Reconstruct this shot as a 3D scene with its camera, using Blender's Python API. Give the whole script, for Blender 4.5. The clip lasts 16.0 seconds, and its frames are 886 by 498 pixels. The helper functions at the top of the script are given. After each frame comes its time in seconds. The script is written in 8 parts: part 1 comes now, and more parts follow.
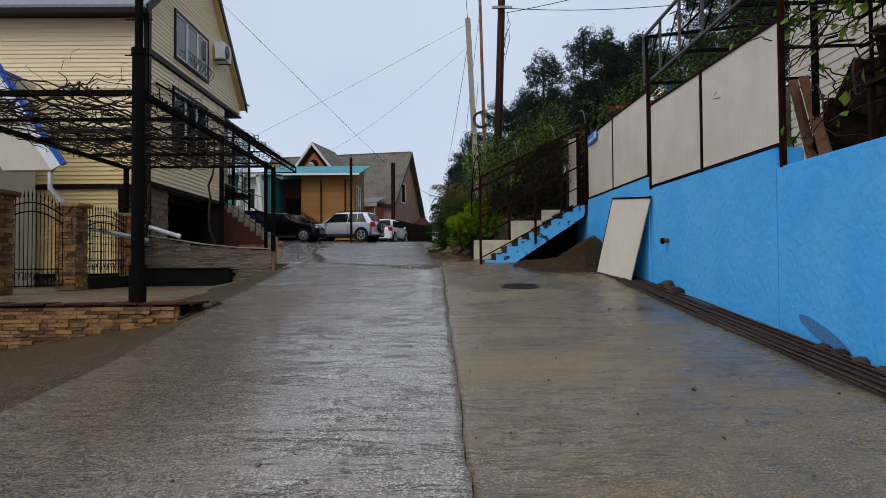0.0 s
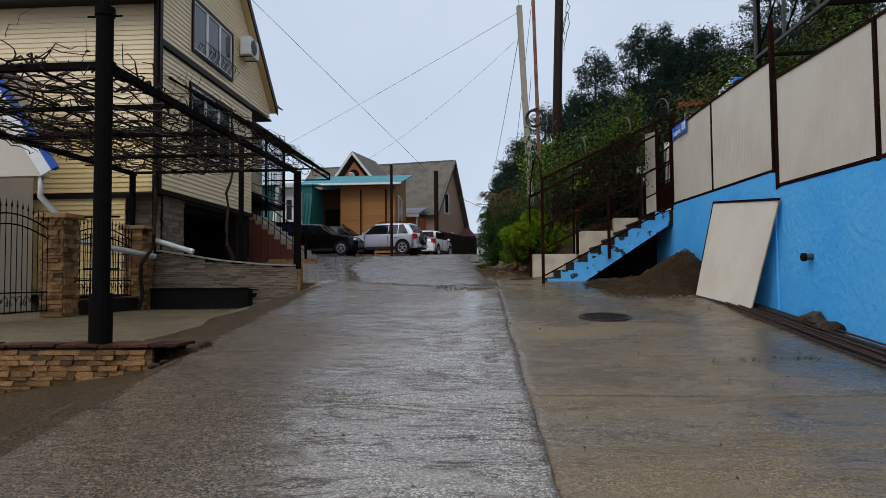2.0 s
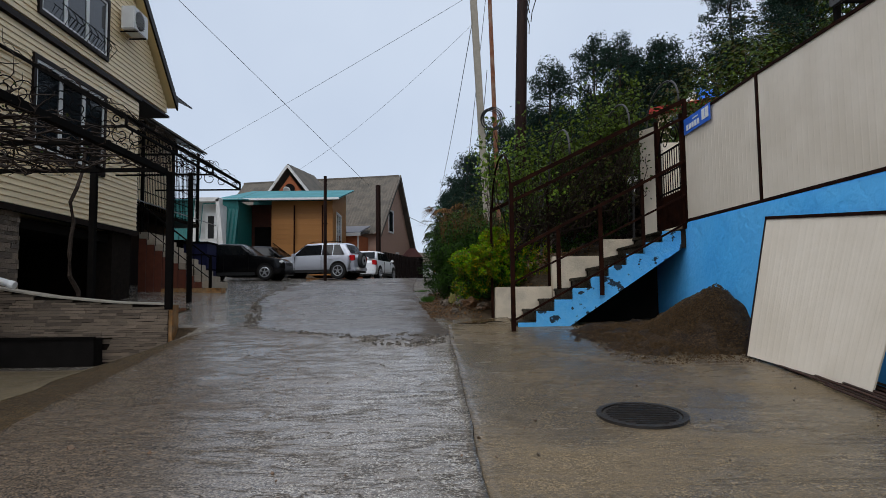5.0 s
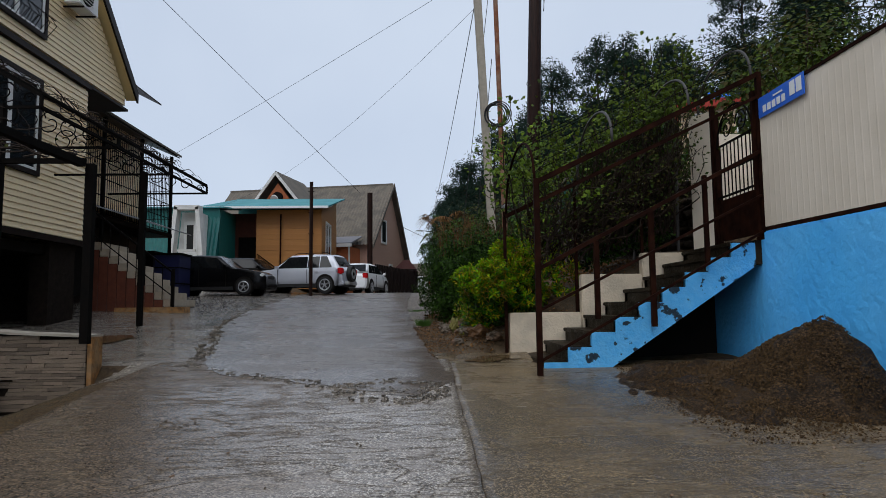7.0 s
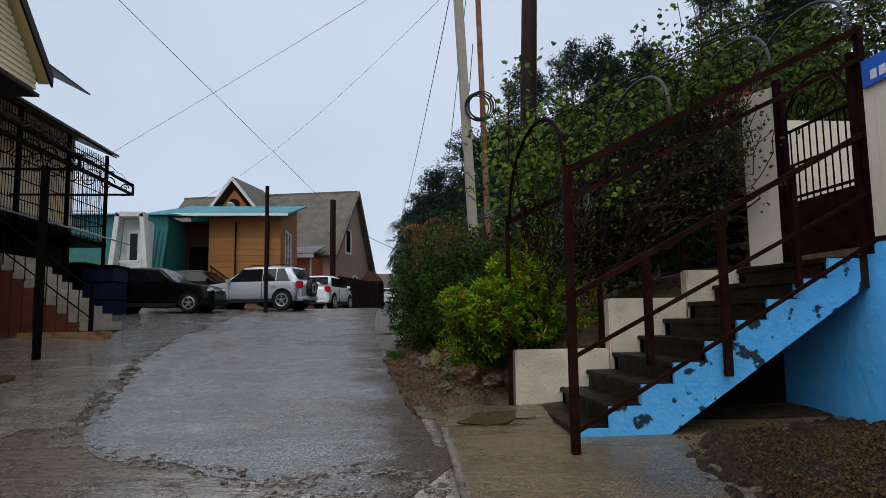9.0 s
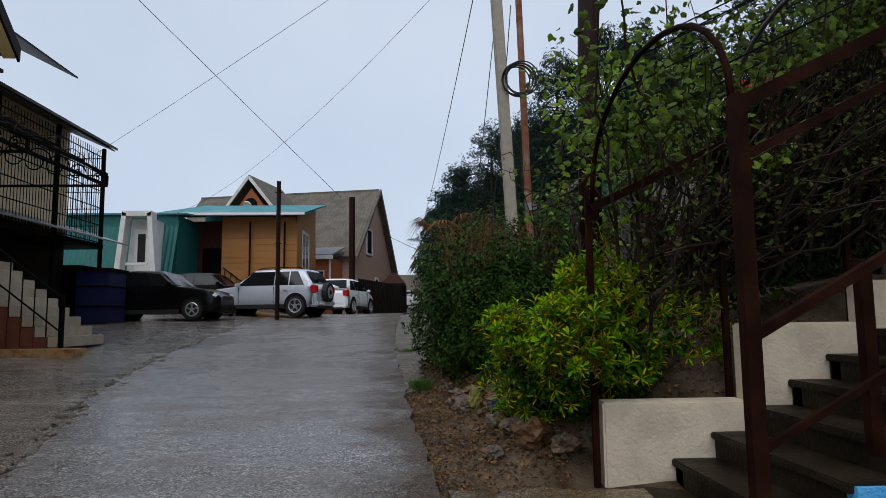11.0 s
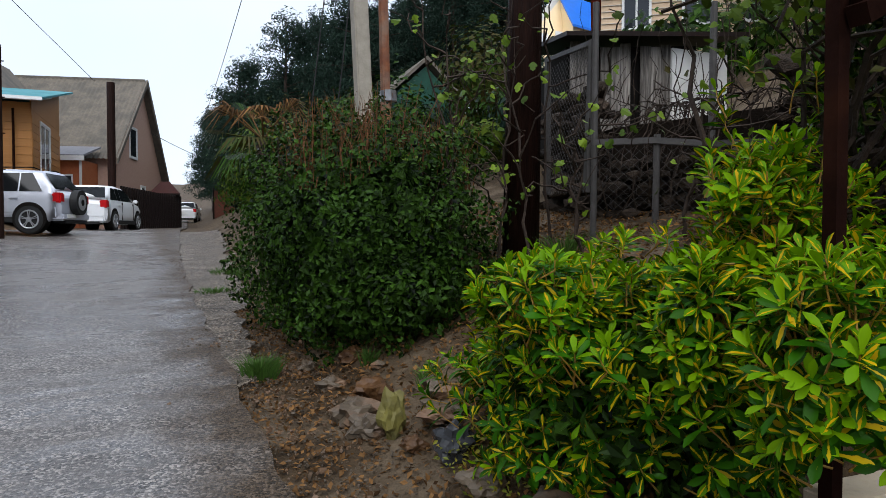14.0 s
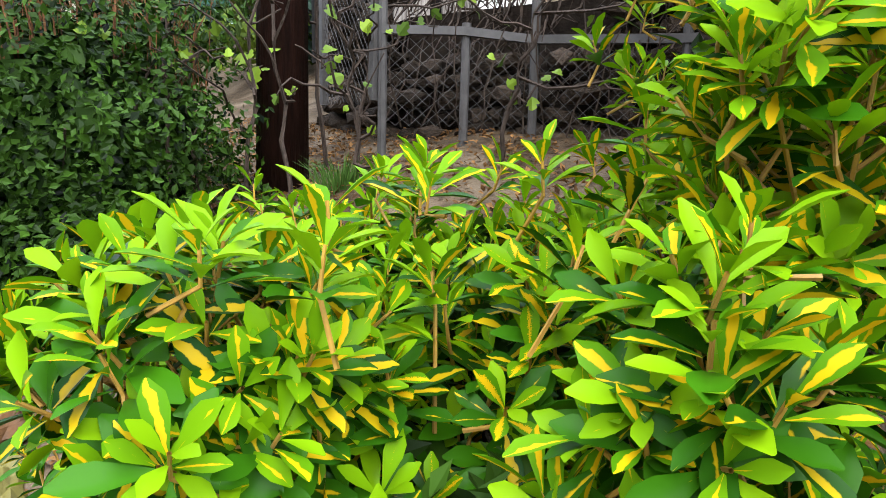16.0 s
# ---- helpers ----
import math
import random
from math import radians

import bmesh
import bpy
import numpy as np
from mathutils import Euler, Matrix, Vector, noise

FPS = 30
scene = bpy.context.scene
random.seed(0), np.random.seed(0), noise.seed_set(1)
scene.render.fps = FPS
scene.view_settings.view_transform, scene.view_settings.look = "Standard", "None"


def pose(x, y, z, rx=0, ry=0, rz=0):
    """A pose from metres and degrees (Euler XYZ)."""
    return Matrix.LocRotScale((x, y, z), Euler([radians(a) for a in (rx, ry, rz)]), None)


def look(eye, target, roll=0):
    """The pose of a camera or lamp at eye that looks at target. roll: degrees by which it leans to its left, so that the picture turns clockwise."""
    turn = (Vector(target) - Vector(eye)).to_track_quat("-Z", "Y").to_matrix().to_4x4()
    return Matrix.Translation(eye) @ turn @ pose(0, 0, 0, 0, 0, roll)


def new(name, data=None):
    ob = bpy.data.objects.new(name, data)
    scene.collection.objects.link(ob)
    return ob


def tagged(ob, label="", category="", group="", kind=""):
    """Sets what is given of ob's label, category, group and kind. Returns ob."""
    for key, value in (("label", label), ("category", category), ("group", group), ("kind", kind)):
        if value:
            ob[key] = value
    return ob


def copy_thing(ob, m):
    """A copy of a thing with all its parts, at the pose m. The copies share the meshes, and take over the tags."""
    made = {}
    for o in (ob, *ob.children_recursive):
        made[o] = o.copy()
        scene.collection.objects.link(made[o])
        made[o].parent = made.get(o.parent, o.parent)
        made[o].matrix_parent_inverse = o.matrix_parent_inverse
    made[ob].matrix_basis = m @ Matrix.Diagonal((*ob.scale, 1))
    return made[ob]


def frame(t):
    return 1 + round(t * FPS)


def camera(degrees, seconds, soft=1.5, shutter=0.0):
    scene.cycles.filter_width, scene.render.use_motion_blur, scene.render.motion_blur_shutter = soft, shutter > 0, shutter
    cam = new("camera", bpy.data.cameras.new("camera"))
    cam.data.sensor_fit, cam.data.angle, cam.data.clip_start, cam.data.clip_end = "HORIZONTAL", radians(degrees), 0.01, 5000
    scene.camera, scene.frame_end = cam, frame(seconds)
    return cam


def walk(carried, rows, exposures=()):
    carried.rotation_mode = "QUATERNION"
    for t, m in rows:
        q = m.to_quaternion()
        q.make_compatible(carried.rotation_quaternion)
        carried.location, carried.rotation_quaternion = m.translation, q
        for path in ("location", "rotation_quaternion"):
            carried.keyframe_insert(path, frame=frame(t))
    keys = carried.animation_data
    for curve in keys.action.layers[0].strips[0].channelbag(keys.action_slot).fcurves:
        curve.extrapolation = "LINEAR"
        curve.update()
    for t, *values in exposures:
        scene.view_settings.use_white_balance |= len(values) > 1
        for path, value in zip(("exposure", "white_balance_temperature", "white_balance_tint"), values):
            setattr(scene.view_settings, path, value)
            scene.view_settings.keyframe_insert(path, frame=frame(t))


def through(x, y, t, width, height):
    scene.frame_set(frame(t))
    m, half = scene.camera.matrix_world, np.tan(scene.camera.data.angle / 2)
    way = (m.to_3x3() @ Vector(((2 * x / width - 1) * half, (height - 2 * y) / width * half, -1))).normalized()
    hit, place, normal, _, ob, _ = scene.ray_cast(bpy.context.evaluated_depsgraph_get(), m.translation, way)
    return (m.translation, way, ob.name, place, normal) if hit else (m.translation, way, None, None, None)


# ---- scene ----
cam = camera(68.5, 16.0, soft=0.4)
PATH = [
    (0, (-0.005, -0.077, 1.564), (-0.002, 1.922, 1.618), -0.4),
    (0.5, (-0.123, 0.6, 1.555), (-0.168, 2.599, 1.604), -0.4),
    (1, (-0.153, 1.282, 1.598), (-0.269, 3.278, 1.641), -0.5),
    (1.5, (-0.188, 1.95, 1.699), (-0.314, 3.945, 1.754), -0.5),
    (2, (-0.258, 2.65, 1.761), (-0.385, 4.644, 1.85), -0.5),
    (2.5, (-0.224, 3.393, 1.854), (-0.303, 5.389, 1.961), -0.6),
    (3, (-0.234, 4.107, 1.925), (-0.314, 6.102, 2.041), -0.6),
    (3.5, (-0.19, 4.805, 1.929), (-0.268, 6.801, 2.036), -0.6),
    (4, (-0.206, 5.453, 1.987), (-0.245, 7.45, 2.091), -0.6),
    (4.5, (-0.269, 6.042, 2.078), (-0.287, 8.039, 2.188), -0.7),
    (5, (-0.251, 6.709, 2.162), (-0.215, 8.703, 2.307), -0.7),
    (7.5, (-0.363, 9.761, 2.473), (-0.297, 11.752, 2.654), -0.5),
    (8, (-0.465, 10.357, 2.546), (-0.362, 12.346, 2.732), -0.6),
    (10.5, (-0.391, 13.356, 2.879), (-0.208, 15.334, 3.113), -0.7),
    (11, (-0.443, 13.925, 2.934), (-0.351, 15.911, 3.145), -0.7),
    (11.5, (-0.55, 14.511, 2.985), (-0.487, 16.503, 3.15), 0.1),
    (12, (-0.748, 15.129, 3.024), (-0.658, 17.123, 3.14), -0.2),
    (12.5, (-0.929, 15.745, 3.034), (-0.716, 17.732, 3.11), -0.2),
    (13, (-1.121, 16.29, 3.07), (-0.746, 18.254, 3.109), -0.3),
    (13.5, (-1.093, 16.804, 3.077), (-0.534, 18.724, 3.069), -0.2),
    (14, (-0.894, 17.33, 3.117), (-0.151, 19.186, 3.063), -0.0),
    (14.5, (-0.646, 17.816, 3.157), (0.265, 19.594, 3.062), 0.2),
    (15, (-0.286, 18.224, 3.124), (0.788, 19.904, 2.966), 0.5),
    (15.5, (-0.041, 18.506, 3.14), (1.152, 20.096, 2.918), 0.7),
    (16, (0.062, 18.599, 3.114), (1.319, 20.129, 2.833), 0.9),
]
EXPO = [(0, 0.0), (11.5, 0.0), (12.5, 0.1), (13, 0.25), (14, 0.65), (14.5, 1.2), (15, 1.72), (15.5, 2.15), (16, 2.45)]
walk(cam, [(t, look(eye, target, roll)) for t, eye, target, roll in PATH], EXPO)

# ---- light: an overcast, rainy sky ----
world = bpy.data.worlds.new("overcast_sky")
scene.world = world
world.use_nodes = True
wn, wl = world.node_tree.nodes, world.node_tree.links
wn.clear()
w_out, w_bg, w_sky = wn.new("ShaderNodeOutputWorld"), wn.new("ShaderNodeBackground"), wn.new("ShaderNodeTexSky")
w_sky.sky_type, w_sky.sun_disc = "NISHITA", False
w_sky.sun_elevation, w_sky.sun_rotation = radians(50), radians(200)
w_scale = wn.new("ShaderNodeVectorMath")
w_scale.operation = "SCALE"
w_scale.inputs["Scale"].default_value = 0.10
w_mix, w_coord, w_noise, w_ramp = wn.new("ShaderNodeMix"), wn.new("ShaderNodeTexCoord"), wn.new("ShaderNodeTexNoise"), wn.new("ShaderNodeValToRGB")
w_mix.data_type = "RGBA"
w_mix.inputs["Factor"].default_value = 0.86
w_noise.inputs["Scale"].default_value, w_noise.inputs["Detail"].default_value = 1.6, 5
w_ramp.color_ramp.elements[0].position, w_ramp.color_ramp.elements[1].position = 0.3, 0.75
w_ramp.color_ramp.elements[0].color = (0.55, 0.64, 0.80, 1)
w_ramp.color_ramp.elements[1].color = (0.70, 0.79, 0.93, 1)
wl.new(w_coord.outputs["Generated"], w_noise.inputs["Vector"])
wl.new(w_noise.outputs["Fac"], w_ramp.inputs["Fac"])
wl.new(w_sky.outputs["Color"], w_scale.inputs[0])
wl.new(w_scale.outputs["Vector"], w_mix.inputs["A"])
wl.new(w_ramp.outputs["Color"], w_mix.inputs["B"])
wl.new(w_mix.outputs["Result"], w_bg.inputs["Color"])
w_bg.inputs["Strength"].default_value = 1.0
wl.new(w_bg.outputs["Background"], w_out.inputs["Surface"])
sun = new("sun", bpy.data.lights.new("sun", "SUN"))
sun.data.energy, sun.data.angle, sun.data.color = 1.75, radians(70), (1.0, 0.985, 0.97)
sun.matrix_basis = look((-8, -18, 30), (0, 0, 0))


# ---- materials ----
def mat(name, c1, c2=None, scale=6.0, rough=0.6, rough2=None, metal=0.0, bump=0.0, bump_scale=40.0, stretch=(1, 1, 1), vary=0.0,
        c3=None, scale3=0.8, amount3=0.5, spec=0.25, stain=(0.45, 0.62)):
    """Two colours by a fine noise, a third by broad stains, with relief; vary: lightness from piece to piece."""
    m = bpy.data.materials.new(name)
    m.use_nodes = True
    n, l = m.node_tree.nodes, m.node_tree.links
    b = n["Principled BSDF"]
    b.inputs["Metallic"].default_value, b.inputs["Roughness"].default_value = metal, rough
    b.inputs["Specular IOR Level"].default_value = spec
    c2 = c2 or tuple(v * 0.75 for v in c1)
    tc, mp, no, ra = n.new("ShaderNodeTexCoord"), n.new("ShaderNodeMapping"), n.new("ShaderNodeTexNoise"), n.new("ShaderNodeMix")
    mp.inputs["Scale"].default_value = stretch
    l.new(tc.outputs["Object"], mp.inputs["Vector"])
    l.new(mp.outputs["Vector"], no.inputs["Vector"])
    no.inputs["Scale"].default_value, no.inputs["Detail"].default_value, no.inputs["Roughness"].default_value = scale, 6, 0.65
    cr = n.new("ShaderNodeMapRange")
    cr.inputs["From Min"].default_value, cr.inputs["From Max"].default_value = 0.33, 0.67
    l.new(no.outputs["Fac"], cr.inputs["Value"])
    ra.data_type = "RGBA"
    ra.inputs["A"].default_value, ra.inputs["B"].default_value = (*c1, 1), (*c2, 1)
    l.new(cr.outputs["Result"], ra.inputs["Factor"])
    col = ra.outputs["Result"]
    if c3:
        n3, r3, m3 = n.new("ShaderNodeTexNoise"), n.new("ShaderNodeMapRange"), n.new("ShaderNodeMix")
        n3.inputs["Scale"].default_value, n3.inputs["Detail"].default_value = scale3, 7
        r3.inputs["From Min"].default_value, r3.inputs["From Max"].default_value, r3.inputs["To Max"].default_value = *stain, amount3
        l.new(tc.outputs["Object"], n3.inputs["Vector"])
        l.new(n3.outputs["Fac"], r3.inputs["Value"])
        m3.data_type = "RGBA"
        l.new(r3.outputs["Result"], m3.inputs["Factor"])
        l.new(col, m3.inputs["A"])
        m3.inputs["B"].default_value = (*c3, 1)
        col = m3.outputs["Result"]
    if vary:
        oi, mr, hs = n.new("ShaderNodeObjectInfo"), n.new("ShaderNodeMapRange"), n.new("ShaderNodeHueSaturation")
        mr.inputs["To Min"].default_value, mr.inputs["To Max"].default_value = 1 - vary, 1 + vary
        l.new(oi.outputs["Random"], mr.inputs["Value"])
        l.new(mr.outputs["Result"], hs.inputs["Value"])
        l.new(col, hs.inputs["Color"])
        col = hs.outputs["Color"]
    l.new(col, b.inputs["Base Color"])
    if rough2 is not None:
        rr = n.new("ShaderNodeMapRange")
        rr.inputs["From Min"].default_value, rr.inputs["From Max"].default_value = 0.35, 0.65
        rr.inputs["To Min"].default_value, rr.inputs["To Max"].default_value = rough, rough2
        l.new(no.outputs["Fac"], rr.inputs["Value"])
        l.new(rr.outputs["Result"], b.inputs["Roughness"])
    if bump:
        nb, bp = n.new("ShaderNodeTexNoise"), n.new("ShaderNodeBump")
        nb.inputs["Scale"].default_value, nb.inputs["Detail"].default_value = bump_scale, 5
        bp.inputs["Strength"].default_value, bp.inputs["Distance"].default_value = bump, 0.02
        l.new(mp.outputs["Vector"], nb.inputs["Vector"])
        l.new(nb.outputs["Fac"], bp.inputs["Height"])
        l.new(bp.outputs["Normal"], b.inputs["Normal"])
    return m


def wet(name, c1, c2, c3, scale, water, ridges, grit, lane=None, chips=0.3, chip_scale=62, coat=(0.2, 0.95), coat_rough=(0.5, 0.2), verge=None):
    """Rain-wet paving: stained colour, a film of water in the hollows, trowel ridges and grit."""
    m = bpy.data.materials.new(name)
    m.use_nodes = True
    n, l = m.node_tree.nodes, m.node_tree.links
    b, tc = n["Principled BSDF"], n.new("ShaderNodeTexCoord")

    def noise_of(s, detail=6, stretch=None, distort=0.0, turn=0.12):
        t = n.new("ShaderNodeTexNoise")
        t.inputs["Scale"].default_value, t.inputs["Detail"].default_value, t.inputs["Distortion"].default_value = s, detail, distort
        t.inputs["Roughness"].default_value = 0.62
        if stretch:
            mp = n.new("ShaderNodeMapping")
            mp.inputs["Scale"].default_value = stretch
            mp.inputs["Rotation"].default_value = (0, 0, turn)
            l.new(tc.outputs["Object"], mp.inputs["Vector"])
            l.new(mp.outputs["Vector"], t.inputs["Vector"])
        else:
            l.new(tc.outputs["Object"], t.inputs["Vector"])
        return t.outputs["Fac"]

    def span(v, a, z, lo=0.0, hi=1.0):
        t = n.new("ShaderNodeMapRange")
        for k, x in (("From Min", a), ("From Max", z), ("To Min", lo), ("To Max", hi)):
            t.inputs[k].default_value = x
        l.new(v, t.inputs["Value"])
        return t.outputs["Result"]

    def blend(f, a, z):
        t = n.new("ShaderNodeMix")
        t.data_type = "RGBA"
        l.new(f, t.inputs["Factor"])
        for k, x in (("A", a), ("B", z)):
            if isinstance(x, tuple):
                t.inputs[k].default_value = (*x, 1)
            else:
                l.new(x, t.inputs[k])
        return t.outputs["Result"]

    def maths(op, a, z):
        t = n.new("ShaderNodeMath")
        t.operation = op
        for k, x in ((0, a), (1, z)):
            if isinstance(x, (int, float)):
                t.inputs[k].default_value = x
            else:
                l.new(x, t.inputs[k])
        return t.outputs[0]

    broad, fine = noise_of(scale, 7, None, 0.6), noise_of(26, 4)
    streak = noise_of(1.0, 6, (0.55, 2.6, 1), 0.8)
    ridge = noise_of(1.0, 4, (1.5, 4.2, 1), 1.8)
    grain = noise_of(85, 3)
    col = blend(span(broad, 0.4, 0.62), c1, c2)
    col = blend(span(streak, 0.5, 0.72, 0, 0.75), col, c3)
    col = blend(span(fine, 0.3, 0.7, 0, 0.35), col, tuple(v * 0.6 for v in c1))
    # trowel creases, with the shade at their edges painted dark, and grains of stone
    near = maths("ABSOLUTE", maths("SUBTRACT", ridge, 0.54), 0.0)
    crease = maths("MULTIPLY", span(near, 0.0, 0.016, 1.0, 0.0), span(streak, 0.42, 0.6))
    drag = noise_of(1.0, 4, (0.5, 2.4, 1), 1.4, -0.75)
    near2 = maths("ABSOLUTE", maths("SUBTRACT", drag, 0.5), 0.0)
    crease = maths("MAXIMUM", crease, maths("MULTIPLY", span(near2, 0.0, 0.018, 1.0, 0.0), span(broad, 0.36, 0.48)))
    # short crosswise trowel cuts
    cut = noise_of(1.0, 3, (1.0, 8.5, 1), 0.9, 0.06)
    near3 = maths("ABSOLUTE", maths("SUBTRACT", cut, 0.5), 0.0)
    crease = maths("MAXIMUM", crease, maths("MULTIPLY", span(near3, 0.0, 0.03, 1.0, 0.0), span(noise_of(1.9, 3), 0.55, 0.63)))
    col = blend(maths("MULTIPLY", crease, min(0.8, 0.75 * ridges)), col, tuple(v * 0.2 for v in c3))
    col = blend(span(noise_of(48, 4), 0.55, 0.66, 0, min(0.9, 0.35 + grit * 0.3)), col, tuple(min(0.6, v * 2.2) for v in c1))
    col = blend(span(noise_of(40, 4), 0.55, 0.66, 0, min(0.9, 0.4 + grit * 0.3)), col, tuple(v * 0.25 for v in c1))
    # stone chips of the mix, each with its own lightness
    vo, vs_ = n.new("ShaderNodeTexVoronoi"), n.new("ShaderNodeSeparateColor")
    vo.inputs["Scale"].default_value = chip_scale
    l.new(tc.outputs["Object"], vo.inputs["Vector"])
    l.new(vo.outputs["Color"], vs_.inputs["Color"])
    chip = vs_.outputs["Red"]
    worn = span(noise_of(3.5, 5), 0.35, 0.6, 0.25, 1.0)
    col = blend(maths("MULTIPLY", worn, span(chip, 0.72, 0.8, 0, chips)), col, tuple(min(0.7, v * 2.6) for v in c1))
    col = blend(maths("MULTIPLY", worn, span(chip, 0.34, 0.22, 0, chips)), col, tuple(v * 0.12 for v in c1))
    shore = 0.0
    if lane:
        # the middle of the lane is worn smooth, the margin rough and muddy
        sx = n.new("ShaderNodeSeparateXYZ")
        l.new(tc.outputs["Object"], sx.inputs["Vector"])
        at_ = maths("ADD", sx.outputs["X"], maths("MULTIPLY", streak, 0.9))
        off = span(at_, lane[0], lane[1], 1.0, 0.0)
        col = blend(maths("MULTIPLY", off, 0.85), col, lane[2])
        col = blend(maths("MULTIPLY", off, span(chip, 0.74, 0.8, 0, 0.55)), col, tuple(v * 3.2 for v in lane[2]))
        col = blend(maths("MULTIPLY", off, span(chip, 0.32, 0.24, 0, 0.75)), col, tuple(v * 0.15 for v in lane[2]))
        shore = maths("MULTIPLY", off, -0.11)
    dry = 0.0
    if verge:
        # mud washed over the right-hand edge, which drifts to the left up the road
        vx = n.new("ShaderNodeSeparateXYZ")
        l.new(tc.outputs["Object"], vx.inputs["Vector"])
        drift = maths("ADD", vx.outputs["X"], maths("MULTIPLY", maths("ADD", vx.outputs["Y"], -20.0), verge[0]))
        drift = maths("ADD", drift, maths("MULTIPLY", maths("ADD", noise_of(2.2, 6), -0.5), 1.3))
        mud = span(drift, verge[1], verge[2])
        col = blend(maths("MULTIPLY", mud, 0.9), col, blend(span(chip, 0.2, 0.8), tuple(v * 0.4 for v in verge[3]), tuple(v * 1.5 for v in verge[3])))
        dry = maths("MULTIPLY", mud, 0.8)
    l.new(col, b.inputs["Base Color"])
    film = span(maths("ADD", maths("ADD", maths("MULTIPLY", broad, 0.6), maths("MULTIPLY", streak, 0.4)), shore), 0.44 - water, 0.6 - water)
    b.inputs["Roughness"].default_value = 0.55
    b.inputs["Specular IOR Level"].default_value = 0.15
    height = maths("ADD", maths("MULTIPLY", span(ridge, 0.45, 0.62), ridges), maths("MULTIPLY", grain, grit))
    height = maths("ADD", height, maths("MULTIPLY", fine, ridges * 0.6))
    height = maths("ADD", height, maths("MULTIPLY", maths("SUBTRACT", chip, vo.outputs["Distance"]), chips * 0.9))
    height = maths("SUBTRACT", height, maths("MULTIPLY", crease, ridges * 0.8))
    bp, cb = n.new("ShaderNodeBump"), n.new("ShaderNodeBump")
    bp.inputs["Strength"].default_value, bp.inputs["Distance"].default_value = 1.0, 0.013
    cb.inputs["Strength"].default_value, cb.inputs["Distance"].default_value = 0.8, 0.006
    l.new(height, bp.inputs["Height"])
    skin = maths("ADD", maths("MULTIPLY", span(ridge, 0.5, 0.72), ridges * 0.5), maths("MULTIPLY", chip, chips * chips * 1.6))
    skin = maths("ADD", skin, maths("MULTIPLY", fine, 0.25 * ridges))
    skin = maths("SUBTRACT", skin, maths("MULTIPLY", crease, ridges * 1.2))
    l.new(skin, cb.inputs["Height"])
    l.new(bp.outputs["Normal"], b.inputs["Normal"])
    # the film of rain water
    b.inputs["Coat IOR"].default_value = 1.4
    shine = maths("MULTIPLY", span(film, 0, 1, *coat), span(crease, 0, 1, 1.0, 1.0 - min(0.85, ridges)))
    l.new(maths("MULTIPLY", shine, maths("SUBTRACT", 1.0, dry)), b.inputs["Coat Weight"])
    l.new(span(film, 0, 1, *coat_rough), b.inputs["Coat Roughness"])
    l.new(cb.outputs["Normal"], b.inputs["Coat Normal"])
    return m


def glass(name, tint=(0.015, 0.018, 0.022), spec=0.45):
    m = bpy.data.materials.new(name)
    m.use_nodes = True
    b = m.node_tree.nodes["Principled BSDF"]
    b.inputs["Base Color"].default_value, b.inputs["Roughness"].default_value = (*tint, 1), 0.06
    b.inputs["Specular IOR Level"].default_value = spec
    return m


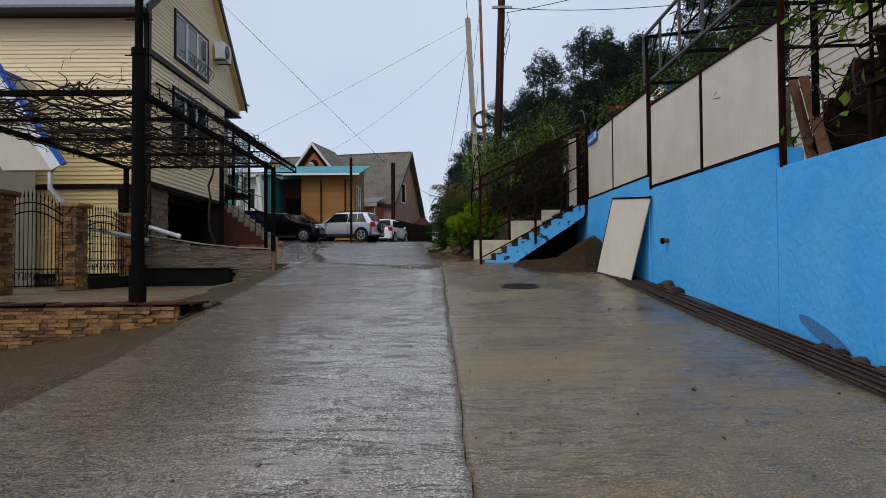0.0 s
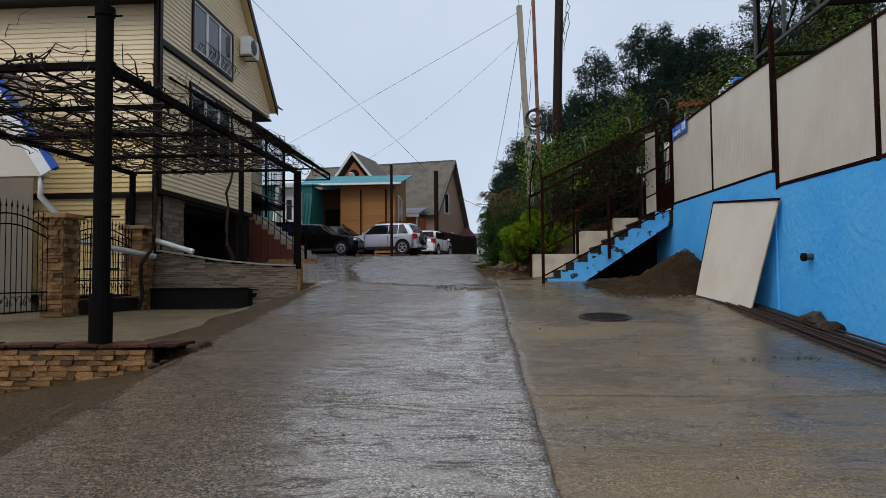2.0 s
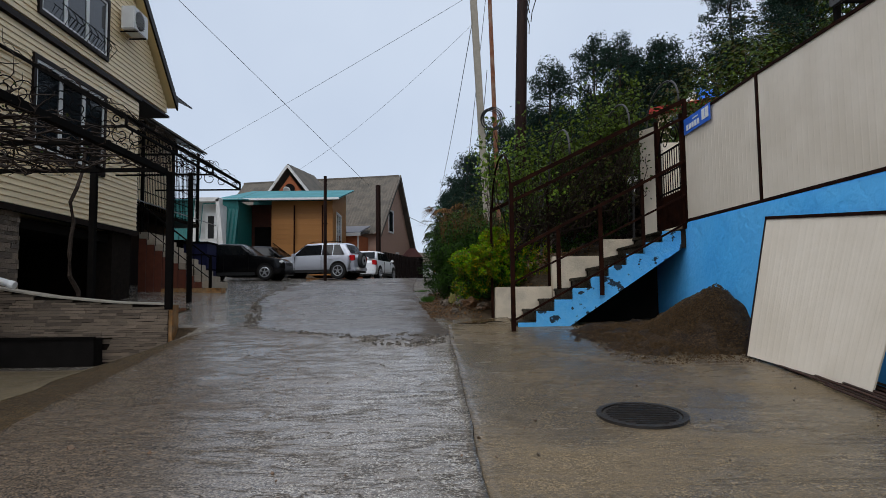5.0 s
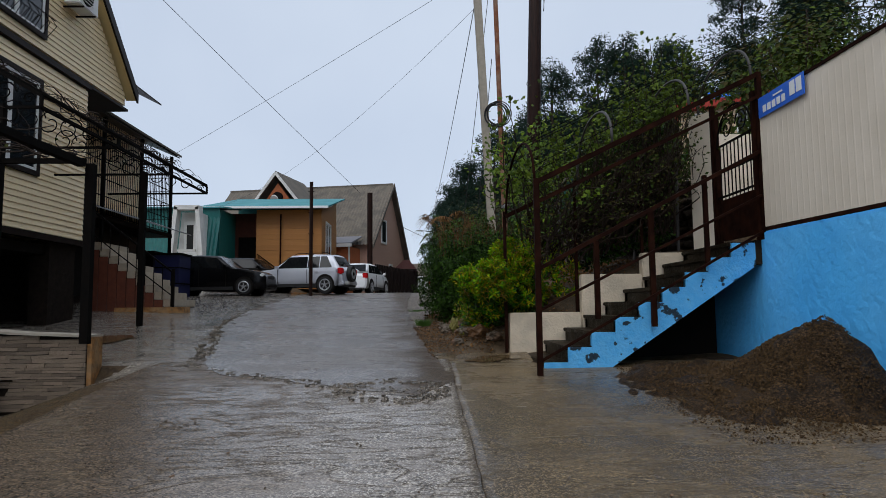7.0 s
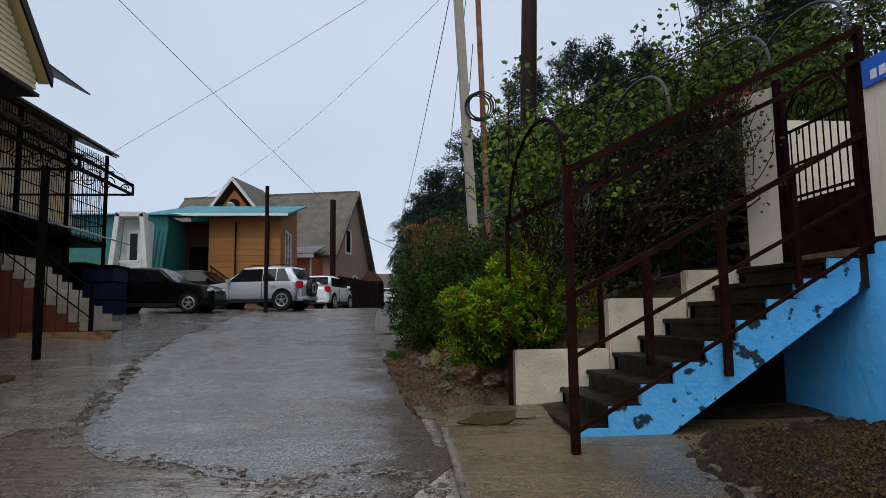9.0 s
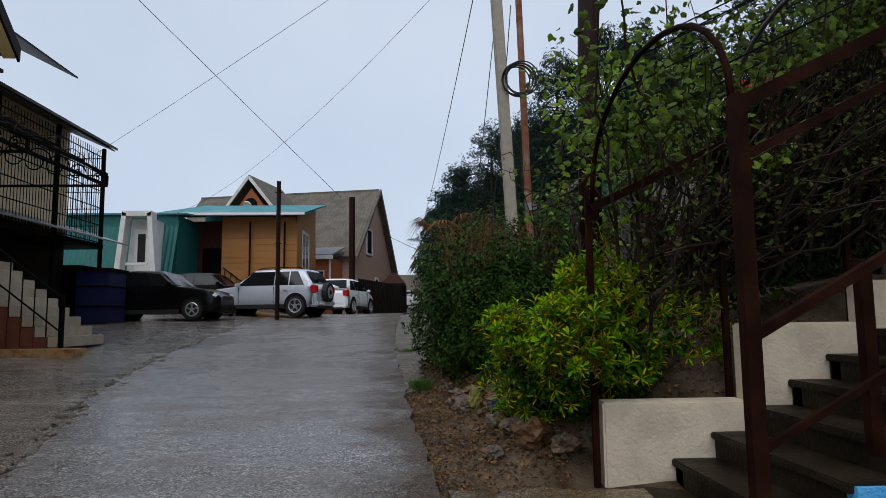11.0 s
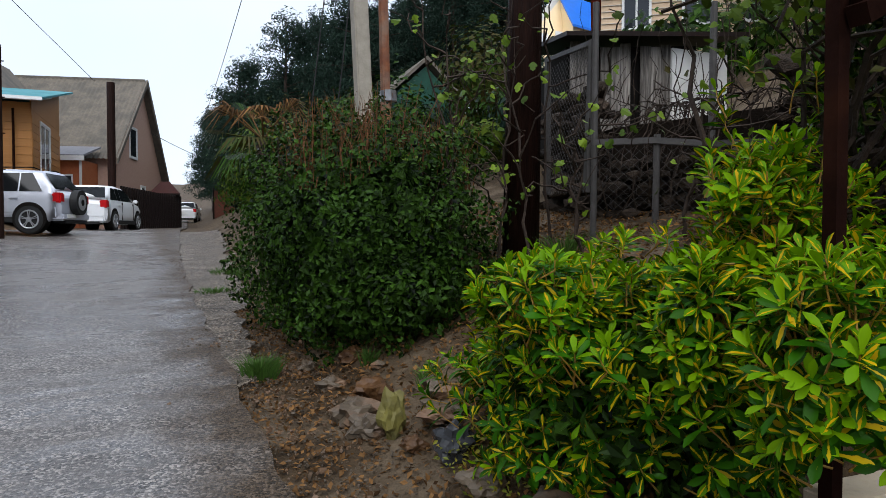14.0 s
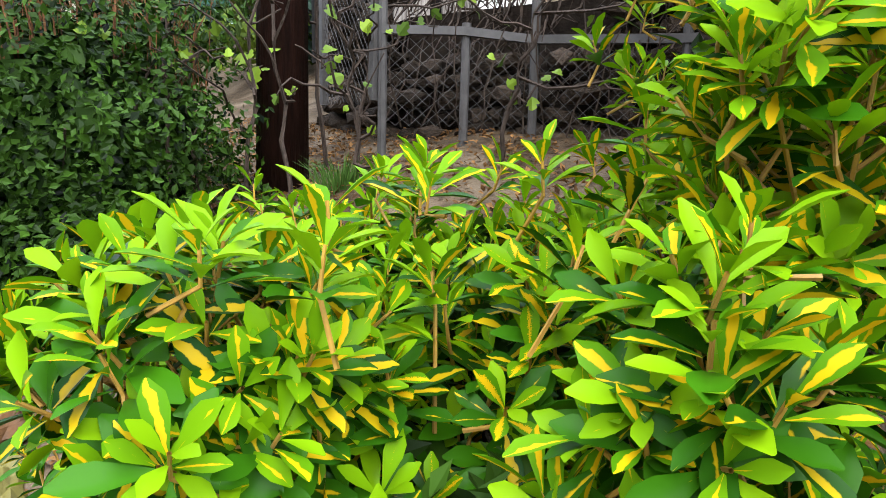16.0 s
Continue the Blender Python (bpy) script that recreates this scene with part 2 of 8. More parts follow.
def leafy(name, green, green2, rough=0.35, yellow=None, single=False, through=0.25, spec=0.2):
    """Leaves: hue from leaf to leaf, some light through the blade, an optional pale heart along the midrib."""
    m = bpy.data.materials.new(name)
    m.use_nodes = True
    n, l = m.node_tree.nodes, m.node_tree.links
    b, out = n["Principled BSDF"], n["Material Output"]
    ge, mx = n.new("ShaderNodeNewGeometry"), n.new("ShaderNodeMix")
    chance = n.new("ShaderNodeObjectInfo").outputs["Random"] if single else ge.outputs["Random Per Island"]
    mx.data_type = "RGBA"
    mx.inputs["A"].default_value, mx.inputs["B"].default_value = (*green, 1), (*green2, 1)
    l.new(chance, mx.inputs["Factor"])
    col = mx.outputs["Result"]
    if yellow:
        uv, sp, no = n.new("ShaderNodeUVMap"), n.new("ShaderNodeSeparateXYZ"), n.new("ShaderNodeTexNoise")
        uv.uv_map = "UVMap"
        l.new(uv.outputs["UV"], sp.inputs["Vector"])
        tcn = n.new("ShaderNodeTexCoord")
        l.new(tcn.outputs["Object"], no.inputs["Vector"])
        no.inputs["Scale"].default_value, no.inputs["Detail"].default_value = 45, 4
        # distance from the midrib, ragged, and wider on some leaves than on others
        m1, m2, m3, m4 = (n.new("ShaderNodeMath") for _ in range(4))
        m1.operation, m2.operation, m3.operation, m4.operation = "ABSOLUTE", "MULTIPLY_ADD", "MULTIPLY_ADD", "ADD"
        l.new(sp.outputs["X"], m1.inputs[0])
        l.new(no.outputs["Fac"], m2.inputs[0])
        m2.inputs[1].default_value, m2.inputs[2].default_value = 1.0, -0.5
        l.new(m2.outputs[0], m4.inputs[0])
        l.new(m1.outputs[0], m4.inputs[1])
        l.new(chance, m3.inputs[0])
        m3.inputs[1].default_value, m3.inputs[2].default_value = 1.05, -0.52
        less, soft_ = n.new("ShaderNodeMath"), n.new("ShaderNodeMapRange")
        less.operation = "SUBTRACT"
        l.new(m3.outputs[0], less.inputs[0])
        l.new(m4.outputs[0], less.inputs[1])
        soft_.inputs["From Min"].default_value, soft_.inputs["From Max"].default_value = -0.04, 0.06
        l.new(less.outputs[0], soft_.inputs["Value"])
        my = n.new("ShaderNodeMix")
        my.data_type = "RGBA"
        my.inputs["B"].default_value = (*yellow, 1)
        l.new(soft_.outputs["Result"], my.inputs["Factor"])
        l.new(col, my.inputs["A"])
        col = my.outputs["Result"]
    l.new(col, b.inputs["Base Color"])
    b.inputs["Roughness"].default_value = rough
    b.inputs["Specular IOR Level"].default_value = spec
    tr, ms = n.new("ShaderNodeBsdfTranslucent"), n.new("ShaderNodeMixShader")
    l.new(col, tr.inputs["Color"])
    ms.inputs["Fac"].default_value = through
    l.new(b.outputs["BSDF"], ms.inputs[1])
    l.new(tr.outputs["BSDF"], ms.inputs[2])
    l.new(ms.outputs["Shader"], out.inputs["Surface"])
    return m


M_CONC_L = wet("wet_grey_concrete", (0.29, 0.245, 0.205), (0.19, 0.15, 0.11), (0.12, 0.082, 0.05), 0.45, 0.15, 1.0, 0.3, (-1.9, -0.5, (0.085, 0.056, 0.031)), chips=0.55, chip_scale=80, coat=(0.35, 1.0), coat_rough=(0.42, 0.15))
M_CONC_R = wet("wet_brown_concrete", (0.19, 0.135, 0.072), (0.060, 0.044, 0.028), (0.105, 0.072, 0.034), 0.35, 0.07, 0.5, 0.3, chips=0.42, chip_scale=95, coat=(0.35, 0.95), coat_rough=(0.5, 0.22))
M_APRON = wet("wet_gravelly_apron", (0.072, 0.045, 0.019), (0.028, 0.018, 0.009), (0.044, 0.028, 0.012), 0.6, -0.16, 0.5, 0.9, chips=0.75, chip_scale=70, coat=(0.04, 0.35))
M_ASPH = wet("wet_asphalt", (0.185, 0.165, 0.15), (0.115, 0.103, 0.096), (0.18, 0.155, 0.135), 0.5, 0.06, 0.14, 1.5, chips=0.85, chip_scale=75, coat=(0.42, 0.95), coat_rough=(0.5, 0.2), verge=(0.055, -1.05, -0.5, (0.075, 0.05, 0.029)))
M_YARD = wet("wet_broken_yard", (0.22, 0.19, 0.155), (0.075, 0.06, 0.046), (0.12, 0.085, 0.05), 1.1, 0.14, 1.3, 0.8, chips=0.5, coat=(0.4, 1.0), coat_rough=(0.28, 0.06))
M_CRUMBLE = wet("crumbling_pale_concrete", (0.17, 0.14, 0.11), (0.06, 0.046, 0.033), (0.09, 0.066, 0.042), 1.6, -0.1, 1.2, 0.9, chips=0.8, chip_scale=60, coat=(0.1, 0.5))
M_TERR = wet("wet_terrace_concrete", (0.15, 0.115, 0.065), (0.095, 0.073, 0.044), (0.085, 0.06, 0.036), 0.5, -0.04, 0.4, 0.4, chips=0.35)
M_DIRT = mat("damp_earth", (0.085, 0.056, 0.031), (0.024, 0.016, 0.009), 14, 0.75, bump=1.0, bump_scale=45, c3=(0.16, 0.122, 0.082), scale3=2.2, amount3=0.6, spec=0.12)
M_BLUE = mat("blue_painted_render", (0.095, 0.50, 0.97), (0.075, 0.43, 0.90), 2.0, 0.55, bump=1.0, bump_scale=10, c3=(0.13, 0.52, 0.95), scale3=0.7, amount3=0.7)
M_BLUE_WORN = mat("worn_blue_paint", (0.075, 0.40, 0.78), (0.13, 0.46, 0.80), 9.0, 0.6, bump=0.8, bump_scale=25, c3=(0.012, 0.012, 0.011), scale3=5.5, amount3=0.95, stain=(0.60, 0.63))
M_CREAM = mat("cream_fence_sheet", (0.74, 0.65, 0.53), (0.69, 0.60, 0.48), 2.0, 0.45, bump=0.05, c3=(0.52, 0.44, 0.33), scale3=1.3, amount3=0.25)
M_CREAM_BLOCK = mat("cream_painted_block", (0.66, 0.56, 0.42), (0.60, 0.50, 0.37), 5.0, 0.6, bump=0.6, bump_scale=30, c3=(0.34, 0.30, 0.23), scale3=3, amount3=0.4)
M_BROWN = mat("brown_painted_steel", (0.016, 0.0055, 0.0035), (0.008, 0.003, 0.002), 12, 0.6, rough2=0.8, bump=0.1, c3=(0.035, 0.012, 0.006), scale3=6, amount3=0.5, spec=0.03)
M_BLACK = mat("black_painted_steel", (0.004, 0.0038, 0.0035), (0.008, 0.0065, 0.0055), 10, 0.7, rough2=0.9, bump=0.1, spec=0.03)
M_GREYMETAL = mat("grey_galvanised_steel", (0.30, 0.31, 0.32), (0.20, 0.21, 0.22), 9, 0.45, metal=0.6, bump=0.1, c3=(0.16, 0.10, 0.07), scale3=7, amount3=0.4)
M_REBAR = mat("rusty_steel_bar", (0.065, 0.030, 0.020), (0.03, 0.016, 0.012), 20, 0.6, bump=0.4, bump_scale=90, vary=0.25)
M_RUST = mat("rusty_pipe", (0.28, 0.10, 0.04), (0.14, 0.05, 0.03), 8, 0.7, bump=0.3, c3=(0.30, 0.22, 0.16), scale3=3, amount3=0.5)
M_STEP = mat("wet_dark_step_concrete", (0.017, 0.012, 0.007), (0.007, 0.005, 0.003), 6, 0.4, rough2=0.6, bump=0.5, bump_scale=30, c3=(0.04, 0.028, 0.016), scale3=3, amount3=0.5, spec=0.08)
M_SIDING = mat("pale_yellow_vinyl_siding", (0.86, 0.69, 0.43), (0.82, 0.65, 0.40), 3, 0.4, bump=0.05, vary=0.03)
M_SIDING_G = mat("golden_vinyl_siding", (0.80, 0.61, 0.29), (0.75, 0.56, 0.26), 3, 0.4, bump=0.05, vary=0.03)
M_TRIM = mat("dark_brown_trim", (0.018, 0.011, 0.009), (0.012, 0.008, 0.007), 8, 0.4, spec=0.08)
M_WHITE = mat("white_plastic", (0.76, 0.76, 0.74), (0.70, 0.70, 0.68), 5, 0.4)
M_OFFWHITE = mat("grubby_white_wall", (0.66, 0.65, 0.62), (0.58, 0.57, 0.54), 4, 0.6, bump=0.1, c3=(0.42, 0.40, 0.36), scale3=1.5, amount3=0.4)
M_BEIGE = mat("beige_render", (0.58, 0.51, 0.42), (0.54, 0.47, 0.38), 3, 0.7, bump=0.3, bump_scale=40)
M_STONE = mat("tan_ledge_stone", (0.36, 0.17, 0.052), (0.10, 0.052, 0.022), 9, 0.6, bump=0.8, bump_scale=30, vary=0.65, c3=(0.32, 0.21, 0.11), scale3=5, amount3=0.5)
M_PLANKSTONE = mat("brown_strip_stone_cladding", (0.23, 0.175, 0.125), (0.15, 0.112, 0.08), 9, 0.55, bump=0.6, bump_scale=35, vary=0.4)
M_MORTAR = mat("dark_mortar", (0.022, 0.016, 0.012), (0.012, 0.009, 0.007), 9, 0.9, bump=0.5, spec=0.05)
M_STAIR_RED = mat("red_brown_painted_masonry", (0.15, 0.045, 0.025), (0.10, 0.032, 0.02), 5, 0.5, bump=0.3)
M_TILE = mat("pale_stair_tile", (0.40, 0.34, 0.26), (0.31, 0.26, 0.20), 6, 0.4, vary=0.15, spec=0.12)
M_WOOD_ORANGE = mat("orange_stained_cladding", (0.42, 0.19, 0.055), (0.35, 0.15, 0.042), 6, 0.5, bump=0.2, stretch=(0.3, 4, 4), vary=0.1)
M_BRICK_ORANGE = mat("orange_brick", (0.42, 0.13, 0.05), (0.34, 0.10, 0.04), 8, 0.7, bump=0.3)
M_BRICK_PINK = mat("pinkish_brick", (0.52, 0.34, 0.26), (0.44, 0.28, 0.21), 8, 0.7, bump=0.3, vary=0.12)
M_TEAL = mat("teal_metal_sheet", (0.010, 0.115, 0.105), (0.008, 0.085, 0.08), 4, 0.4, vary=0.1)
M_TEALROOF = mat("pale_teal_metal_roof", (0.06, 0.24, 0.26), (0.045, 0.18, 0.20), 3, 0.6, c3=(0.10, 0.29, 0.32), scale3=0.8, spec=0.1)
M_SLATE = mat("weathered_corrugated_roof", (0.16, 0.135, 0.105), (0.11, 0.095, 0.078), 5, 0.75, bump=0.2, c3=(0.07, 0.065, 0.055), scale3=1.2, amount3=0.6)
M_ROOFTILE = mat("grey_metal_tile_roof", (0.20, 0.20, 0.22), (0.15, 0.15, 0.165), 5, 0.4)
M_BLUEROOF = mat("blue_metal_roof", (0.02, 0.09, 0.42), (0.018, 0.07, 0.34), 5, 0.35)
# near-black with the shade of hollows in its colour; also for black parts
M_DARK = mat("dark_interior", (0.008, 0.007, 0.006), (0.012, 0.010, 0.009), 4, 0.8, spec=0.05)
M_GLASS = glass("window_glass")
M_CARGLASS = glass("tinted_car_glass", (0.008, 0.009, 0.010), 0.35)
M_BARK = mat("dark_bark", (0.055, 0.038, 0.028), (0.03, 0.022, 0.017), 14, 0.8, bump=0.8, bump_scale=25, stretch=(3, 3, 0.6), spec=0.18)
M_VINE = mat("dry_vine_wood", (0.042, 0.028, 0.019), (0.018, 0.012, 0.009), 14, 0.8, bump=0.5, spec=0.18)
M_TWIG = mat("reddish_brown_twigs", (0.17, 0.075, 0.032), (0.05, 0.025, 0.014), 14, 0.8, spec=0.08)
M_POLEWOOD = mat("tarred_wooden_pole", (0.024, 0.010, 0.007), (0.009, 0.0045, 0.0035), 8, 0.5, bump=0.6, bump_scale=20, stretch=(4, 4, 0.4), spec=0.08)
M_CONCPOLE = mat("grey_concrete_pole", (0.36, 0.32, 0.26), (0.28, 0.25, 0.20), 8, 0.7, bump=0.3)
M_CABLE = mat("black_cable", (0.02, 0.02, 0.022), (0.015, 0.015, 0.016), 5, 0.5)
M_ROCK = mat("wet_field_stone", (0.12, 0.092, 0.064), (0.045, 0.036, 0.027), 6, 0.32, rough2=0.6, bump=0.7, bump_scale=14, vary=0.3, c3=(0.28, 0.15, 0.08), scale3=4, amount3=0.5)
M_DRYSTONE = mat("dark_mossy_wall_stone", (0.055, 0.038, 0.026), (0.016, 0.012, 0.009), 7, 0.7, bump=0.9, bump_scale=16, vary=0.6, spec=0.1)
M_OLDBOARD = mat("weathered_grey_board", (0.30, 0.27, 0.24), (0.05, 0.042, 0.036), 7, 0.8, bump=0.7, bump_scale=20, stretch=(5, 5, 0.4), vary=0.3)
M_RUBBER = mat("black_rubber", (0.015, 0.015, 0.015), (0.02, 0.02, 0.02), 9, 0.7)
M_IRON = mat("wet_cast_iron", (0.05, 0.042, 0.036), (0.03, 0.026, 0.023), 12, 0.35, metal=0.4, bump=0.4, spec=0.18)
M_SAND = wet("damp_gravel_sand", (0.042, 0.024, 0.010), (0.018, 0.010, 0.005), (0.03, 0.017, 0.007), 1.5, -0.3, 0.5, 1.4, chips=0.95, coat=(0.0, 0.3))
M_BUSH = leafy("variegated_leaf", (0.175, 0.33, 0.003), (0.05, 0.165, 0.003), rough=0.4, yellow=(0.58, 0.36, 0.005), through=0.25, spec=0.06)
M_BUSH_ONE = leafy("variegated_single_leaf", (0.175, 0.33, 0.003), (0.05, 0.165, 0.003), rough=0.32, yellow=(0.58, 0.36, 0.005), single=True, through=0.25, spec=0.06)
# dark green of older leaves, also carrying the shade low in the bush
M_BUSH_OLD = leafy("older_and_shade_leaf", (0.032, 0.125, 0.003), (0.006, 0.037, 0.002), rough=0.35, yellow=(0.42, 0.29, 0.005), through=0.15, spec=0.08)
# the near-black end paints shaded gaps between the leaves
M_HEDGE = leafy("dark_glossy_shade_leaf", (0.036, 0.085, 0.009), (0.001, 0.003, 0.001), rough=0.4, through=0.08, spec=0.07)
M_FRESH = leafy("fresh_green_leaf", (0.17, 0.26, 0.02), (0.05, 0.095, 0.012), rough=0.45, spec=0.12)
M_IVY = leafy("mixed_vine_leaf", (0.028, 0.055, 0.007), (0.050, 0.038, 0.010), rough=0.5, through=0.12, spec=0.08)
# green shifted towards blue: a little distance haze put into the needle colour
M_PINE = leafy("hazy_pine_needles", (0.026, 0.050, 0.034), (0.009, 0.022, 0.015), rough=0.6, through=0.1, spec=0.1)
M_DRYLEAF = leafy("dry_brown_leaf", (0.26, 0.135, 0.05), (0.05, 0.027, 0.013), rough=0.7, spec=0.08)
M_GRASS = leafy("grass_blade", (0.06, 0.13, 0.02), (0.04, 0.085, 0.015), rough=0.5)


# ---- mesh helpers ----
class Shape:
    """Gathers vertices and faces in world metres, then links them as one mesh object."""

    def __init__(self):
        self.v, self.f, self.uv = [], [], []

    def add(self, verts, faces):
        o = len(self.v)
        self.v += [tuple(p) for p in verts]
        self.f += [tuple(i + o for i in q) for q in faces]
        return self

    def box(self, c, s, m=None):
        x, y, z = (k / 2 for k in s)
        vs = [Vector((a * x, b * y, d * z)) for a in (-1, 1) for b in (-1, 1) for d in (-1, 1)]
        vs = [(m @ p if m else p) + Vector(c) for p in vs]
        return self.add(vs, [(0, 1, 3, 2), (4, 6, 7, 5), (0, 4, 5, 1), (2, 3, 7, 6), (0, 2, 6, 4), (1, 5, 7, 3)])

    def span(self, lo, hi):
        return self.box([(a + b) / 2 for a, b in zip(lo, hi)], [abs(b - a) for a, b in zip(lo, hi)])

    def beam(self, p, q, w, h=None):
        """A square bar from p to q."""
        p, q, h = Vector(p), Vector(q), h or w
        d = q - p
        if d.length < 1e-6:
            return self
        r = d.to_track_quat("Z", "Y").to_matrix()
        return self.box((p + q) / 2, (w, h, d.length), r)

    def tube(self, pts, r, n=6, r2=None, cap=True):
        pts = [Vector(p) for p in pts]
        o, k = len(self.v), len(pts)
        for i, p in enumerate(pts):
            d = (pts[min(i + 1, k - 1)] - pts[max(i - 1, 0)])
            q = d.to_track_quat("Z", "Y").to_matrix() if d.length > 1e-9 else Matrix.Identity(3)
            rr = r if r2 is None else r + (r2 - r) * i / (k - 1)
            for j in range(n):
                a = 2 * math.pi * j / n
                self.v.append(tuple(p + q @ Vector((rr * math.cos(a), rr * math.sin(a), 0))))
        for i in range(k - 1):
            for j in range(n):
                self.f.append((o + i * n + j, o + i * n + (j + 1) % n, o + (i + 1) * n + (j + 1) % n, o + (i + 1) * n + j))
        if cap:
            self.f.append(tuple(o + j for j in reversed(range(n))))
            self.f.append(tuple(o + (k - 1) * n + j for j in range(n)))
        return self

    def prism(self, poly, off):
        """A flat polygon pushed along off."""
        n, off = len(poly), Vector(off)
        vs = [Vector(p) for p in poly] + [Vector(p) + off for p in poly]
        return self.add(vs, [tuple(range(n)), tuple(reversed(range(n, 2 * n)))] + [(i, i + n, (i + 1) % n + n, (i + 1) % n) for i in range(n)])

    def grid(self, rows):
        """Rows of points of equal number, joined to a sheet."""
        o, m = len(self.v), len(rows[0])
        for r in rows:
            self.v += [tuple(p) for p in r]
        for i in range(len(rows) - 1):
            for j in range(m - 1):
                a = o + i * m + j
                self.f.append((a, a + 1, a + m + 1, a + m))
        return self

    def link(self, name, material, parent=None, label="", bevel=0.0, smooth=False, fix=True):
        base = Vector((0, 0, 0))
        up = parent
        while up:
            base += up.location
            up = up.parent
        me = bpy.data.meshes.new(name)
        me.from_pydata([tuple(Vector(p) - base) for p in self.v], [], self.f)
        if fix or bevel:
            bm = bmesh.new()
            bm.from_mesh(me)
            if fix:
                bmesh.ops.recalc_face_normals(bm, faces=bm.faces)
            if bevel:
                bmesh.ops.bevel(bm, geom=bm.edges[:], offset=bevel, segments=2, affect="EDGES", clamp_overlap=True)
            bm.to_mesh(me)
            bm.free()
        me.materials.append(material)
        if smooth:
            me.shade_smooth()
        ob = new(name, me)
        ob.parent = parent
        if label:
            ob["label"] = label
        return ob


def thing(name, at, label, category, group="", kind=""):
    ob = new(name)
    ob.location = at
    return tagged(ob, label, category, group, kind)


def setting(shape, name, material, label, category, **k):
    return tagged(shape.link(name, material, **k), label, category, "", "structure")


def lerp(v, xs, ys):
    return float(np.interp(v, xs, ys))


def smooth01(v, a, b):
    u = min(1.0, max(0.0, (v - a) / (b - a)))
    return u * u * (3 - 2 * u)


# ---- the lie of the land ----
def crown(y):
    """Height of the road's middle."""
    return lerp(y, (-40, 17, 24, 40, 60, 80, 120, 300, 700), (-3.8, 1.63, 2.15, 3.08, 3.3, 4.0, 6.5, 22, 40))


def land(x, y):
    z = crown(y)
    n = 0.05 * noise.noise(Vector((x * 0.9, y * 0.9, 0.3)))
    if y < 9.9 and x < -3.6:
        z -= 0.15 * min(-3.6 - x, 5.0) + 0.13 * smooth01(-x, 3.5, 4.0) * smooth01(y, 5, 8.5)
    if 9.9 <= y < 17.9 and x < -3.7:
        z += (min(1.08, z) - z) * smooth01(-x, 3.7, 5.7)
    if y >= 17.9 and x < -3.6:
        z += 0.12 * smooth01(-x, 4.5, 7.5) * smooth01(y, 22, 26)
        z += 1.0 * smooth01(-x, 7.0, 9.5) * smooth01(y, 41, 45) if y > 41 else 0
    if y > 17.6:
        up = smooth01(y, 18.2 + 0.5 * smooth01(x, 0.4, 0.9), 19.2 + 0.15 * smooth01(x, 0.4, 0.9))
        bank = lerp(x, (-0.6, 0.0, 0.3, 0.9, 1.9, 2.9, 3.4, 4.2, 6, 10, 60, 200), (0, 0.03, 0.12, 0.42, 0.9, 1.25, 1.35, 1.6, 2.6, 4.5, 27, 40))
        z += bank * up * (1 if y < 60 else max(0.35, 1 - (y - 60) / 90)) + (n * 1.6 if x > 0 else 0)
    elif x > 4.15:
        z += lerp(x, (4.15, 4.4, 8, 14, 60, 200), (0, 1.0, 1.4, 4, 26, 40))
    return z
# ---- ground and paving ----
def steps_of(*runs):
    out = []
    for a, b, s in runs:
        out += list(np.arange(a, b, s))
    return out + [runs[-1][1]]


XS = steps_of((-400, -60, 34), (-60, -14, 4), (-14, -9, 0.5), (-9, 5, 0.2), (5, 16, 0.6), (16, 60, 3), (60, 400, 34))
YS = steps_of((-60, -8, 4), (-8, 30, 0.25), (30, 50, 0.6), (50, 120, 4), (120, 700, 30))
g = Shape()
g.grid([[(x, y, land(x, y) - 0.03) for x in XS] for y in YS])
setting(g, "ground", M_DIRT, "damp brown earth with scattered small stones", "ground", smooth=True, fix=False)


def sheet(name, left, right, y0, y1, nx, ny, lift, material, label, wave=0.0, start=None, relief=0.0):
    """Paving between two lines that run up the road, with a skirt at its edges."""
    s, rows = Shape(), []
    for j in range(ny + 1):
        y = y0 + (y1 - y0) * j / ny
        a, b = left(y), right(y)
        row = []
        for i in range(nx + 1):
            x = a + (b - a) * i / nx
            yy = y + (wave * noise.noise(Vector((x * 1.7, y0, 4))) if j in (0, ny) else 0)
            if start:
                yy += start(x) * (1 - j / ny) ** 6
            z = land(x, yy) + lift + 0.012 * noise.noise(Vector((x * 0.8, yy * 0.8, 2)))
            if relief:
                # low trowelled ridges across the slope, each with a steeper uphill side
                k = noise.noise(Vector((x * 0.9 + 0.3 * yy, yy * 2.6, 9.1)))
                z += relief * (1 - abs(k) * 3 if abs(k) < 0.33 else 0) * smooth01(noise.noise(Vector((x * 0.6, yy * 0.6, 5))), -0.25, 0.2)
                z += relief * 0.35 * noise.noise(Vector((x * 4, yy * 7, 1.5)))
            row.append((x, yy, z))
        row = [(row[0][0], row[0][1], row[0][2] - 0.14)] + row + [(row[-1][0], row[-1][1], row[-1][2] - 0.14)]
        rows.append(row)
    rows = [[(x, y, z - 0.14) for x, y, z in rows[0]]] + rows + [[(x, y, z - 0.14) for x, y, z in rows[-1]]]
    s.grid(rows)
    return setting(s, name, material, label, "road", smooth=relief > 0, fix=False)


def ragged(base, amp, freq, seed):
    return lambda y: base(y) + amp * noise.noise(Vector((y * freq, seed, 1.3))) + amp * 0.5 * noise.noise(Vector((y * freq * 3.1, seed, 7)))


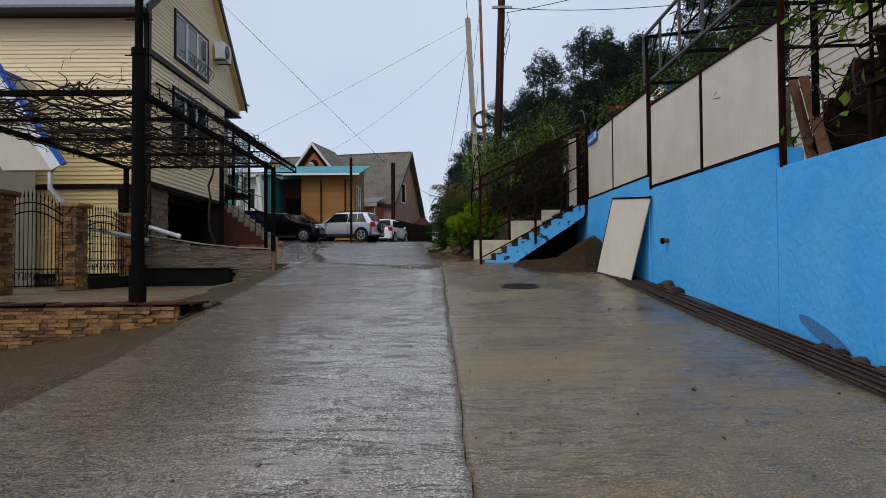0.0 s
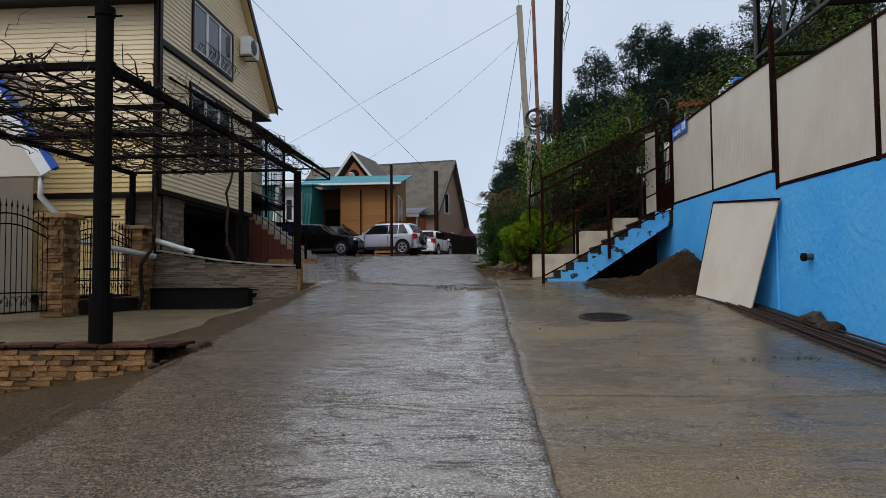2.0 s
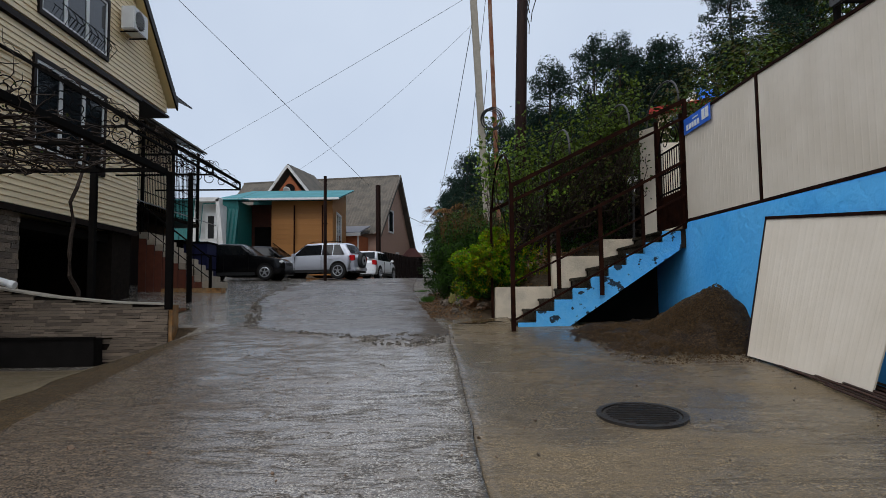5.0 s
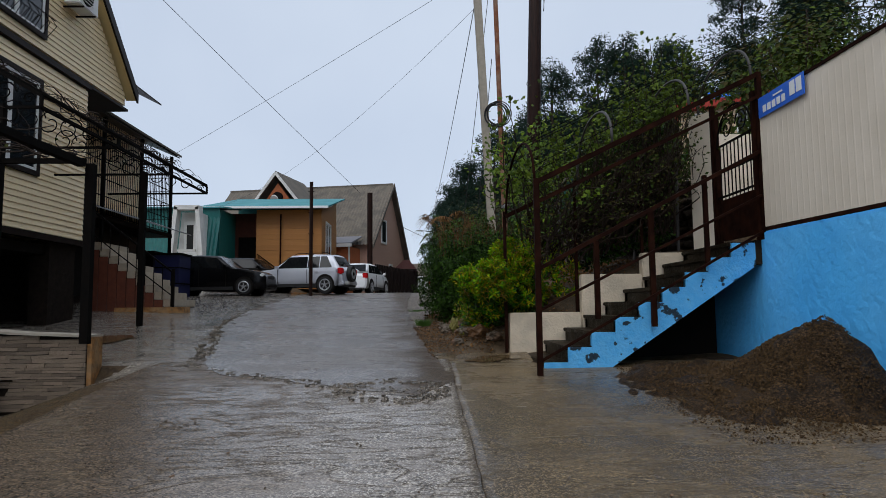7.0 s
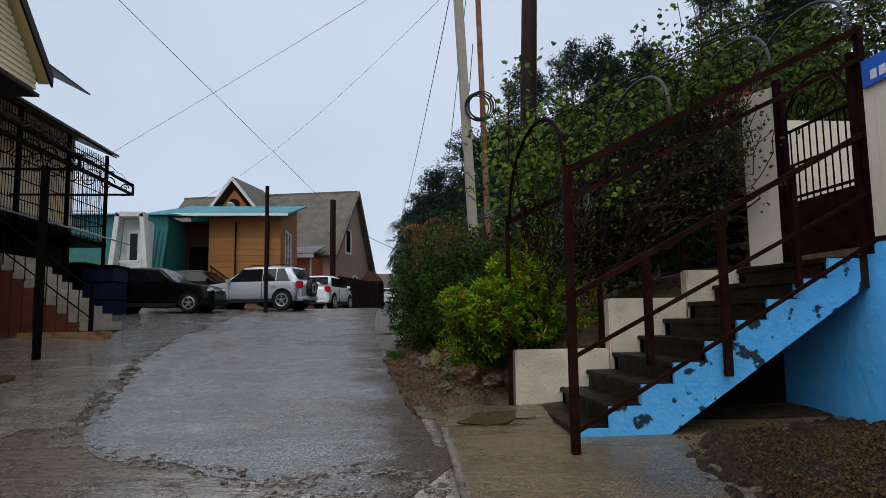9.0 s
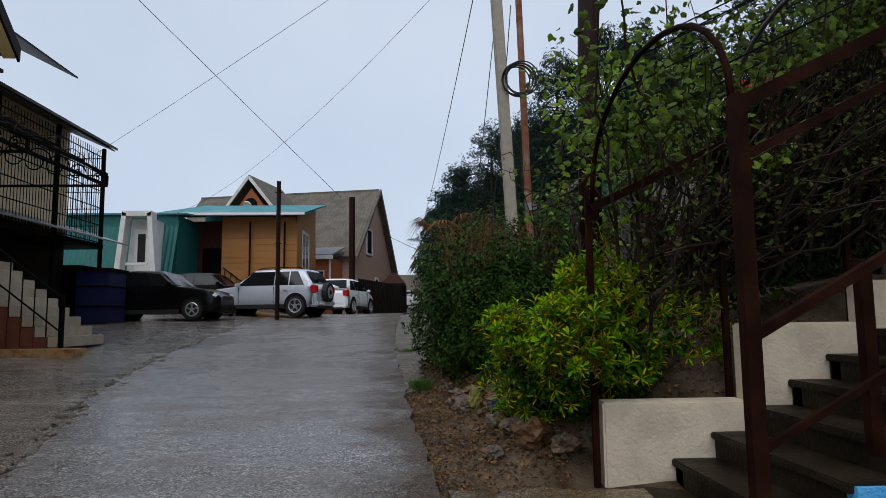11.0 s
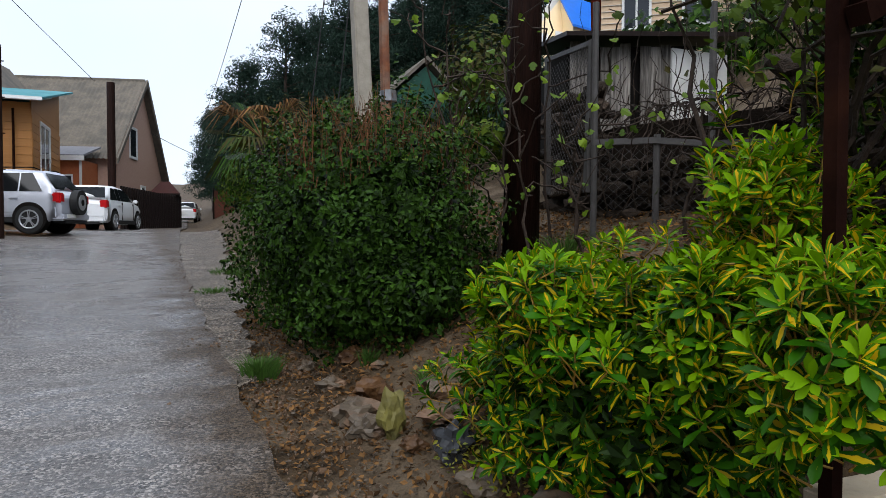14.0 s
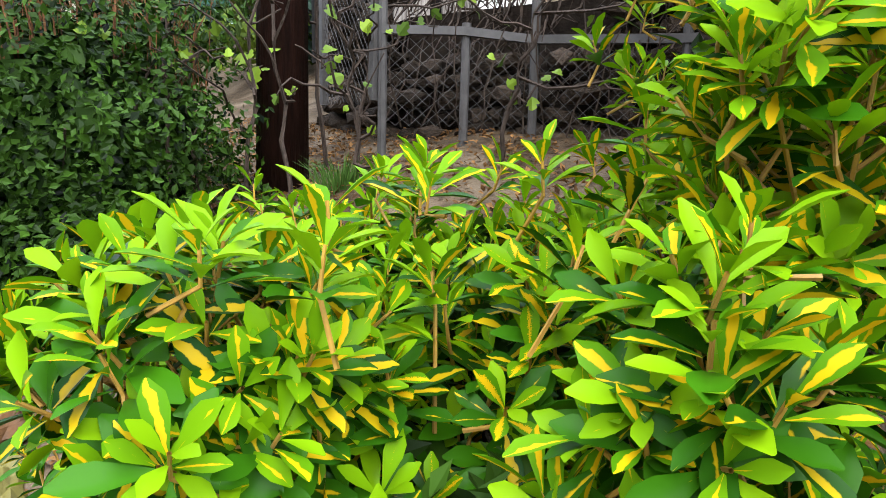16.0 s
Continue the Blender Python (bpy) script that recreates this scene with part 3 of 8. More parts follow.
edge_l = ragged(lambda y: lerp(y, (-8, 4.7, 6.8, 9.7, 15, 17), (-2.6, -3.25, -3.3, -3.5, -3.75, -3.8)), 0.06, 0.9, 3)
joint = ragged(lambda y: lerp(y, (-8, 3.5, 16), (0.24, 0.14, 0.0)), 0.02, 1.3, 5)
sheet("road_grey_slab", edge_l, lambda y: joint(y) - 0.004, -8, 17.9, 56, 460, 0.03, M_CONC_L, "rain-wet grey trowelled concrete road slab", 0.1, relief=0.007)
sheet("road_brown_slab", lambda y: joint(y) + 0.004, lambda y: 4.1, 8.05, 17.6, 56, 190, 0.026, M_CONC_R, "rain-wet brownish concrete forecourt slab", relief=0.0025)
sheet("road_brown_slab_lower", lambda y: joint(y) + 0.004, lambda y: 4.1, -8, 8.03, 56, 260, 0.026, M_CONC_R, "rain-wet brownish concrete forecourt slab", relief=0.0025)
sheet("apron", lambda y: -9, lambda y: edge_l(y) - 0.01, -8, 9.85, 26, 70, 0.02, M_APRON, "wet gritty grey-brown concrete apron beside the road")
ash_l = ragged(lambda y: lerp(y, (16.4, 17.9, 24, 27, 33, 40, 60, 90), (-3.0, -3.4, -4.7, -5.1, -5.5, -5.8, -3.5, -3.2)), 0.16, 0.8, 9)
ash_r = ragged(lambda y: lerp(y, (16.4, 20.3, 25, 31, 45, 60, 90), (0.0, -0.45, -0.72, -0.95, -1.0, -0.6, -0.4)), 0.07, 1.1, 11)
sheet("road_asphalt_upper", ash_l, ash_r, 35.98, 90, 18, 90, 0.037, M_ASPH, "rain-wet asphalt road going on uphill")
sheet("road_asphalt", ash_l, ash_r, 16.2, 36, 30, 190, 0.037, M_ASPH, "rain-wet patched asphalt road going uphill", 0.25, lambda x: lerp(x, (-3.4, -2.6, -1.3, -0.4, 0.0), (1.3, 0.7, 0.0, -0.4, 0.3)))
sheet("yard", lambda y: lerp(y, (17.6, 20, 44), (-8.2, -9, -16)), lambda y: ash_l(max(y, 16.4)) + 0.15, 16.9, 44, 30, 90, 0.015, M_YARD, "broken rain-wet concrete yard with cracks and puddles")
sheet("terrace", lambda y: -12, lambda y: edge_l(y) - 0.75 - 0.25 * smooth01(y, 11, 9.8) + 0.2 * noise.noise(Vector((y, 3, 3))), 9.98, 17.65, 28, 40, 0.012, M_TERR, "wet brownish concrete terrace in front of the gate")
sheet("verge", lambda y: edge_l(y) - 1.5, lambda y: edge_l(y) - 0.02, 9.95, 17.6, 16, 60, 0.006, M_APRON, "rough brown gravelly verge between road and terrace")
sheet("forecourt_corner", lambda y: ash_r(y) + 0.05, lambda y: 1.1, 17.62, 18.45, 8, 8, 0.022, M_CONC_R, "wet brown concrete corner at the foot of the stairs", 0.2)
sheet("lane_concrete", lambda y: ash_r(y) - 0.04, ragged(lambda y: lerp(y, (22, 25, 30, 40), (-0.5, -0.25, -0.1, 0.3)), 0.22, 1.2, 31), 22.2, 40, 10, 260, 0.014, M_CRUMBLE, "crumbling pale concrete strip along the road edge", 0.5)

# muddy puddles in the yard
M_PUDDLE = mat("muddy_water", (0.10, 0.068, 0.032), (0.075, 0.05, 0.026), 3, 0.05, spec=0.6)
for px, py, ra, rb_, sd in ((-5.9, 20.4, 0.5, 0.8, 4), (0.55, 17.9, 0.35, 0.3, 5)):
    ring_ = []
    for k in range(40):
        a = 2 * math.pi * k / 40
        f = 1 + 0.5 * noise.noise(Vector((math.cos(a) * 1.6, math.sin(a) * 1.6, sd * 3.1)))
        x, y = px + ra * f * math.cos(a), py + rb_ * f * math.sin(a)
        ring_.append((x, y, land(x, y) + 0.034))
    pud = Shape().add([(px, py, land(px, py) + 0.034)] + ring_, [(0, k + 1, (k + 1) % 40 + 1) for k in range(40)])
    setting(pud, "water_puddle", M_PUDDLE, "shallow muddy puddle on the broken concrete", "puddle", fix=False)

# ---- blue retaining wall in three steps ----
wall_far = Shape().prism([(3.96, 12.33, 0.6), (3.84, 17.0, 0.6), (3.84, 17.0, 3.30), (3.96, 12.33, 3.27)], (0.34, 0, 0))
wall_mid = Shape().prism([(4.03, 7.72, 0.3), (3.98, 12.33, 0.3), (3.98, 12.33, 3.03), (4.03, 7.72, 2.98)], (0.34, 0, 0))
wall_near = Shape().prism([(4.05, -8, -1.2), (4.02, 7.72, -0.5), (4.02, 7.72, 2.73), (4.05, -8, 2.68)], (0.34, 0, 0))
for nm, s in (("wall_blue_far", wall_far), ("wall_blue_mid", wall_mid), ("wall_blue_near", wall_near)):
    setting(s, nm, M_BLUE, "rough bright blue rendered retaining wall", "wall", bevel=0.02)
back = Shape().prism([(3.86, 17.0, 1.3), (4.2, 17.0, 1.3), (4.2, 17.0, 3.2), (3.86, 17.0, 3.2)], (0, 1.75, 0))
setting(back, "wall_blue_under_stairs", M_BLUE, "blue rendered wall behind the outdoor stairs", "wall")


# ---- fence of cream sheets on the wall ----
def ribbed(s, y0, y1, z0a, z0b, z1a, z1b, x0, x1, pitch=0.105, depth=0.0014):
    """A sheet with shallow upright ribs, as a folded band with a back."""
    n, rows = max(2, int(abs(y1 - y0) / pitch)), []
    us = []
    for i in range(n):
        us += [(i / n, 0), ((i + 0.16) / n, 0), ((i + 0.22) / n, 1), ((i + 0.38) / n, 1), ((i + 0.44) / n, 0)]
    us.append((1, 0))
    lo = [(x0 + (x1 - x0) * u - depth * k, y0 + (y1 - y0) * u, z0a + (z0b - z0a) * u) for u, k in us]
    hi = [(x0 + (x1 - x0) * u - depth * k, y0 + (y1 - y0) * u, z1a + (z1b - z1a) * u) for u, k in us]
    s.grid([lo, hi])
    s.grid([[(x + 0.02, y, z) for x, y, z in hi], [(x + 0.02, y, z) for x, y, z in lo]])
    return s


fence = thing("sheet_fence", (3.95, 12, 3.0), "cream ribbed sheet-metal fence with brown steel posts on a blue wall", "fence", "", "structure")
for i, (ya, yb, za, zb, ta, tb, xa, xb) in enumerate(((17.0, 14.83, 3.33, 3.31, 4.93, 4.95, 3.87, 3.93), (14.75, 12.42, 3.31, 3.29, 4.95, 4.93, 3.93, 3.99),
                                                     (12.28, 9.98, 3.06, 3.03, 4.62, 4.56, 4.0, 4.03), (9.9, 7.66, 3.03, 3.0, 4.56, 4.5, 4.03, 4.06))):
    ribbed(Shape(), ya, yb, za, zb, ta, tb, xa, xb).link("panel", M_CREAM, fence, fix=False)
    Shape().beam((xa, ya, ta), (xb, yb, tb), 0.035).link("top_rail", M_BROWN, fence)
    Shape().beam((xa, ya, za), (xb, yb, zb), 0.04).link("bottom_rail", M_BROWN, fence)
for x, y, z, t in ((3.89, 17.04, 3.2, 5.32), (3.95, 14.79, 3.2, 4.97), (3.99, 12.38, 3.0, 5.5), (4.0, 12.3, 3.0, 4.64), (4.04, 9.94, 2.95, 4.58), (4.06, 7.62, 2.7, 6.9)):
    Shape().span((x - 0.03, y - 0.03, z), (x + 0.03, y + 0.03, t)).link("post", M_BROWN, fence)

# ---- outdoor stairs ----
N_ST, X0, X1, Z0, Z1 = 9, 1.12, 3.78, 1.56, 3.18
stairs = thing("outdoor_stairs", (2.4, 17.9, 1.6), "dark wet concrete stairs with a peeling blue side", "stairs", "", "structure")
rise, run = (Z1 - Z0) / N_ST, (X1 - X0) / N_ST
for i in range(N_ST):
    a, z = X0 + i * run, Z0 + (i + 1) * rise
    Shape().span((a - 0.03, 17.13, z - 0.05), (a + run + 0.01, 18.62, z)).link("tread", M_STEP, stairs, bevel=0.008)
    Shape().span((a, 17.14, z - rise - 0.05), (a + 0.04, 18.62, z - 0.051)).link("riser", M_STEP, stairs)
prof = [(X0, 17.1, Z0 - 0.1)]
for i in range(N_ST):
    prof += [(X0 + i * run, 17.1, Z0 + (i + 1) * rise - 0.012), (X0 + (i + 1) * run, 17.1, Z0 + (i + 1) * rise - 0.012)]
prof += [(X1, 17.1, Z1 - 0.30), (X0 + 0.52, 17.1, Z0 - 0.1)]
Shape().prism(prof, (0, 0.09, 0)).link("stringer", M_BLUE_WORN, stairs, "peeling blue painted stair side")
Shape().prism([(X0, 18.5, Z0 - 0.1)] + [(x, 18.5, z) for x, _, z in prof[1:]], (0, 0.1, 0)).link("stringer", M_STEP, stairs)
Shape().prism([(X0 + 0.1, 17.2, Z0), (X1, 17.2, Z1 - 0.08), (X1, 17.2, Z1 - 0.3), (X0 + 0.62, 17.2, Z0 - 0.06)], (0, 1.3, 0)).link("soffit", M_STEP, stairs)
for a, b, lo, hi in ((0.91, 1.96, 1.6, 2.32), (1.97, 2.87, 2.0, 2.87), (2.88, 3.6, 2.5, 3.18)):
    s = Shape().span((a, 18.63, lo), (b, 18.8, hi))
    tagged(s.link("parapet_block", M_CREAM_BLOCK, bevel=0.015), "cream painted parapet block beside the stairs", "parapet", "stair parapet blocks", "structure")
# added near-black panel: keeps light out and paints the shade under the stairs
setting(Shape().prism([(1.5, 18.44, 1.2), (3.84, 18.44, 1.2), (3.84, 18.44, 2.75), (1.5, 18.44, 1.62)], (0, 0.05, 0)), "wall_shade_under_stairs", M_DARK, "near-black panel added as the shade under the stairs", "wall")
landing = Shape().span((3.78, 17.1, 2.9), (5.2, 18.9, 3.2))
setting(landing, "landing", M_STEP, "wet concrete landing at the gate", "landing")

# railing with hoops over the stairs
rail = thing("stair_railing", (1.0, 16.66, 1.6), "brown steel stair railing with upright posts", "railing")
Shape().span((0.96, 16.63, 1.5), (1.024, 16.694, 3.9)).link("post", M_BROWN, rail)
Shape().span((1.75, 17.02, 2.25), (1.81, 17.08, 3.2)).link("post", M_BROWN, rail)
Shape().span((2.43, 17.0, 2.15), (2.49, 17.06, 3.6)).link("post", M_BROWN, rail)
Shape().span((3.12, 17.0, 2.9), (3.17, 17.05, 4.0)).link("post", M_BROWN, rail)
for za, zb, w in ((3.86, 5.28, 0.06), (3.62, 5.0, 0.04), (2.84, 4.3, 0.045), (2.36, 3.75, 0.03), (1.78, 3.3, 0.03)):
    Shape().beam((1.0, 16.66, za), (3.86, 17.03, zb), w).link("rail", M_BROWN, rail)


M_OLDSTEEL = mat("dull_grey_steel", (0.075, 0.07, 0.068), (0.05, 0.047, 0.045), 9, 0.5, bump=0.1, spec=0.2)


def hoop(x, ya, yb, za, zb, top, r=0.017, x0=None):
    pts = []
    for k in range(17):
        u = k / 16
        y = ya + (yb - ya) * (0.5 - 0.5 * math.cos(math.pi * u))
        z = (za + (zb - za) * u) + (top - max(za, zb)) * math.sin(math.pi * u) ** 0.8
        pts.append(((x if x0 is None else x0 + (x - x0) * u), y, z))
    return Shape().tube(pts, r, 7)


for x, za, top in ((0.88, 3.86, 4.55), (1.95, 4.36, 4.98), (2.95, 4.84, 5.42), (3.8, 5.25, 5.85)):
    h = thing("trellis_hoop", (x, 16.7, za), "curved steel hoop of the vine trellis over the stairs", "trellis", "trellis hoops over the stairs")
    hoop(x, 16.68 + (x - 0.94) * 0.12, 18.62, za, za - 0.1, top, x0=0.98 if x < 1 else None).link("arch", M_BROWN if x < 1.5 else M_OLDSTEEL, h, smooth=True)
    lx, ly = (x, 18.85) if x > 1 else (0.86, 18.66)
    Shape().span((lx - 0.022, ly - 0.022, land(lx, ly) - 0.1), (lx + 0.022, ly + 0.022, za - 0.06)).link("leg", M_BROWN, h)
Shape().beam((0.86, 18.6, 3.72), (3.86, 18.95, 5.15), 0.06).link("back_rail", M_BROWN, rail)
for k in range(6):
    y, z = 16.75 + k * 0.36, (4.05, 4.38, 4.52, 4.54, 4.45, 4.2)[k]
    Shape().tube([(0.94, y, z), (1.95, y, z + 0.5), (2.95, y, z + 1.0), (3.9, y, z + 1.35)], 0.0045, 4).link("trellis_wire", M_BLACK, rail)

# garden gate at the stair head
gate = thing("garden_gate", (3.86, 17.7, 3.2), "black wrought-iron garden gate with a scroll top", "gate")
for y in (17.12, 18.2):
    Shape().span((3.83, y - 0.03, 3.2), (3.89, y + 0.03, 5.1)).link("gate_post", M_BROWN, gate)
Shape().span((3.84, 17.16, 3.28), (3.87, 18.16, 3.85)).link("lower_panel", M_BROWN, gate)
for k in range(9):
    y = 17.24 + k * 0.105
    Shape().tube([(3.855, y, 3.85), (3.855, y, 4.62)], 0.009, 5).link("bar", M_BLACK, gate)
for z in (3.9, 4.25, 4.62):
    Shape().beam((3.855, 17.15, z), (3.855, 18.17, z), 0.025).link("cross_bar", M_BLACK, gate)
arc = [(3.855, 17.66 + 0.5 * math.cos(a), 4.62 + 0.48 * math.sin(a)) for a in np.linspace(0, math.pi, 15)]
Shape().tube(arc, 0.013, 5).link("arch", M_BLACK, gate)
for cy in (17.45, 17.87):
    sp = [(3.855, cy + 0.17 * (1 - k / 26) * math.cos(k * 0.45), 4.82 + 0.17 * (1 - k / 26) * math.sin(k * 0.45)) for k in range(26)]
    Shape().tube(sp, 0.009, 5).link("scroll", M_BLACK, gate)
side = thing("fence_side_panel", (3.86, 18.5, 3.2), "narrow cream sheet panel beside the garden gate", "fence panel")
ribbed(Shape(), 18.72, 18.26, 3.22, 3.22, 5.22, 5.2, 3.69, 3.85).link("panel", M_CREAM, side, fix=False)
Shape().span((3.82, 18.24, 3.15), (3.88, 18.3, 5.26)).link("post", M_BROWN, side)

# ---- low stone-faced walls, cores ----
near_core = Shape().prism([(-3.92, 9.7, 0.7), (-9.5, 9.7, 0.1), (-9.5, 9.7, 1.0), (-3.92, 9.7, 1.0)], (0, 0.32, 0))
low_wall = setting(near_core, "wall_low_stone", M_MORTAR, "low terrace wall faced with tan ledge stone", "wall")
M_COPING = mat("wet_red_brown_slab", (0.085, 0.028, 0.018), (0.035, 0.014, 0.010), 7, 0.45, bump=0.5, bump_scale=20, vary=0.35, spec=0.12)
cap = setting(Shape().span((-9.5, 9.66, 0.99), (-3.92, 10.04, 1.012)), "wall_low_coping", M_MORTAR, "dark red-brown wet slabs capping the low wall", "coping")
rq, xc = random.Random(63), -9.5
while xc < -3.95:
    w_ = rq.uniform(0.22, 0.46)
    dy, dz = rq.uniform(-0.03, 0.03), rq.uniform(0, 0.014)
    Shape().box((xc + w_ / 2, 9.83 + dy, 1.03 + dz), (w_ - 0.012, 0.42, 0.034), Euler((rq.uniform(-0.03, 0.03), rq.uniform(-0.04, 0.04), rq.uniform(-0.05, 0.05))).to_matrix()).link("slab", M_COPING, cap, bevel=0.006)
    xc += w_
strip_core = Shape().prism([(-8.2, 17.72, 0.7), (-4.66, 17.72, 1.0), (-4.66, 17.72, 2.06), (-5.6, 17.72, 2.1), (-6.6, 17.72, 2.2), (-8.2, 17.72, 2.46)], (0, 0.3, 0))
strip_wall = setting(strip_core, "wall_strip_stone", M_MORTAR, "low wall clad in brown strip stone", "wall")
Shape().span((-4.67, 17.73, 1.1), (-4.60, 18.0, 2.07)).link("end_face", M_STONE, strip_wall)
trough = thing("black_trough", (-6.9, 17.5, 1.1), "long black trough against the strip stone wall", "trough")
Shape().span((-8.15, 17.4, 1.08), (-5.72, 17.69, 1.55)).link("body", M_DARK, trough, bevel=0.01)
Shape().span((-8.15, 17.38, 1.53), (-5.7, 17.42, 1.58)).link("rim", M_BLACK, trough)
# ---- yellow house ----
HX, HY0, HY1 = -8.1, 17.75, 24.1
house = thing("yellow_house", (-11, 21.5, 1.5), "three-storey house clad in pale yellow horizontal siding", "house", "", "")
RIDGE_Y, RIDGE_Z = 21.7, 12.3
core = Shape().prism([(HX - 0.05, HY0 + 0.05, 3.9), (HX - 0.05, HY1 - 0.02, 3.9), (HX - 0.05, HY1 - 0.02, 9.6), (HX - 0.05, RIDGE_Y, RIDGE_Z - 0.3), (HX - 0.05, HY0 + 0.05, 8.8)], (-9, 0, 0))
core.link("wall", M_SIDING, house)
for lo, hi in (((-17, 18.15, 1.0), (-16.6, 24.0, 3.9)), ((-16.6, 18.15, 1.0), (-12.5, 18.45, 3.9)), ((-9.3, 18.15, 1.0), (-8.2, 18.45, 3.9)), ((-16.6, 23.7, 1.0), (-8.6, 24.0, 3.9)),
               ((-8.6, 18.45, 1.0), (-8.2, 19.3, 3.9)), ((-8.6, 23.0, 1.0), (-8.2, 24.0, 3.9)), ((-12.5, 18.15, 3.3), (-9.3, 18.44, 3.9))):
    Shape().span(lo, hi).link("basement_wall", M_MORTAR, house, "dark stone-clad basement wall")
# near-black ceiling, the open basement's shade put into its colour
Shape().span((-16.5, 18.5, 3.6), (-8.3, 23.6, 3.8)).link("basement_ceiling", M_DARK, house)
Shape().span((HX - 0.1, HY0 - 0.02, 3.86), (HX + 0.05, HY1 + 0.03, 3.98)).link("trim", M_TRIM, house)
Shape().span((HX - 0.1, HY0 - 0.02, 7.52), (HX + 0.06, HY1 + 0.03, 7.64)).link("trim", M_TRIM, house)
Shape().span((HX - 0.06, HY0 - 0.07, 3.86), (HX + 0.08, HY0 + 0.07, 8.75)).link("corner_trim", M_TRIM, house)
Shape().span((-17, HY0 - 0.05, 3.75), (HX, HY0 + 0.02, 3.86)).link("trim", M_TRIM, house)
Shape().span((-17, HY0 - 0.05, 5.3), (HX - 0.07, HY0, 5.4)).link("trim", M_TRIM, house)
Shape().tube([(HX + 0.02, HY0 - 0.16, 8.7), (HX + 0.02, HY0 - 0.16, 2.4)], 0.055, 8).link("downpipe", M_TRIM, house)
EAVE = [(17.25, 8.55), (RIDGE_Y, RIDGE_Z), (26.15, 7.97)]
roof = Shape()
for (ya, za), (yb, zb) in ((EAVE[0], EAVE[1]), (EAVE[1], EAVE[2])):
    roof.prism([(-7.92, ya, za), (-7.92, yb, zb), (-7.92, yb, zb + 0.14), (-7.92, ya, za + 0.14)], (-10, 0, 0))
roof.link("roof", M_ROOFTILE, house)
for (ya, za), (yb, zb) in ((EAVE[0], EAVE[1]), (EAVE[1], EAVE[2])):
    Shape().prism([(-7.9, ya, za - 0.12), (-7.9, yb, zb - 0.12), (-7.9, yb, zb + 0.16), (-7.9, ya, za + 0.16)], (0.05, 0, 0)).link("bargeboard", M_TRIM, house)
    Shape().prism([(-7.92, ya, za - 0.02), (-7.92, yb, zb - 0.02), (-7.92, yb, zb - 0.05), (-7.92, ya, za - 0.05)], (-0.25, 0, 0)).link("soffit", M_SIDING_G, house)
Shape().prism([(-8.15, 24.08, 7.64), (-8.15, 25.95, 7.64), (-8.15, 25.95, 7.95), (-8.15, 24.08, 9.7)], (-8.8, 0, 0)).link("upper_wall", M_SIDING, house)
Shape().span((-16.9, 24.1, 7.58), (-8.05, 26.0, 7.64)).link("upper_floor", M_TRIM, house)
Shape().span((-17.4, 17.12, 8.42), (-7.9, 17.25, 8.56)).link("gutter", M_TRIM, house)
Shape().span((-17.4, 17.25, 8.5), (-8.1, 17.75, 8.53)).link("soffit", M_TRIM, house)


def window(parent, x, y0, y1, z0, z1, panes, frame_mat=M_WHITE, surround=M_TRIM, axis="x", grow=0.09):
    """A window in a wall that faces +x: dark surround, white frame, panes of their own."""
    w = Shape().span((x - 0.02, y0 - grow, z0 - grow), (x + 0.05, y1 + grow, z0)).span((x - 0.02, y0 - grow, z1), (x + 0.05, y1 + grow, z1 + grow))
    w.span((x - 0.02, y0 - grow, z0), (x + 0.05, y0, z1)).span((x - 0.02, y1, z0), (x + 0.05, y1 + grow, z1))
    win = w.link("window", surround, parent)
    step = (y1 - y0) / panes
    for i in range(panes):
        a, b = y0 + i * step, y0 + (i + 1) * step
        f = Shape().span((x - 0.02, a, z0), (x + 0.03, a + 0.06, z1)).span((x - 0.02, b - 0.06, z0), (x + 0.03, b, z1))
        f.span((x - 0.02, a + 0.06, z0), (x + 0.03, b - 0.06, z0 + 0.06)).span((x - 0.02, a + 0.06, z1 - 0.06), (x + 0.03, b - 0.06, z1))
        f.link("window_frame", frame_mat, win)
        Shape().span((x - 0.01, a + 0.06, z0 + 0.06), (x + 0.008, b - 0.06, z1 - 0.06)).link("pane", M_GLASS, win)
    return win


wu = window(house, HX, 19.6, 22.25, 8.05, 9.4, 3)
window(house, HX, 19.5, 22.2, 5.2, 7.0, 3)
for k in range(14):
    y = 20.3 + k * 0.15
    Shape().tube([(HX + 0.1, y, 8.0), (HX + 0.22 + 0.06 * (k % 2), y, 8.22), (HX + 0.12, y, 8.45)], 0.01, 4).link("window_grille_bar", M_BLACK, wu)
Shape().tube([(HX + 0.1, 20.2, 8.45), (HX + 0.1, 22.5, 8.45)], 0.012, 4).link("window_grille_rail", M_BLACK, wu)

ac = thing("air_conditioner", (-7.85, 23.2, 9.0), "white air-conditioner outdoor unit on wall brackets", "air conditioner")
Shape().span((-8.02, 22.8, 9.0), (-7.68, 23.6, 9.6)).link("case", M_WHITE, ac, bevel=0.02)
Shape().tube([(-7.69, 23.1, 9.3), (-7.66, 23.1, 9.3)], 0.24, 20).link("fan_grille", M_DARK, ac)
for k in range(6):
    z = 9.12 + k * 0.07
    Shape().span((-7.665, 22.86, z), (-7.655, 23.34, z + 0.012)).link("slat", M_WHITE, ac)
for y in (22.95, 23.45):
    Shape().beam((-8.1, y, 8.98), (-7.66, y, 8.98), 0.03).link("bracket", M_TRIM, ac)

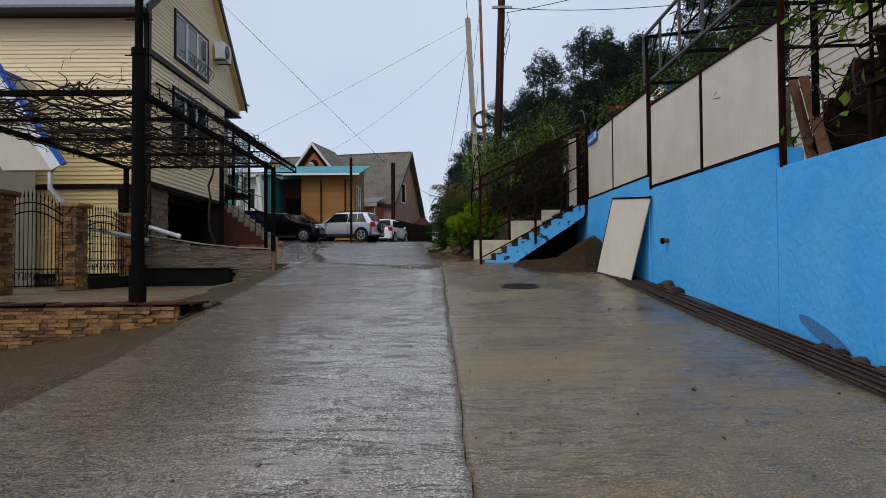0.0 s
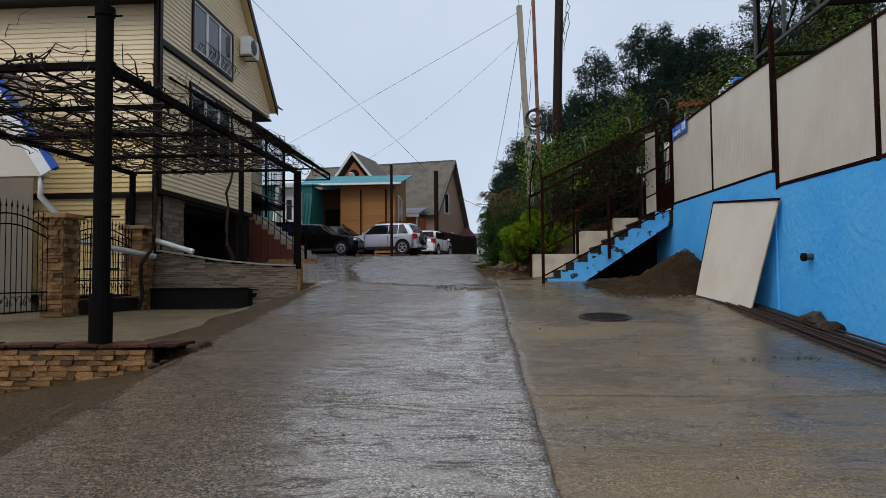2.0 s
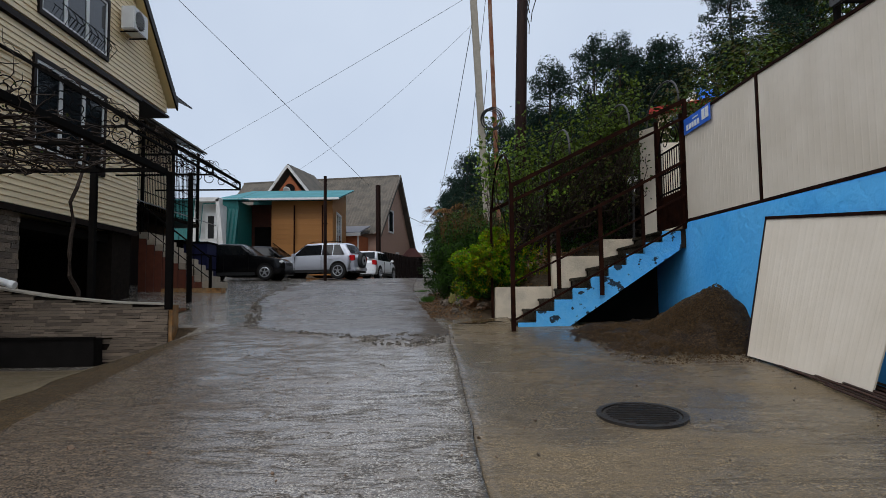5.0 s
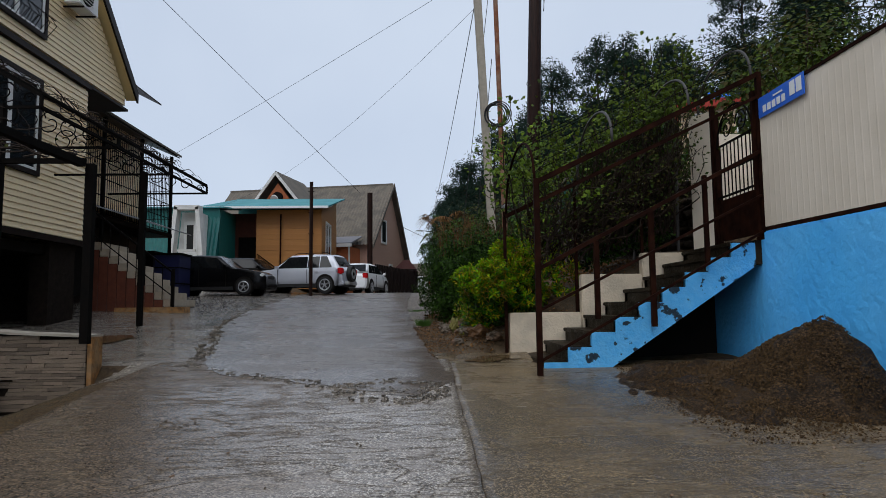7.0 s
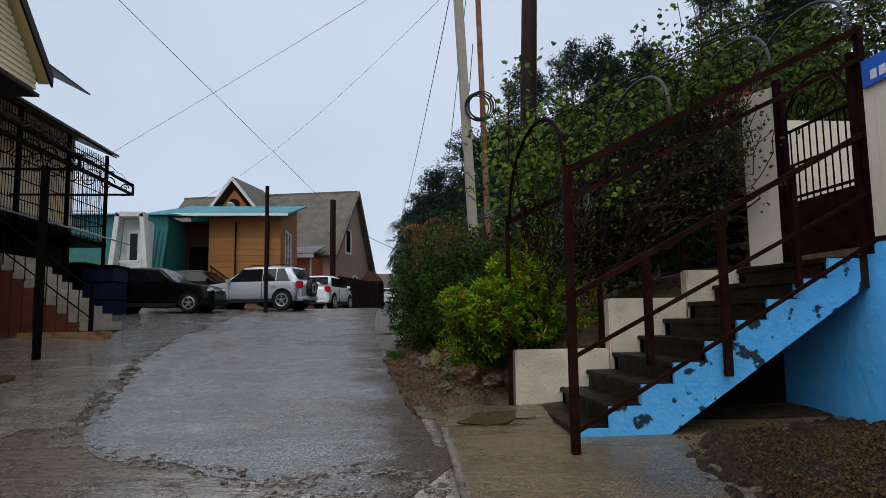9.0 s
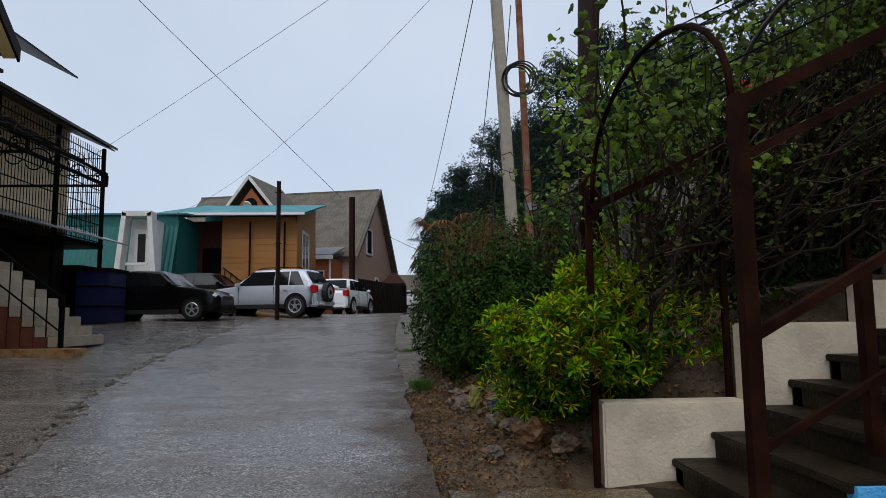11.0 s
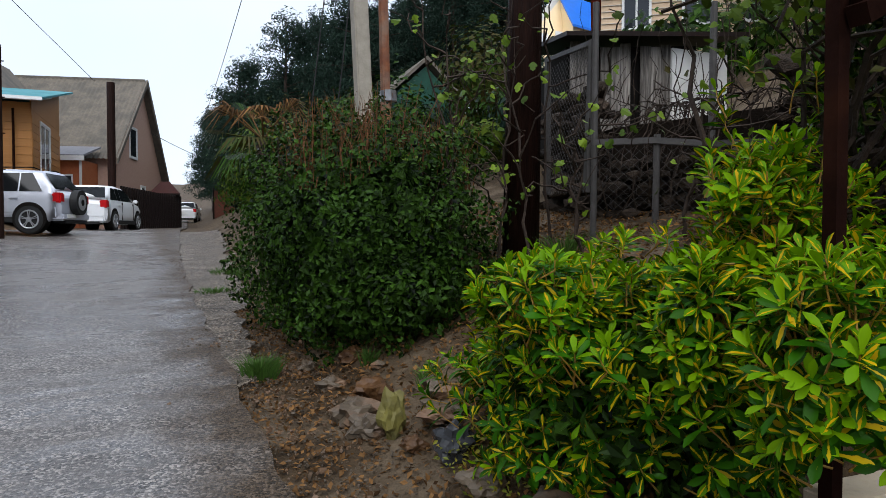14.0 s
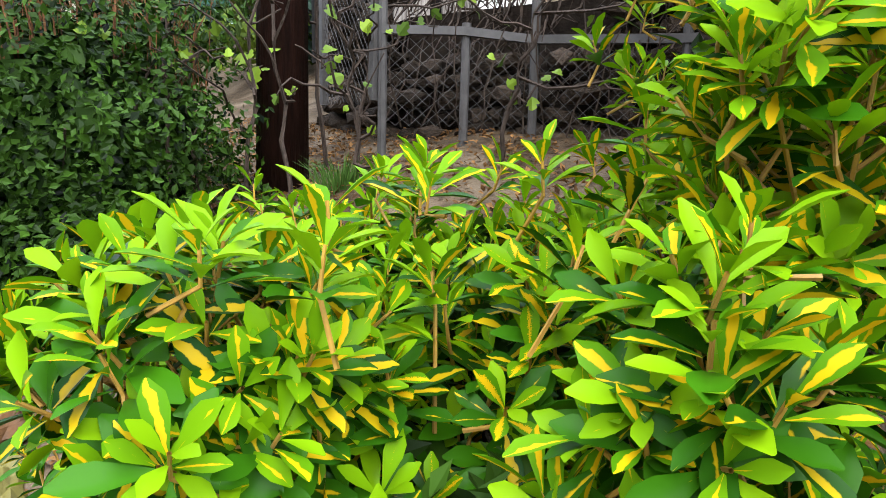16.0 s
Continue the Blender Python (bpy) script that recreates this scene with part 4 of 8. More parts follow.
# wing behind with veranda, awnings and entrance stairs
wing = thing("veranda_wing", (-9.5, 27, 2), "yellow-clad rear wing with a railed veranda and awning roof", "house")
WX = -11.6
Shape().span((-18, 24.12, 5.4), (WX, 35.2, 9.2)).link("wall", M_SIDING, wing)
Shape().span((-18, 24.13, 1.8), (WX - 0.02, 35.18, 5.4)).link("lower_wall", M_TRIM, wing)
Shape().span((WX, 24.3, 5.25), (-10.35, 35.1, 5.4)).link("veranda_floor", M_TRIM, wing)
for y in (24.5, 27.0, 29.6, 32.3, 35.0):
    Shape().span((-10.45, y - 0.05, 2.2), (-10.35, y + 0.05, 8.5)).link("post", M_BLACK, wing)
for k in range(78):
    y = 24.6 + k * 0.135
    Shape().tube([(-10.4, y, 5.4), (-10.4, y, 8.4)], 0.011, 4).link("grille_bar", M_BLACK, wing)
for k in range(8):
    x = WX + 0.1 + k * 0.145
    Shape().tube([(x, 35.05, 5.4), (x, 35.05, 8.4)], 0.011, 4).link("grille_bar", M_BLACK, wing)
for z in (5.45, 6.0, 6.55, 7.1, 7.65, 8.2):
    Shape().beam((-10.4, 24.5, z), (-10.4, 35.05, z), 0.025).link("grille_rail", M_BLACK, wing)
    Shape().beam((WX, 35.05, z), (-10.4, 35.05, z), 0.025).link("grille_rail", M_BLACK, wing)
Shape().prism([(-12.9, 24.3, 9.75), (-10.15, 24.3, 8.55), (-10.15, 24.3, 8.63), (-12.9, 24.3, 9.85)], (0, 11.1, 0)).link("veranda_roof", M_SLATE, wing)
Shape().prism([(-12.9, 24.32, 9.7), (-10.2, 24.32, 8.5), (-10.2, 24.32, 8.54), (-12.9, 24.32, 9.74)], (0, 11.0, 0)).link("roof_boarding", M_TRIM, wing)
Shape().prism([(-11.2, 26.9, 10.3), (-9.07, 26.9, 9.2), (-9.07, 26.9, 9.25), (-11.2, 26.9, 10.36)], (0, 3.7, 0)).link("awning", M_TRIM, wing)
Shape().prism([(WX, 26.5, 6.0), (-9.95, 26.5, 5.45), (-9.95, 26.5, 5.49), (WX, 26.5, 6.05)], (0, 9.6, 0)).link("canopy", M_GREYMETAL, wing)
Shape().span((WX, 30.2, 2.9), (WX + 0.06, 31.3, 5.0)).link("door", M_DARK, wing)

est = thing("entrance_stairs", (-7.2, 26.6, 2.3), "tiled entrance stairs on a red-brown painted base with iron railing", "stairs")
for i in range(9):
    a, z = -6.75 - i * 0.235, 2.5 + (i + 1) * 0.185
    Shape().span((a - 0.25, 26.0, z - 0.19), (a, 27.6, z)).link("step", M_TILE, est, bevel=0.01)
    Shape().span((a - 0.235, 25.96, 2.2), (a - 0.02, 26.0, z - 0.2)).link("side_wall", M_STAIR_RED, est)
for i in range(10):
    a, z = -6.8 - i * 0.225, 2.5 + i * 0.178
    Shape().tube([(a, 25.98, z), (a, 25.98, z + 0.85)], 0.012, 5).link("baluster", M_BLACK, est)
Shape().beam((-6.75, 25.98, 3.35), (-9.0, 25.98, 5.1), 0.04).link("handrail", M_BLACK, est)
Shape().beam((-6.75, 25.98, 2.75), (-9.0, 25.98, 4.5), 0.025).link("lower_rail", M_BLACK, est)
Shape().beam((-6.75, 25.98, 2.4), (-6.75, 25.98, 3.45), 0.06).link("newel", M_BLACK, est)
Shape().span((-8.0, 25.5, 2.2), (-6.3, 25.95, 2.48)).link("kerb", M_STONE, est)

# ---- beige neighbour with a blue roof edge ----
beige = thing("beige_house", (-13, 16, 1), "beige rendered house with a steep blue-edged roof", "house")
Shape().span((-18, 15.7, 1.0), (-11.3, 17.3, 6.5)).link("wall", M_BEIGE, beige)
Shape().prism([(-11.66, 15.2, 7.58), (-9.31, 15.2, 4.08), (-9.4, 15.2, 4.02), (-11.75, 15.2, 7.5)], (0, 0.12, 0)).link("roof", M_BLUEROOF, beige)
Shape().prism([(-11.75, 15.18, 7.5), (-9.4, 15.18, 4.02), (-9.6, 15.18, 3.9), (-12.0, 15.18, 7.4)], (0, 0.04, 0)).link("bargeboard", M_WHITE, beige)
Shape().prism([(-11.95, 15.2, 7.35), (-9.6, 15.2, 3.9), (-10.75, 15.2, 3.9), (-12.8, 15.2, 7.35)], (0, 0.25, 0)).link("soffit", M_BEIGE, beige)
Shape().prism([(-13.5, 14.9, 7.5), (-11.1, 14.9, 6.45), (-11.1, 14.9, 6.35), (-13.5, 14.9, 7.3)], (0, 1.5, 0)).link("upper_eave", M_BLUEROOF, beige)
Shape().tube([(-9.7, 15.3, 4.0), (-9.7, 15.3, 3.5), (-9.3, 15.6, 2.9), (-9.2, 15.8, 2.6), (-8.1, 16.9, 2.3)], 0.06, 8).link("downpipe", M_OFFWHITE, beige, smooth=True)
beige.location.x += 0.42
pipe = thing("white_drain_pipe", (-7.6, 17.6, 2.6), "white plastic drain pipe on the strip stone wall", "pipe")
Shape().tube([(-8.25, 17.6, 2.78), (-7.1, 17.5, 2.43)], 0.06, 10).link("tube", M_WHITE, pipe, smooth=True)
Shape().tube([(-7.16, 17.5, 2.45), (-7.08, 17.5, 2.42)], 0.07, 10).link("collar", M_WHITE, pipe)

# ---- orange timber house ----
OX, OY = -6.6, 48.5
oh = thing("orange_house", (-9, 51, 4), "low house with orange timber cladding and a teal metal roof", "house")
Shape().span((-10.5, OY, 3.6), (OX, OY + 6.5, 8.4)).link("wall", M_WOOD_ORANGE, oh)
Shape().span((-13.2, OY + 1.6, 3.6), (-10.5, OY + 5, 8.4)).link("porch_wall", M_STAIR_RED, oh)
Shape().span((-12.0, OY + 1.55, 4.6), (-10.9, OY + 1.6, 6.9)).link("door", M_DARK, oh)
Shape().prism([(-13.6, OY - 1.2, 8.36), (-13.6, OY + 6.8, 10.12), (-13.6, OY + 6.8, 10.2), (-13.6, OY - 1.2, 8.44)], (7.6, 0, 0)).link("roof", M_TEALROOF, oh)
Shape().span((-13.6, OY - 1.26, 8.31), (-6.0, OY - 1.18, 8.44)).link("gutter", M_WHITE, oh)
Shape().prism([(-13.6, OY - 1.15, 8.29), (-13.6, OY + 1.5, 8.87), (-13.6, OY + 1.5, 8.92), (-13.6, OY - 1.15, 8.34)], (7.5, 0, 0)).link("soffit", M_OFFWHITE, oh)
Shape().prism([(OX - 0.05, OY, 8.12), (OX - 0.05, OY + 6.5, 8.12), (OX - 0.05, OY + 6.5, 10.0), (OX - 0.05, OY, 8.58)], (0.06, 0, 0)).link("side_wall_top", M_WOOD_ORANGE, oh)
Shape().span((-13.4, OY + 6.3, 8.1), (OX - 0.06, OY + 6.45, 9.9)).link("back_wall", M_TEAL, oh)
window(oh, OX + 0.02, OY + 1.6, OY + 3.7, 5.7, 7.8, 2, M_WHITE, M_WHITE)
Shape().tube([(-9.0, OY - 0.2, 4.0), (-9.0, OY - 0.2, 8.1)], 0.05, 6).link("porch_post", M_BROWN, oh)
Shape().tube([(-7.2, OY - 0.2, 4.0), (-7.2, OY - 0.2, 8.1)], 0.05, 6).link("porch_post", M_BROWN, oh)
for i in range(4):
    Shape().span((-11.3 + i * 0.5, OY + 0.6 - 0.2 * i, 3.6), (-10.75 + i * 0.5, OY + 1.5, 5.0 - i * 0.35)).link("porch_step", M_OFFWHITE, oh)
for i in range(7):
    Shape().tube([(-10.3 + i * 0.3, OY - 0.1, 4.0), (-10.3 + i * 0.3, OY - 0.1, 5.6 - i * 0.22)], 0.02, 4).link("baluster", M_BLACK, oh)
Shape().beam((-10.4, OY - 0.1, 5.7), (-8.4, OY - 0.1, 4.2), 0.05).link("handrail", M_BLACK, oh)

# ---- teal A-frame annex with a white dormer door ----
an = thing("teal_annex", (-15, 46, 4), "teal corrugated mansard annex with a white dormer", "house")
rows = []
for k in range(57):
    x = -18.3 + k * 0.115
    d = 0.04 if k % 2 else 0.0
    rows.append(((x, 44.6 - d, 3.6), (x, 46.1 - d, 8.1)))
Shape().grid([[a for a, _ in rows], [b for _, b in rows]]).link("roof_slope", M_TEAL, an, fix=False)
Shape().span((-18.3, 45.9, 3.6), (-11.9, 49, 8.1)).link("body", M_TEAL, an)
Shape().prism([(-18.6, 45.7, 8.1), (-18.6, 49.3, 8.5), (-18.6, 49.3, 8.58), (-18.6, 45.7, 8.18)], (7.0, 0, 0)).link("roof", M_TEALROOF, an)
for sx in (-1, 1):
    cx = -13.05
    Shape().prism([(cx + sx * 1.05, 43.9, 3.9), (cx + sx * 0.80, 43.9, 3.9), (cx + sx * 0.46, 43.9, 7.85), (cx + sx * 0.66, 43.9, 7.95)], (0, 0.6, 0)).link("dormer_cheek", M_OFFWHITE, an)
Shape().span((-13.70, 43.9, 7.75), (-12.40, 44.6, 7.98)).link("dormer_head", M_OFFWHITE, an)
Shape().prism([(-13.85, 44.7, 3.9), (-12.25, 44.7, 3.9), (-12.55, 44.7, 7.7), (-13.55, 44.7, 7.7)], (0, 1.4, 0)).link("dormer_wall", M_OFFWHITE, an)
dd = Shape().span((-13.40, 44.66, 4.6), (-12.70, 44.7, 7.2)).link("door", M_WHITE, an)
Shape().span((-13.25, 44.64, 5.6), (-12.90, 44.66, 7.0)).link("pane", M_GLASS, dd)
Shape().span((-13.50, 44.0, 5.5), (-12.55, 44.1, 5.62)).link("sill", M_OFFWHITE, an)

# ---- far brick house ----
fh = thing("brick_house", (-8, 60, 4), "brick house under a big weathered corrugated roof", "house")
Shape().prism([(-3.5, 58, 3.0), (-3.5, 68.5, 3.0), (-3.5, 68.5, 6.5), (-3.5, 63.5, 12.7), (-3.5, 58, 7.3)], (-14, 0, 0)).link("wall", M_BRICK_PINK, fh)
rr = []
for k in range(121):
    x = -18.2 + k * 0.125
    d = 0.06 if k % 2 else 0
    rr.append(((x, 57.4, 7.15 + d), (x, 63.5, 12.85 + d)))
Shape().grid([[a for a, _ in rr], [b for _, b in rr]]).link("roof", M_SLATE, fh, fix=False)
Shape().prism([(-3.2, 63.4, 12.95), (-3.2, 69.6, 5.6), (-3.2, 69.6, 5.4), (-3.2, 63.4, 12.7)], (-15, 0, 0)).link("roof_back", M_SLATE, fh)
Shape().prism([(-3.15, 63.5, 12.95), (-3.15, 69.7, 5.6), (-3.15, 69.7, 5.2), (-3.15, 63.5, 12.45)], (0.1, 0, 0)).link("bargeboard", M_SLATE, fh)
Shape().prism([(-3.15, 57.4, 7.2), (-3.15, 63.5, 12.95), (-3.15, 63.5, 12.6), (-3.15, 57.4, 6.9)], (0.1, 0, 0)).link("bargeboard", M_SLATE, fh)
window(fh, -3.48, 61.0, 62.3, 7.7, 9.5, 1, M_WHITE, M_WHITE)
window(fh, -3.48, 63.2, 64.0, 4.6, 6.0, 1, M_WHITE, M_WHITE)
Shape().prism([(-12.1, 56.9, 10.1), (-9.1, 56.9, 10.1), (-10.6, 56.9, 12.1)], (0, 0.3, 0)).link("gable_wall", M_BRICK_ORANGE, fh)
for a, b in (((-12.5, 56.5, 10.3), (-10.6, 56.5, 12.75)), ((-10.6, 56.5, 12.75), (-8.6, 56.5, 10.3))):
    Shape().prism([a, b, (b[0], b[1], b[2] + 0.22), (a[0], a[1], a[2] + 0.22)], (0, 5.5, 0)).link("gable_roof", M_SLATE, fh)
    Shape().beam((a[0], 56.45, a[2] + 0.06), (b[0], 56.45, b[2] + 0.06), 0.09, 0.2).link("gable_board", M_OFFWHITE, fh)
Shape().tube([(-10.6, 56.8, 10.95), (-10.6, 56.95, 10.95)], 0.45, 16).link("gable_window", M_DARK, fh)
dish = Shape().tube([(-10.55, 56.2, 10.75), (-10.55, 56.26, 10.8)], 0.3, 18).link("satellite_dish", M_WHITE, fh)
pw = Shape().span((-6.6, 55.2, 3.2), (-4.3, 57.9, 6.9)).link("porch", M_BRICK_ORANGE, fh)
Shape().prism([(-6.9, 54.9, 7.0), (-4.0, 54.9, 7.0), (-4.0, 57.6, 7.75), (-6.9, 57.6, 7.75)], (0, 0, 0.1)).link("porch_roof", M_ROOFTILE, fh)
Shape().span((-6.95, 54.85, 6.8), (-3.95, 54.95, 7.05)).link("porch_fascia", M_WHITE, fh)
for a in (-6.2, -5.3):
    Shape().span((a, 55.17, 4.9), (a + 0.7, 55.2, 6.1)).link("porch_window", M_WHITE, fh)
    Shape().span((a + 0.08, 55.15, 4.98), (a + 0.62, 55.17, 6.02)).link("porch_pane", M_GLASS, fh)
Shape().tube([(-4.2, 55.1, 6.9), (-4.2, 55.1, 4.0)], 0.07, 6).link("downpipe", M_OFFWHITE, fh)
fh.location += Vector((-0.45, 1.56, 0))
fh.rotation_euler = (0, 0, radians(-12.5))
# ---- plant helpers ----
def leaf_cloud(points, out_dirs, size, aspect=0.5, jitter=0.5, seed=1, droop=0.0):
    """Many small four-cornered, slightly folded leaves at points, facing roughly out_dirs. Returns a Shape."""
    r = np.random.RandomState(seed)
    p, o = np.asarray(points, float), np.asarray(out_dirs, float)
    n = len(p)
    nrm = o + r.normal(0, jitter, (n, 3))
    nrm /= np.linalg.norm(nrm, axis=1)[:, None] + 1e-9
    t = r.normal(0, 1, (n, 3))
    t[:, 2] -= droop
    t -= nrm * (t * nrm).sum(1)[:, None]
    t /= np.linalg.norm(t, axis=1)[:, None] + 1e-9
    b = np.cross(nrm, t)
    s = (size * r.uniform(0.6, 1.35, n))[:, None]
    base, tip = p - t * s * 0.5, p + t * s * 0.5
    mid = p + nrm * s * 0.10
    v = np.stack([base, mid + b * s * aspect * 0.5, tip, mid - b * s * aspect * 0.5], 1).reshape(-1, 3)
    sh = Shape()
    sh.v = [tuple(q) for q in v]
    sh.f = [(4 * i, 4 * i + 1, 4 * i + 2, 4 * i + 3) for i in range(n)]
    return sh


LOBED = [(0.0, -0.5), (0.28, -0.36), (0.5, -0.02), (0.26, 0.08), (0.3, 0.34), (0.0, 0.6), (-0.3, 0.34), (-0.26, 0.08), (-0.5, -0.02), (-0.28, -0.36)]


def lobed_leaves(points, out_dirs, size, jitter=0.5, seed=1, droop=0.0):
    """Lobed vine leaves, each folded a little along its midrib."""
    r, sh = np.random.RandomState(seed), Shape()
    for p, o in zip(points, out_dirs):
        nrm = Vector(np.asarray(o) + r.normal(0, jitter, 3)).normalized()
        t = Vector(r.normal(0, 1, 3)) - Vector((0, 0, droop))
        t = (t - nrm * t.dot(nrm)).normalized()
        b, s, k = nrm.cross(t), size * r.uniform(0.55, 1.35), r.uniform(0.1, 0.5)
        sh.add([Vector(p) + (b * x + t * y - nrm * k * abs(x)) * s for x, y in LOBED], [(0, 1, 2, 3, 4, 5), (0, 5, 6, 7, 8, 9)])
    return sh


def blob_points(n, c, rad, seed, shell=0.35, lump=0.28, freq=1.3, power=2.6, low=-1.0):
    """Points near the skin of a lumpy, boxy mound, with the directions outwards."""
    r = np.random.RandomState(seed)
    d = r.normal(0, 1, (n, 3))
    d /= np.linalg.norm(d, axis=1)[:, None]
    k = (np.abs(d) ** power).sum(1) ** (-1 / power)
    pts, outs = [], []
    for (x, y, z), kk, u in zip(d, k, r.uniform(0, 1, n)):
        if z < low:
            continue
        f = kk * (1 + lump * noise.noise(Vector((x, y, z)) * freq * 2 + Vector((seed, 0, 0)))) * (1 - shell * u * u)
        pts.append((c[0] + x * f * rad[0], c[1] + y * f * rad[1], c[2] + z * f * rad[2]))
        outs.append((x, y, z + 0.25))
    return np.array(pts), np.array(outs)


def wander(p, q, n, amp, seed):
    """A crooked line from p to q."""
    r = random.Random(seed)
    p, q, out = Vector(p), Vector(q), []
    off = Vector((0, 0, 0))
    for i in range(n + 1):
        u = i / n
        off = off * 0.75 + Vector((r.gauss(0, amp), r.gauss(0, amp), r.gauss(0, amp)))
        out.append(p + (q - p) * u + off * min(1, 4 * u, 4 * (1 - u) + 0.4))
    return out


# ---- grape pergola by the terrace ----
PZ = 4.25
perg = thing("grape_pergola", (-6.5, 13.5, 1.05), "black steel pergola overgrown with bare grape vines", "pergola")
mast = thing("steel_mast", (-4.65, 9.86, 1.05), "tall black steel mast with short climbing pegs on the low wall", "mast")
Shape().tube([(-4.65, 9.86, 1.0), (-4.65, 9.86, 1.62)], 0.125, 12).link("sleeve", M_BLACK, mast)
Shape().tube([(-4.65, 9.86, 1.5), (-4.65, 9.86, 4.9)], 0.095, 12).link("pole", M_BLACK, mast)
Shape().tube([(-4.65, 9.86, 4.9), (-4.65, 9.86, 7.6)], 0.06, 10).link("upper_pole", M_BLACK, mast)
Shape().tube([(-4.65, 9.86, 4.85), (-4.65, 9.86, 4.95)], 0.11, 12).link("collar", M_BLACK, mast)
for z in (1.9, 2.5, 3.1, 3.6, 4.1, 4.85, 5.4):
    Shape().tube([(-4.86, 9.86, z), (-4.44, 9.86, z)], 0.012, 5).link("peg", M_BLACK, mast)
for x in (-8.4, -4.6):
    Shape().beam((x, 9.86, PZ), (x, 17.3, PZ), 0.09).link("long_beam", M_BLACK, perg)
for y in (9.9, 11.7, 13.5, 15.4, 17.3):
    Shape().beam((-10.2 if y < 12 else -8.5, y, PZ + 0.03), (-4.55, y, PZ + 0.03), 0.08 if y < 10 else 0.06).link("cross_beam", M_BLACK, perg)
for x in (-7.4, -6.5, -5.6):
    Shape().beam((x, 9.9, PZ + 0.06), (x, 17.3, PZ + 0.06), 0.025).link("wire_bar", M_BLACK, perg)
for x, y, z in ((-4.55, 17.45, 2.05), (-8.4, 17.2, 1.1), (-8.4, 10.0, 1.05)):
    Shape().span((x - 0.05, y - 0.05, z - 0.05), (x + 0.05, y + 0.05, PZ + 0.02)).link("post", M_BLACK, perg)
vines = Shape()
rv = random.Random(5)
for i in range(300):
    x, y = rv.uniform(-8.5, -4.7), rv.uniform(9.8, 17.2)
    a = rv.uniform(0, 6.28)
    l_ = rv.uniform(0.8, 2.6)
    q = (min(-4.5, max(-9, x + l_ * math.cos(a))), min(17.5, max(9.7, y + l_ * math.sin(a) * 0.9)), PZ + rv.uniform(-0.1, 0.35))
    vines.tube(wander((x, y, PZ + rv.uniform(0.0, 0.12)), q, 9, 0.05, i), rv.uniform(0.010, 0.022), 4, 0.005)
    if i % 3 == 0:
        vines.tube(wander(q, (q[0] + rv.uniform(-.3, .3), q[1] + rv.uniform(-.3, .3), q[2] + rv.uniform(0.15, 0.5)), 5, 0.03, i + 500), 0.006, 3, 0.003)
grape = thing("grape_vine", (-8.2, 17.0, 1.1), "leafless grape vine spread over the pergola", "vine")
vines.link("cane_growth", M_VINE, grape, fix=False)
tr_ = Shape().tube(wander((-8.15, 17.05, 1.1), (-7.6, 16.4, PZ), 10, 0.09, 77), 0.05, 7, 0.03)
tr_.link("trunk", M_VINE, grape, fix=False)
vl = []
for i in range(260):
    vl.append((rv.uniform(-8.5, -4.6), rv.uniform(9.8, 17.3), PZ + rv.uniform(0, 0.3)))
leaf_cloud(vl, [(0, 0, 1)] * len(vl), 0.06, 0.8, 0.8, 4).link("buds", M_IVY, grape, fix=False)["kind"] = "stuff"

# lean-to trellis roof along the yellow house, with scrolled edge trusses
lean = thing("scrolled_trellis", (-6.8, 21, 1.8), "black wrought-iron lean-to trellis with scrolled truss edges", "trellis")
def truss(y):
    lo0, lo1, hi0 = Vector((-8.05, y, 5.25)), Vector((-5.66, y, 5.25)), Vector((-8.05, y, 6.8))
    hi1 = Vector((-5.66, y, 5.42))
    t = Shape().beam(lo0, lo1, 0.04).beam(hi0, hi1, 0.05).beam(lo1, hi1, 0.04)
    t.link("truss", M_BLACK, lean)
    for k in range(7):
        u = (k + 0.5) / 7
        c = lo0.lerp(lo1, u).lerp(hi0.lerp(hi1, u), 0.5)
        rad = 0.42 * (hi0.lerp(hi1, u).z - 5.25) * 0.8
        rad = min(0.26, rad)
        sp = [(c.x + rad * (1 - j / 22) * math.cos(j * 0.5), y, c.z + rad * (1 - j / 22) * math.sin(j * 0.5)) for j in range(18)]
        Shape().tube(sp, 0.012, 4).link("scroll", M_BLACK, lean)
for y in (18.2, 20.5, 22.8, 25.1):
    truss(y)
for k in range(7):
    u = k / 6
    x, z = -8.05 + 2.39 * u, 6.8 - 1.38 * u
    Shape().beam((x, 18.2, z + 0.03), (x, 25.1, z + 0.03), 0.035).link("purlin", M_BLACK, lean)
Shape().beam((-5.66, 18.2, 5.25), (-5.66, 25.1, 5.25), 0.045).link("eave_bar", M_BLACK, lean)
for y in (18.2, 22.8):
    Shape().span((-6.25, y - 0.05, 1.7), (-6.15, y + 0.05, 5.3)).link("post", M_BLACK, lean)
v2 = Shape()
for i in range(70):
    u, y = rv.random(), rv.uniform(18.2, 24.8)
    u2, y2 = min(1, max(0, u + rv.uniform(-.5, .5))), min(25.2, max(18, y + rv.uniform(-2, 2)))
    v2.tube(wander((-8.05 + 2.39 * u, y, 6.85 - 1.38 * u), (-8.05 + 2.39 * u2, y2, 6.9 - 1.38 * u2), 8, 0.05, 900 + i), rv.uniform(0.008, 0.016), 4, 0.004)
gv = thing("climbing_vine", (-6.3, 18.2, 1.8), "bare climbing vine on the wrought-iron trellis", "vine")
v2.link("cane_growth", M_VINE, gv, fix=False)
Shape().tube(wander((-6.3, 18.1, 1.8), (-6.4, 18.3, 5.3), 12, 0.06, 33), 0.045, 6, 0.025).link("trunk", M_VINE, gv, fix=False)

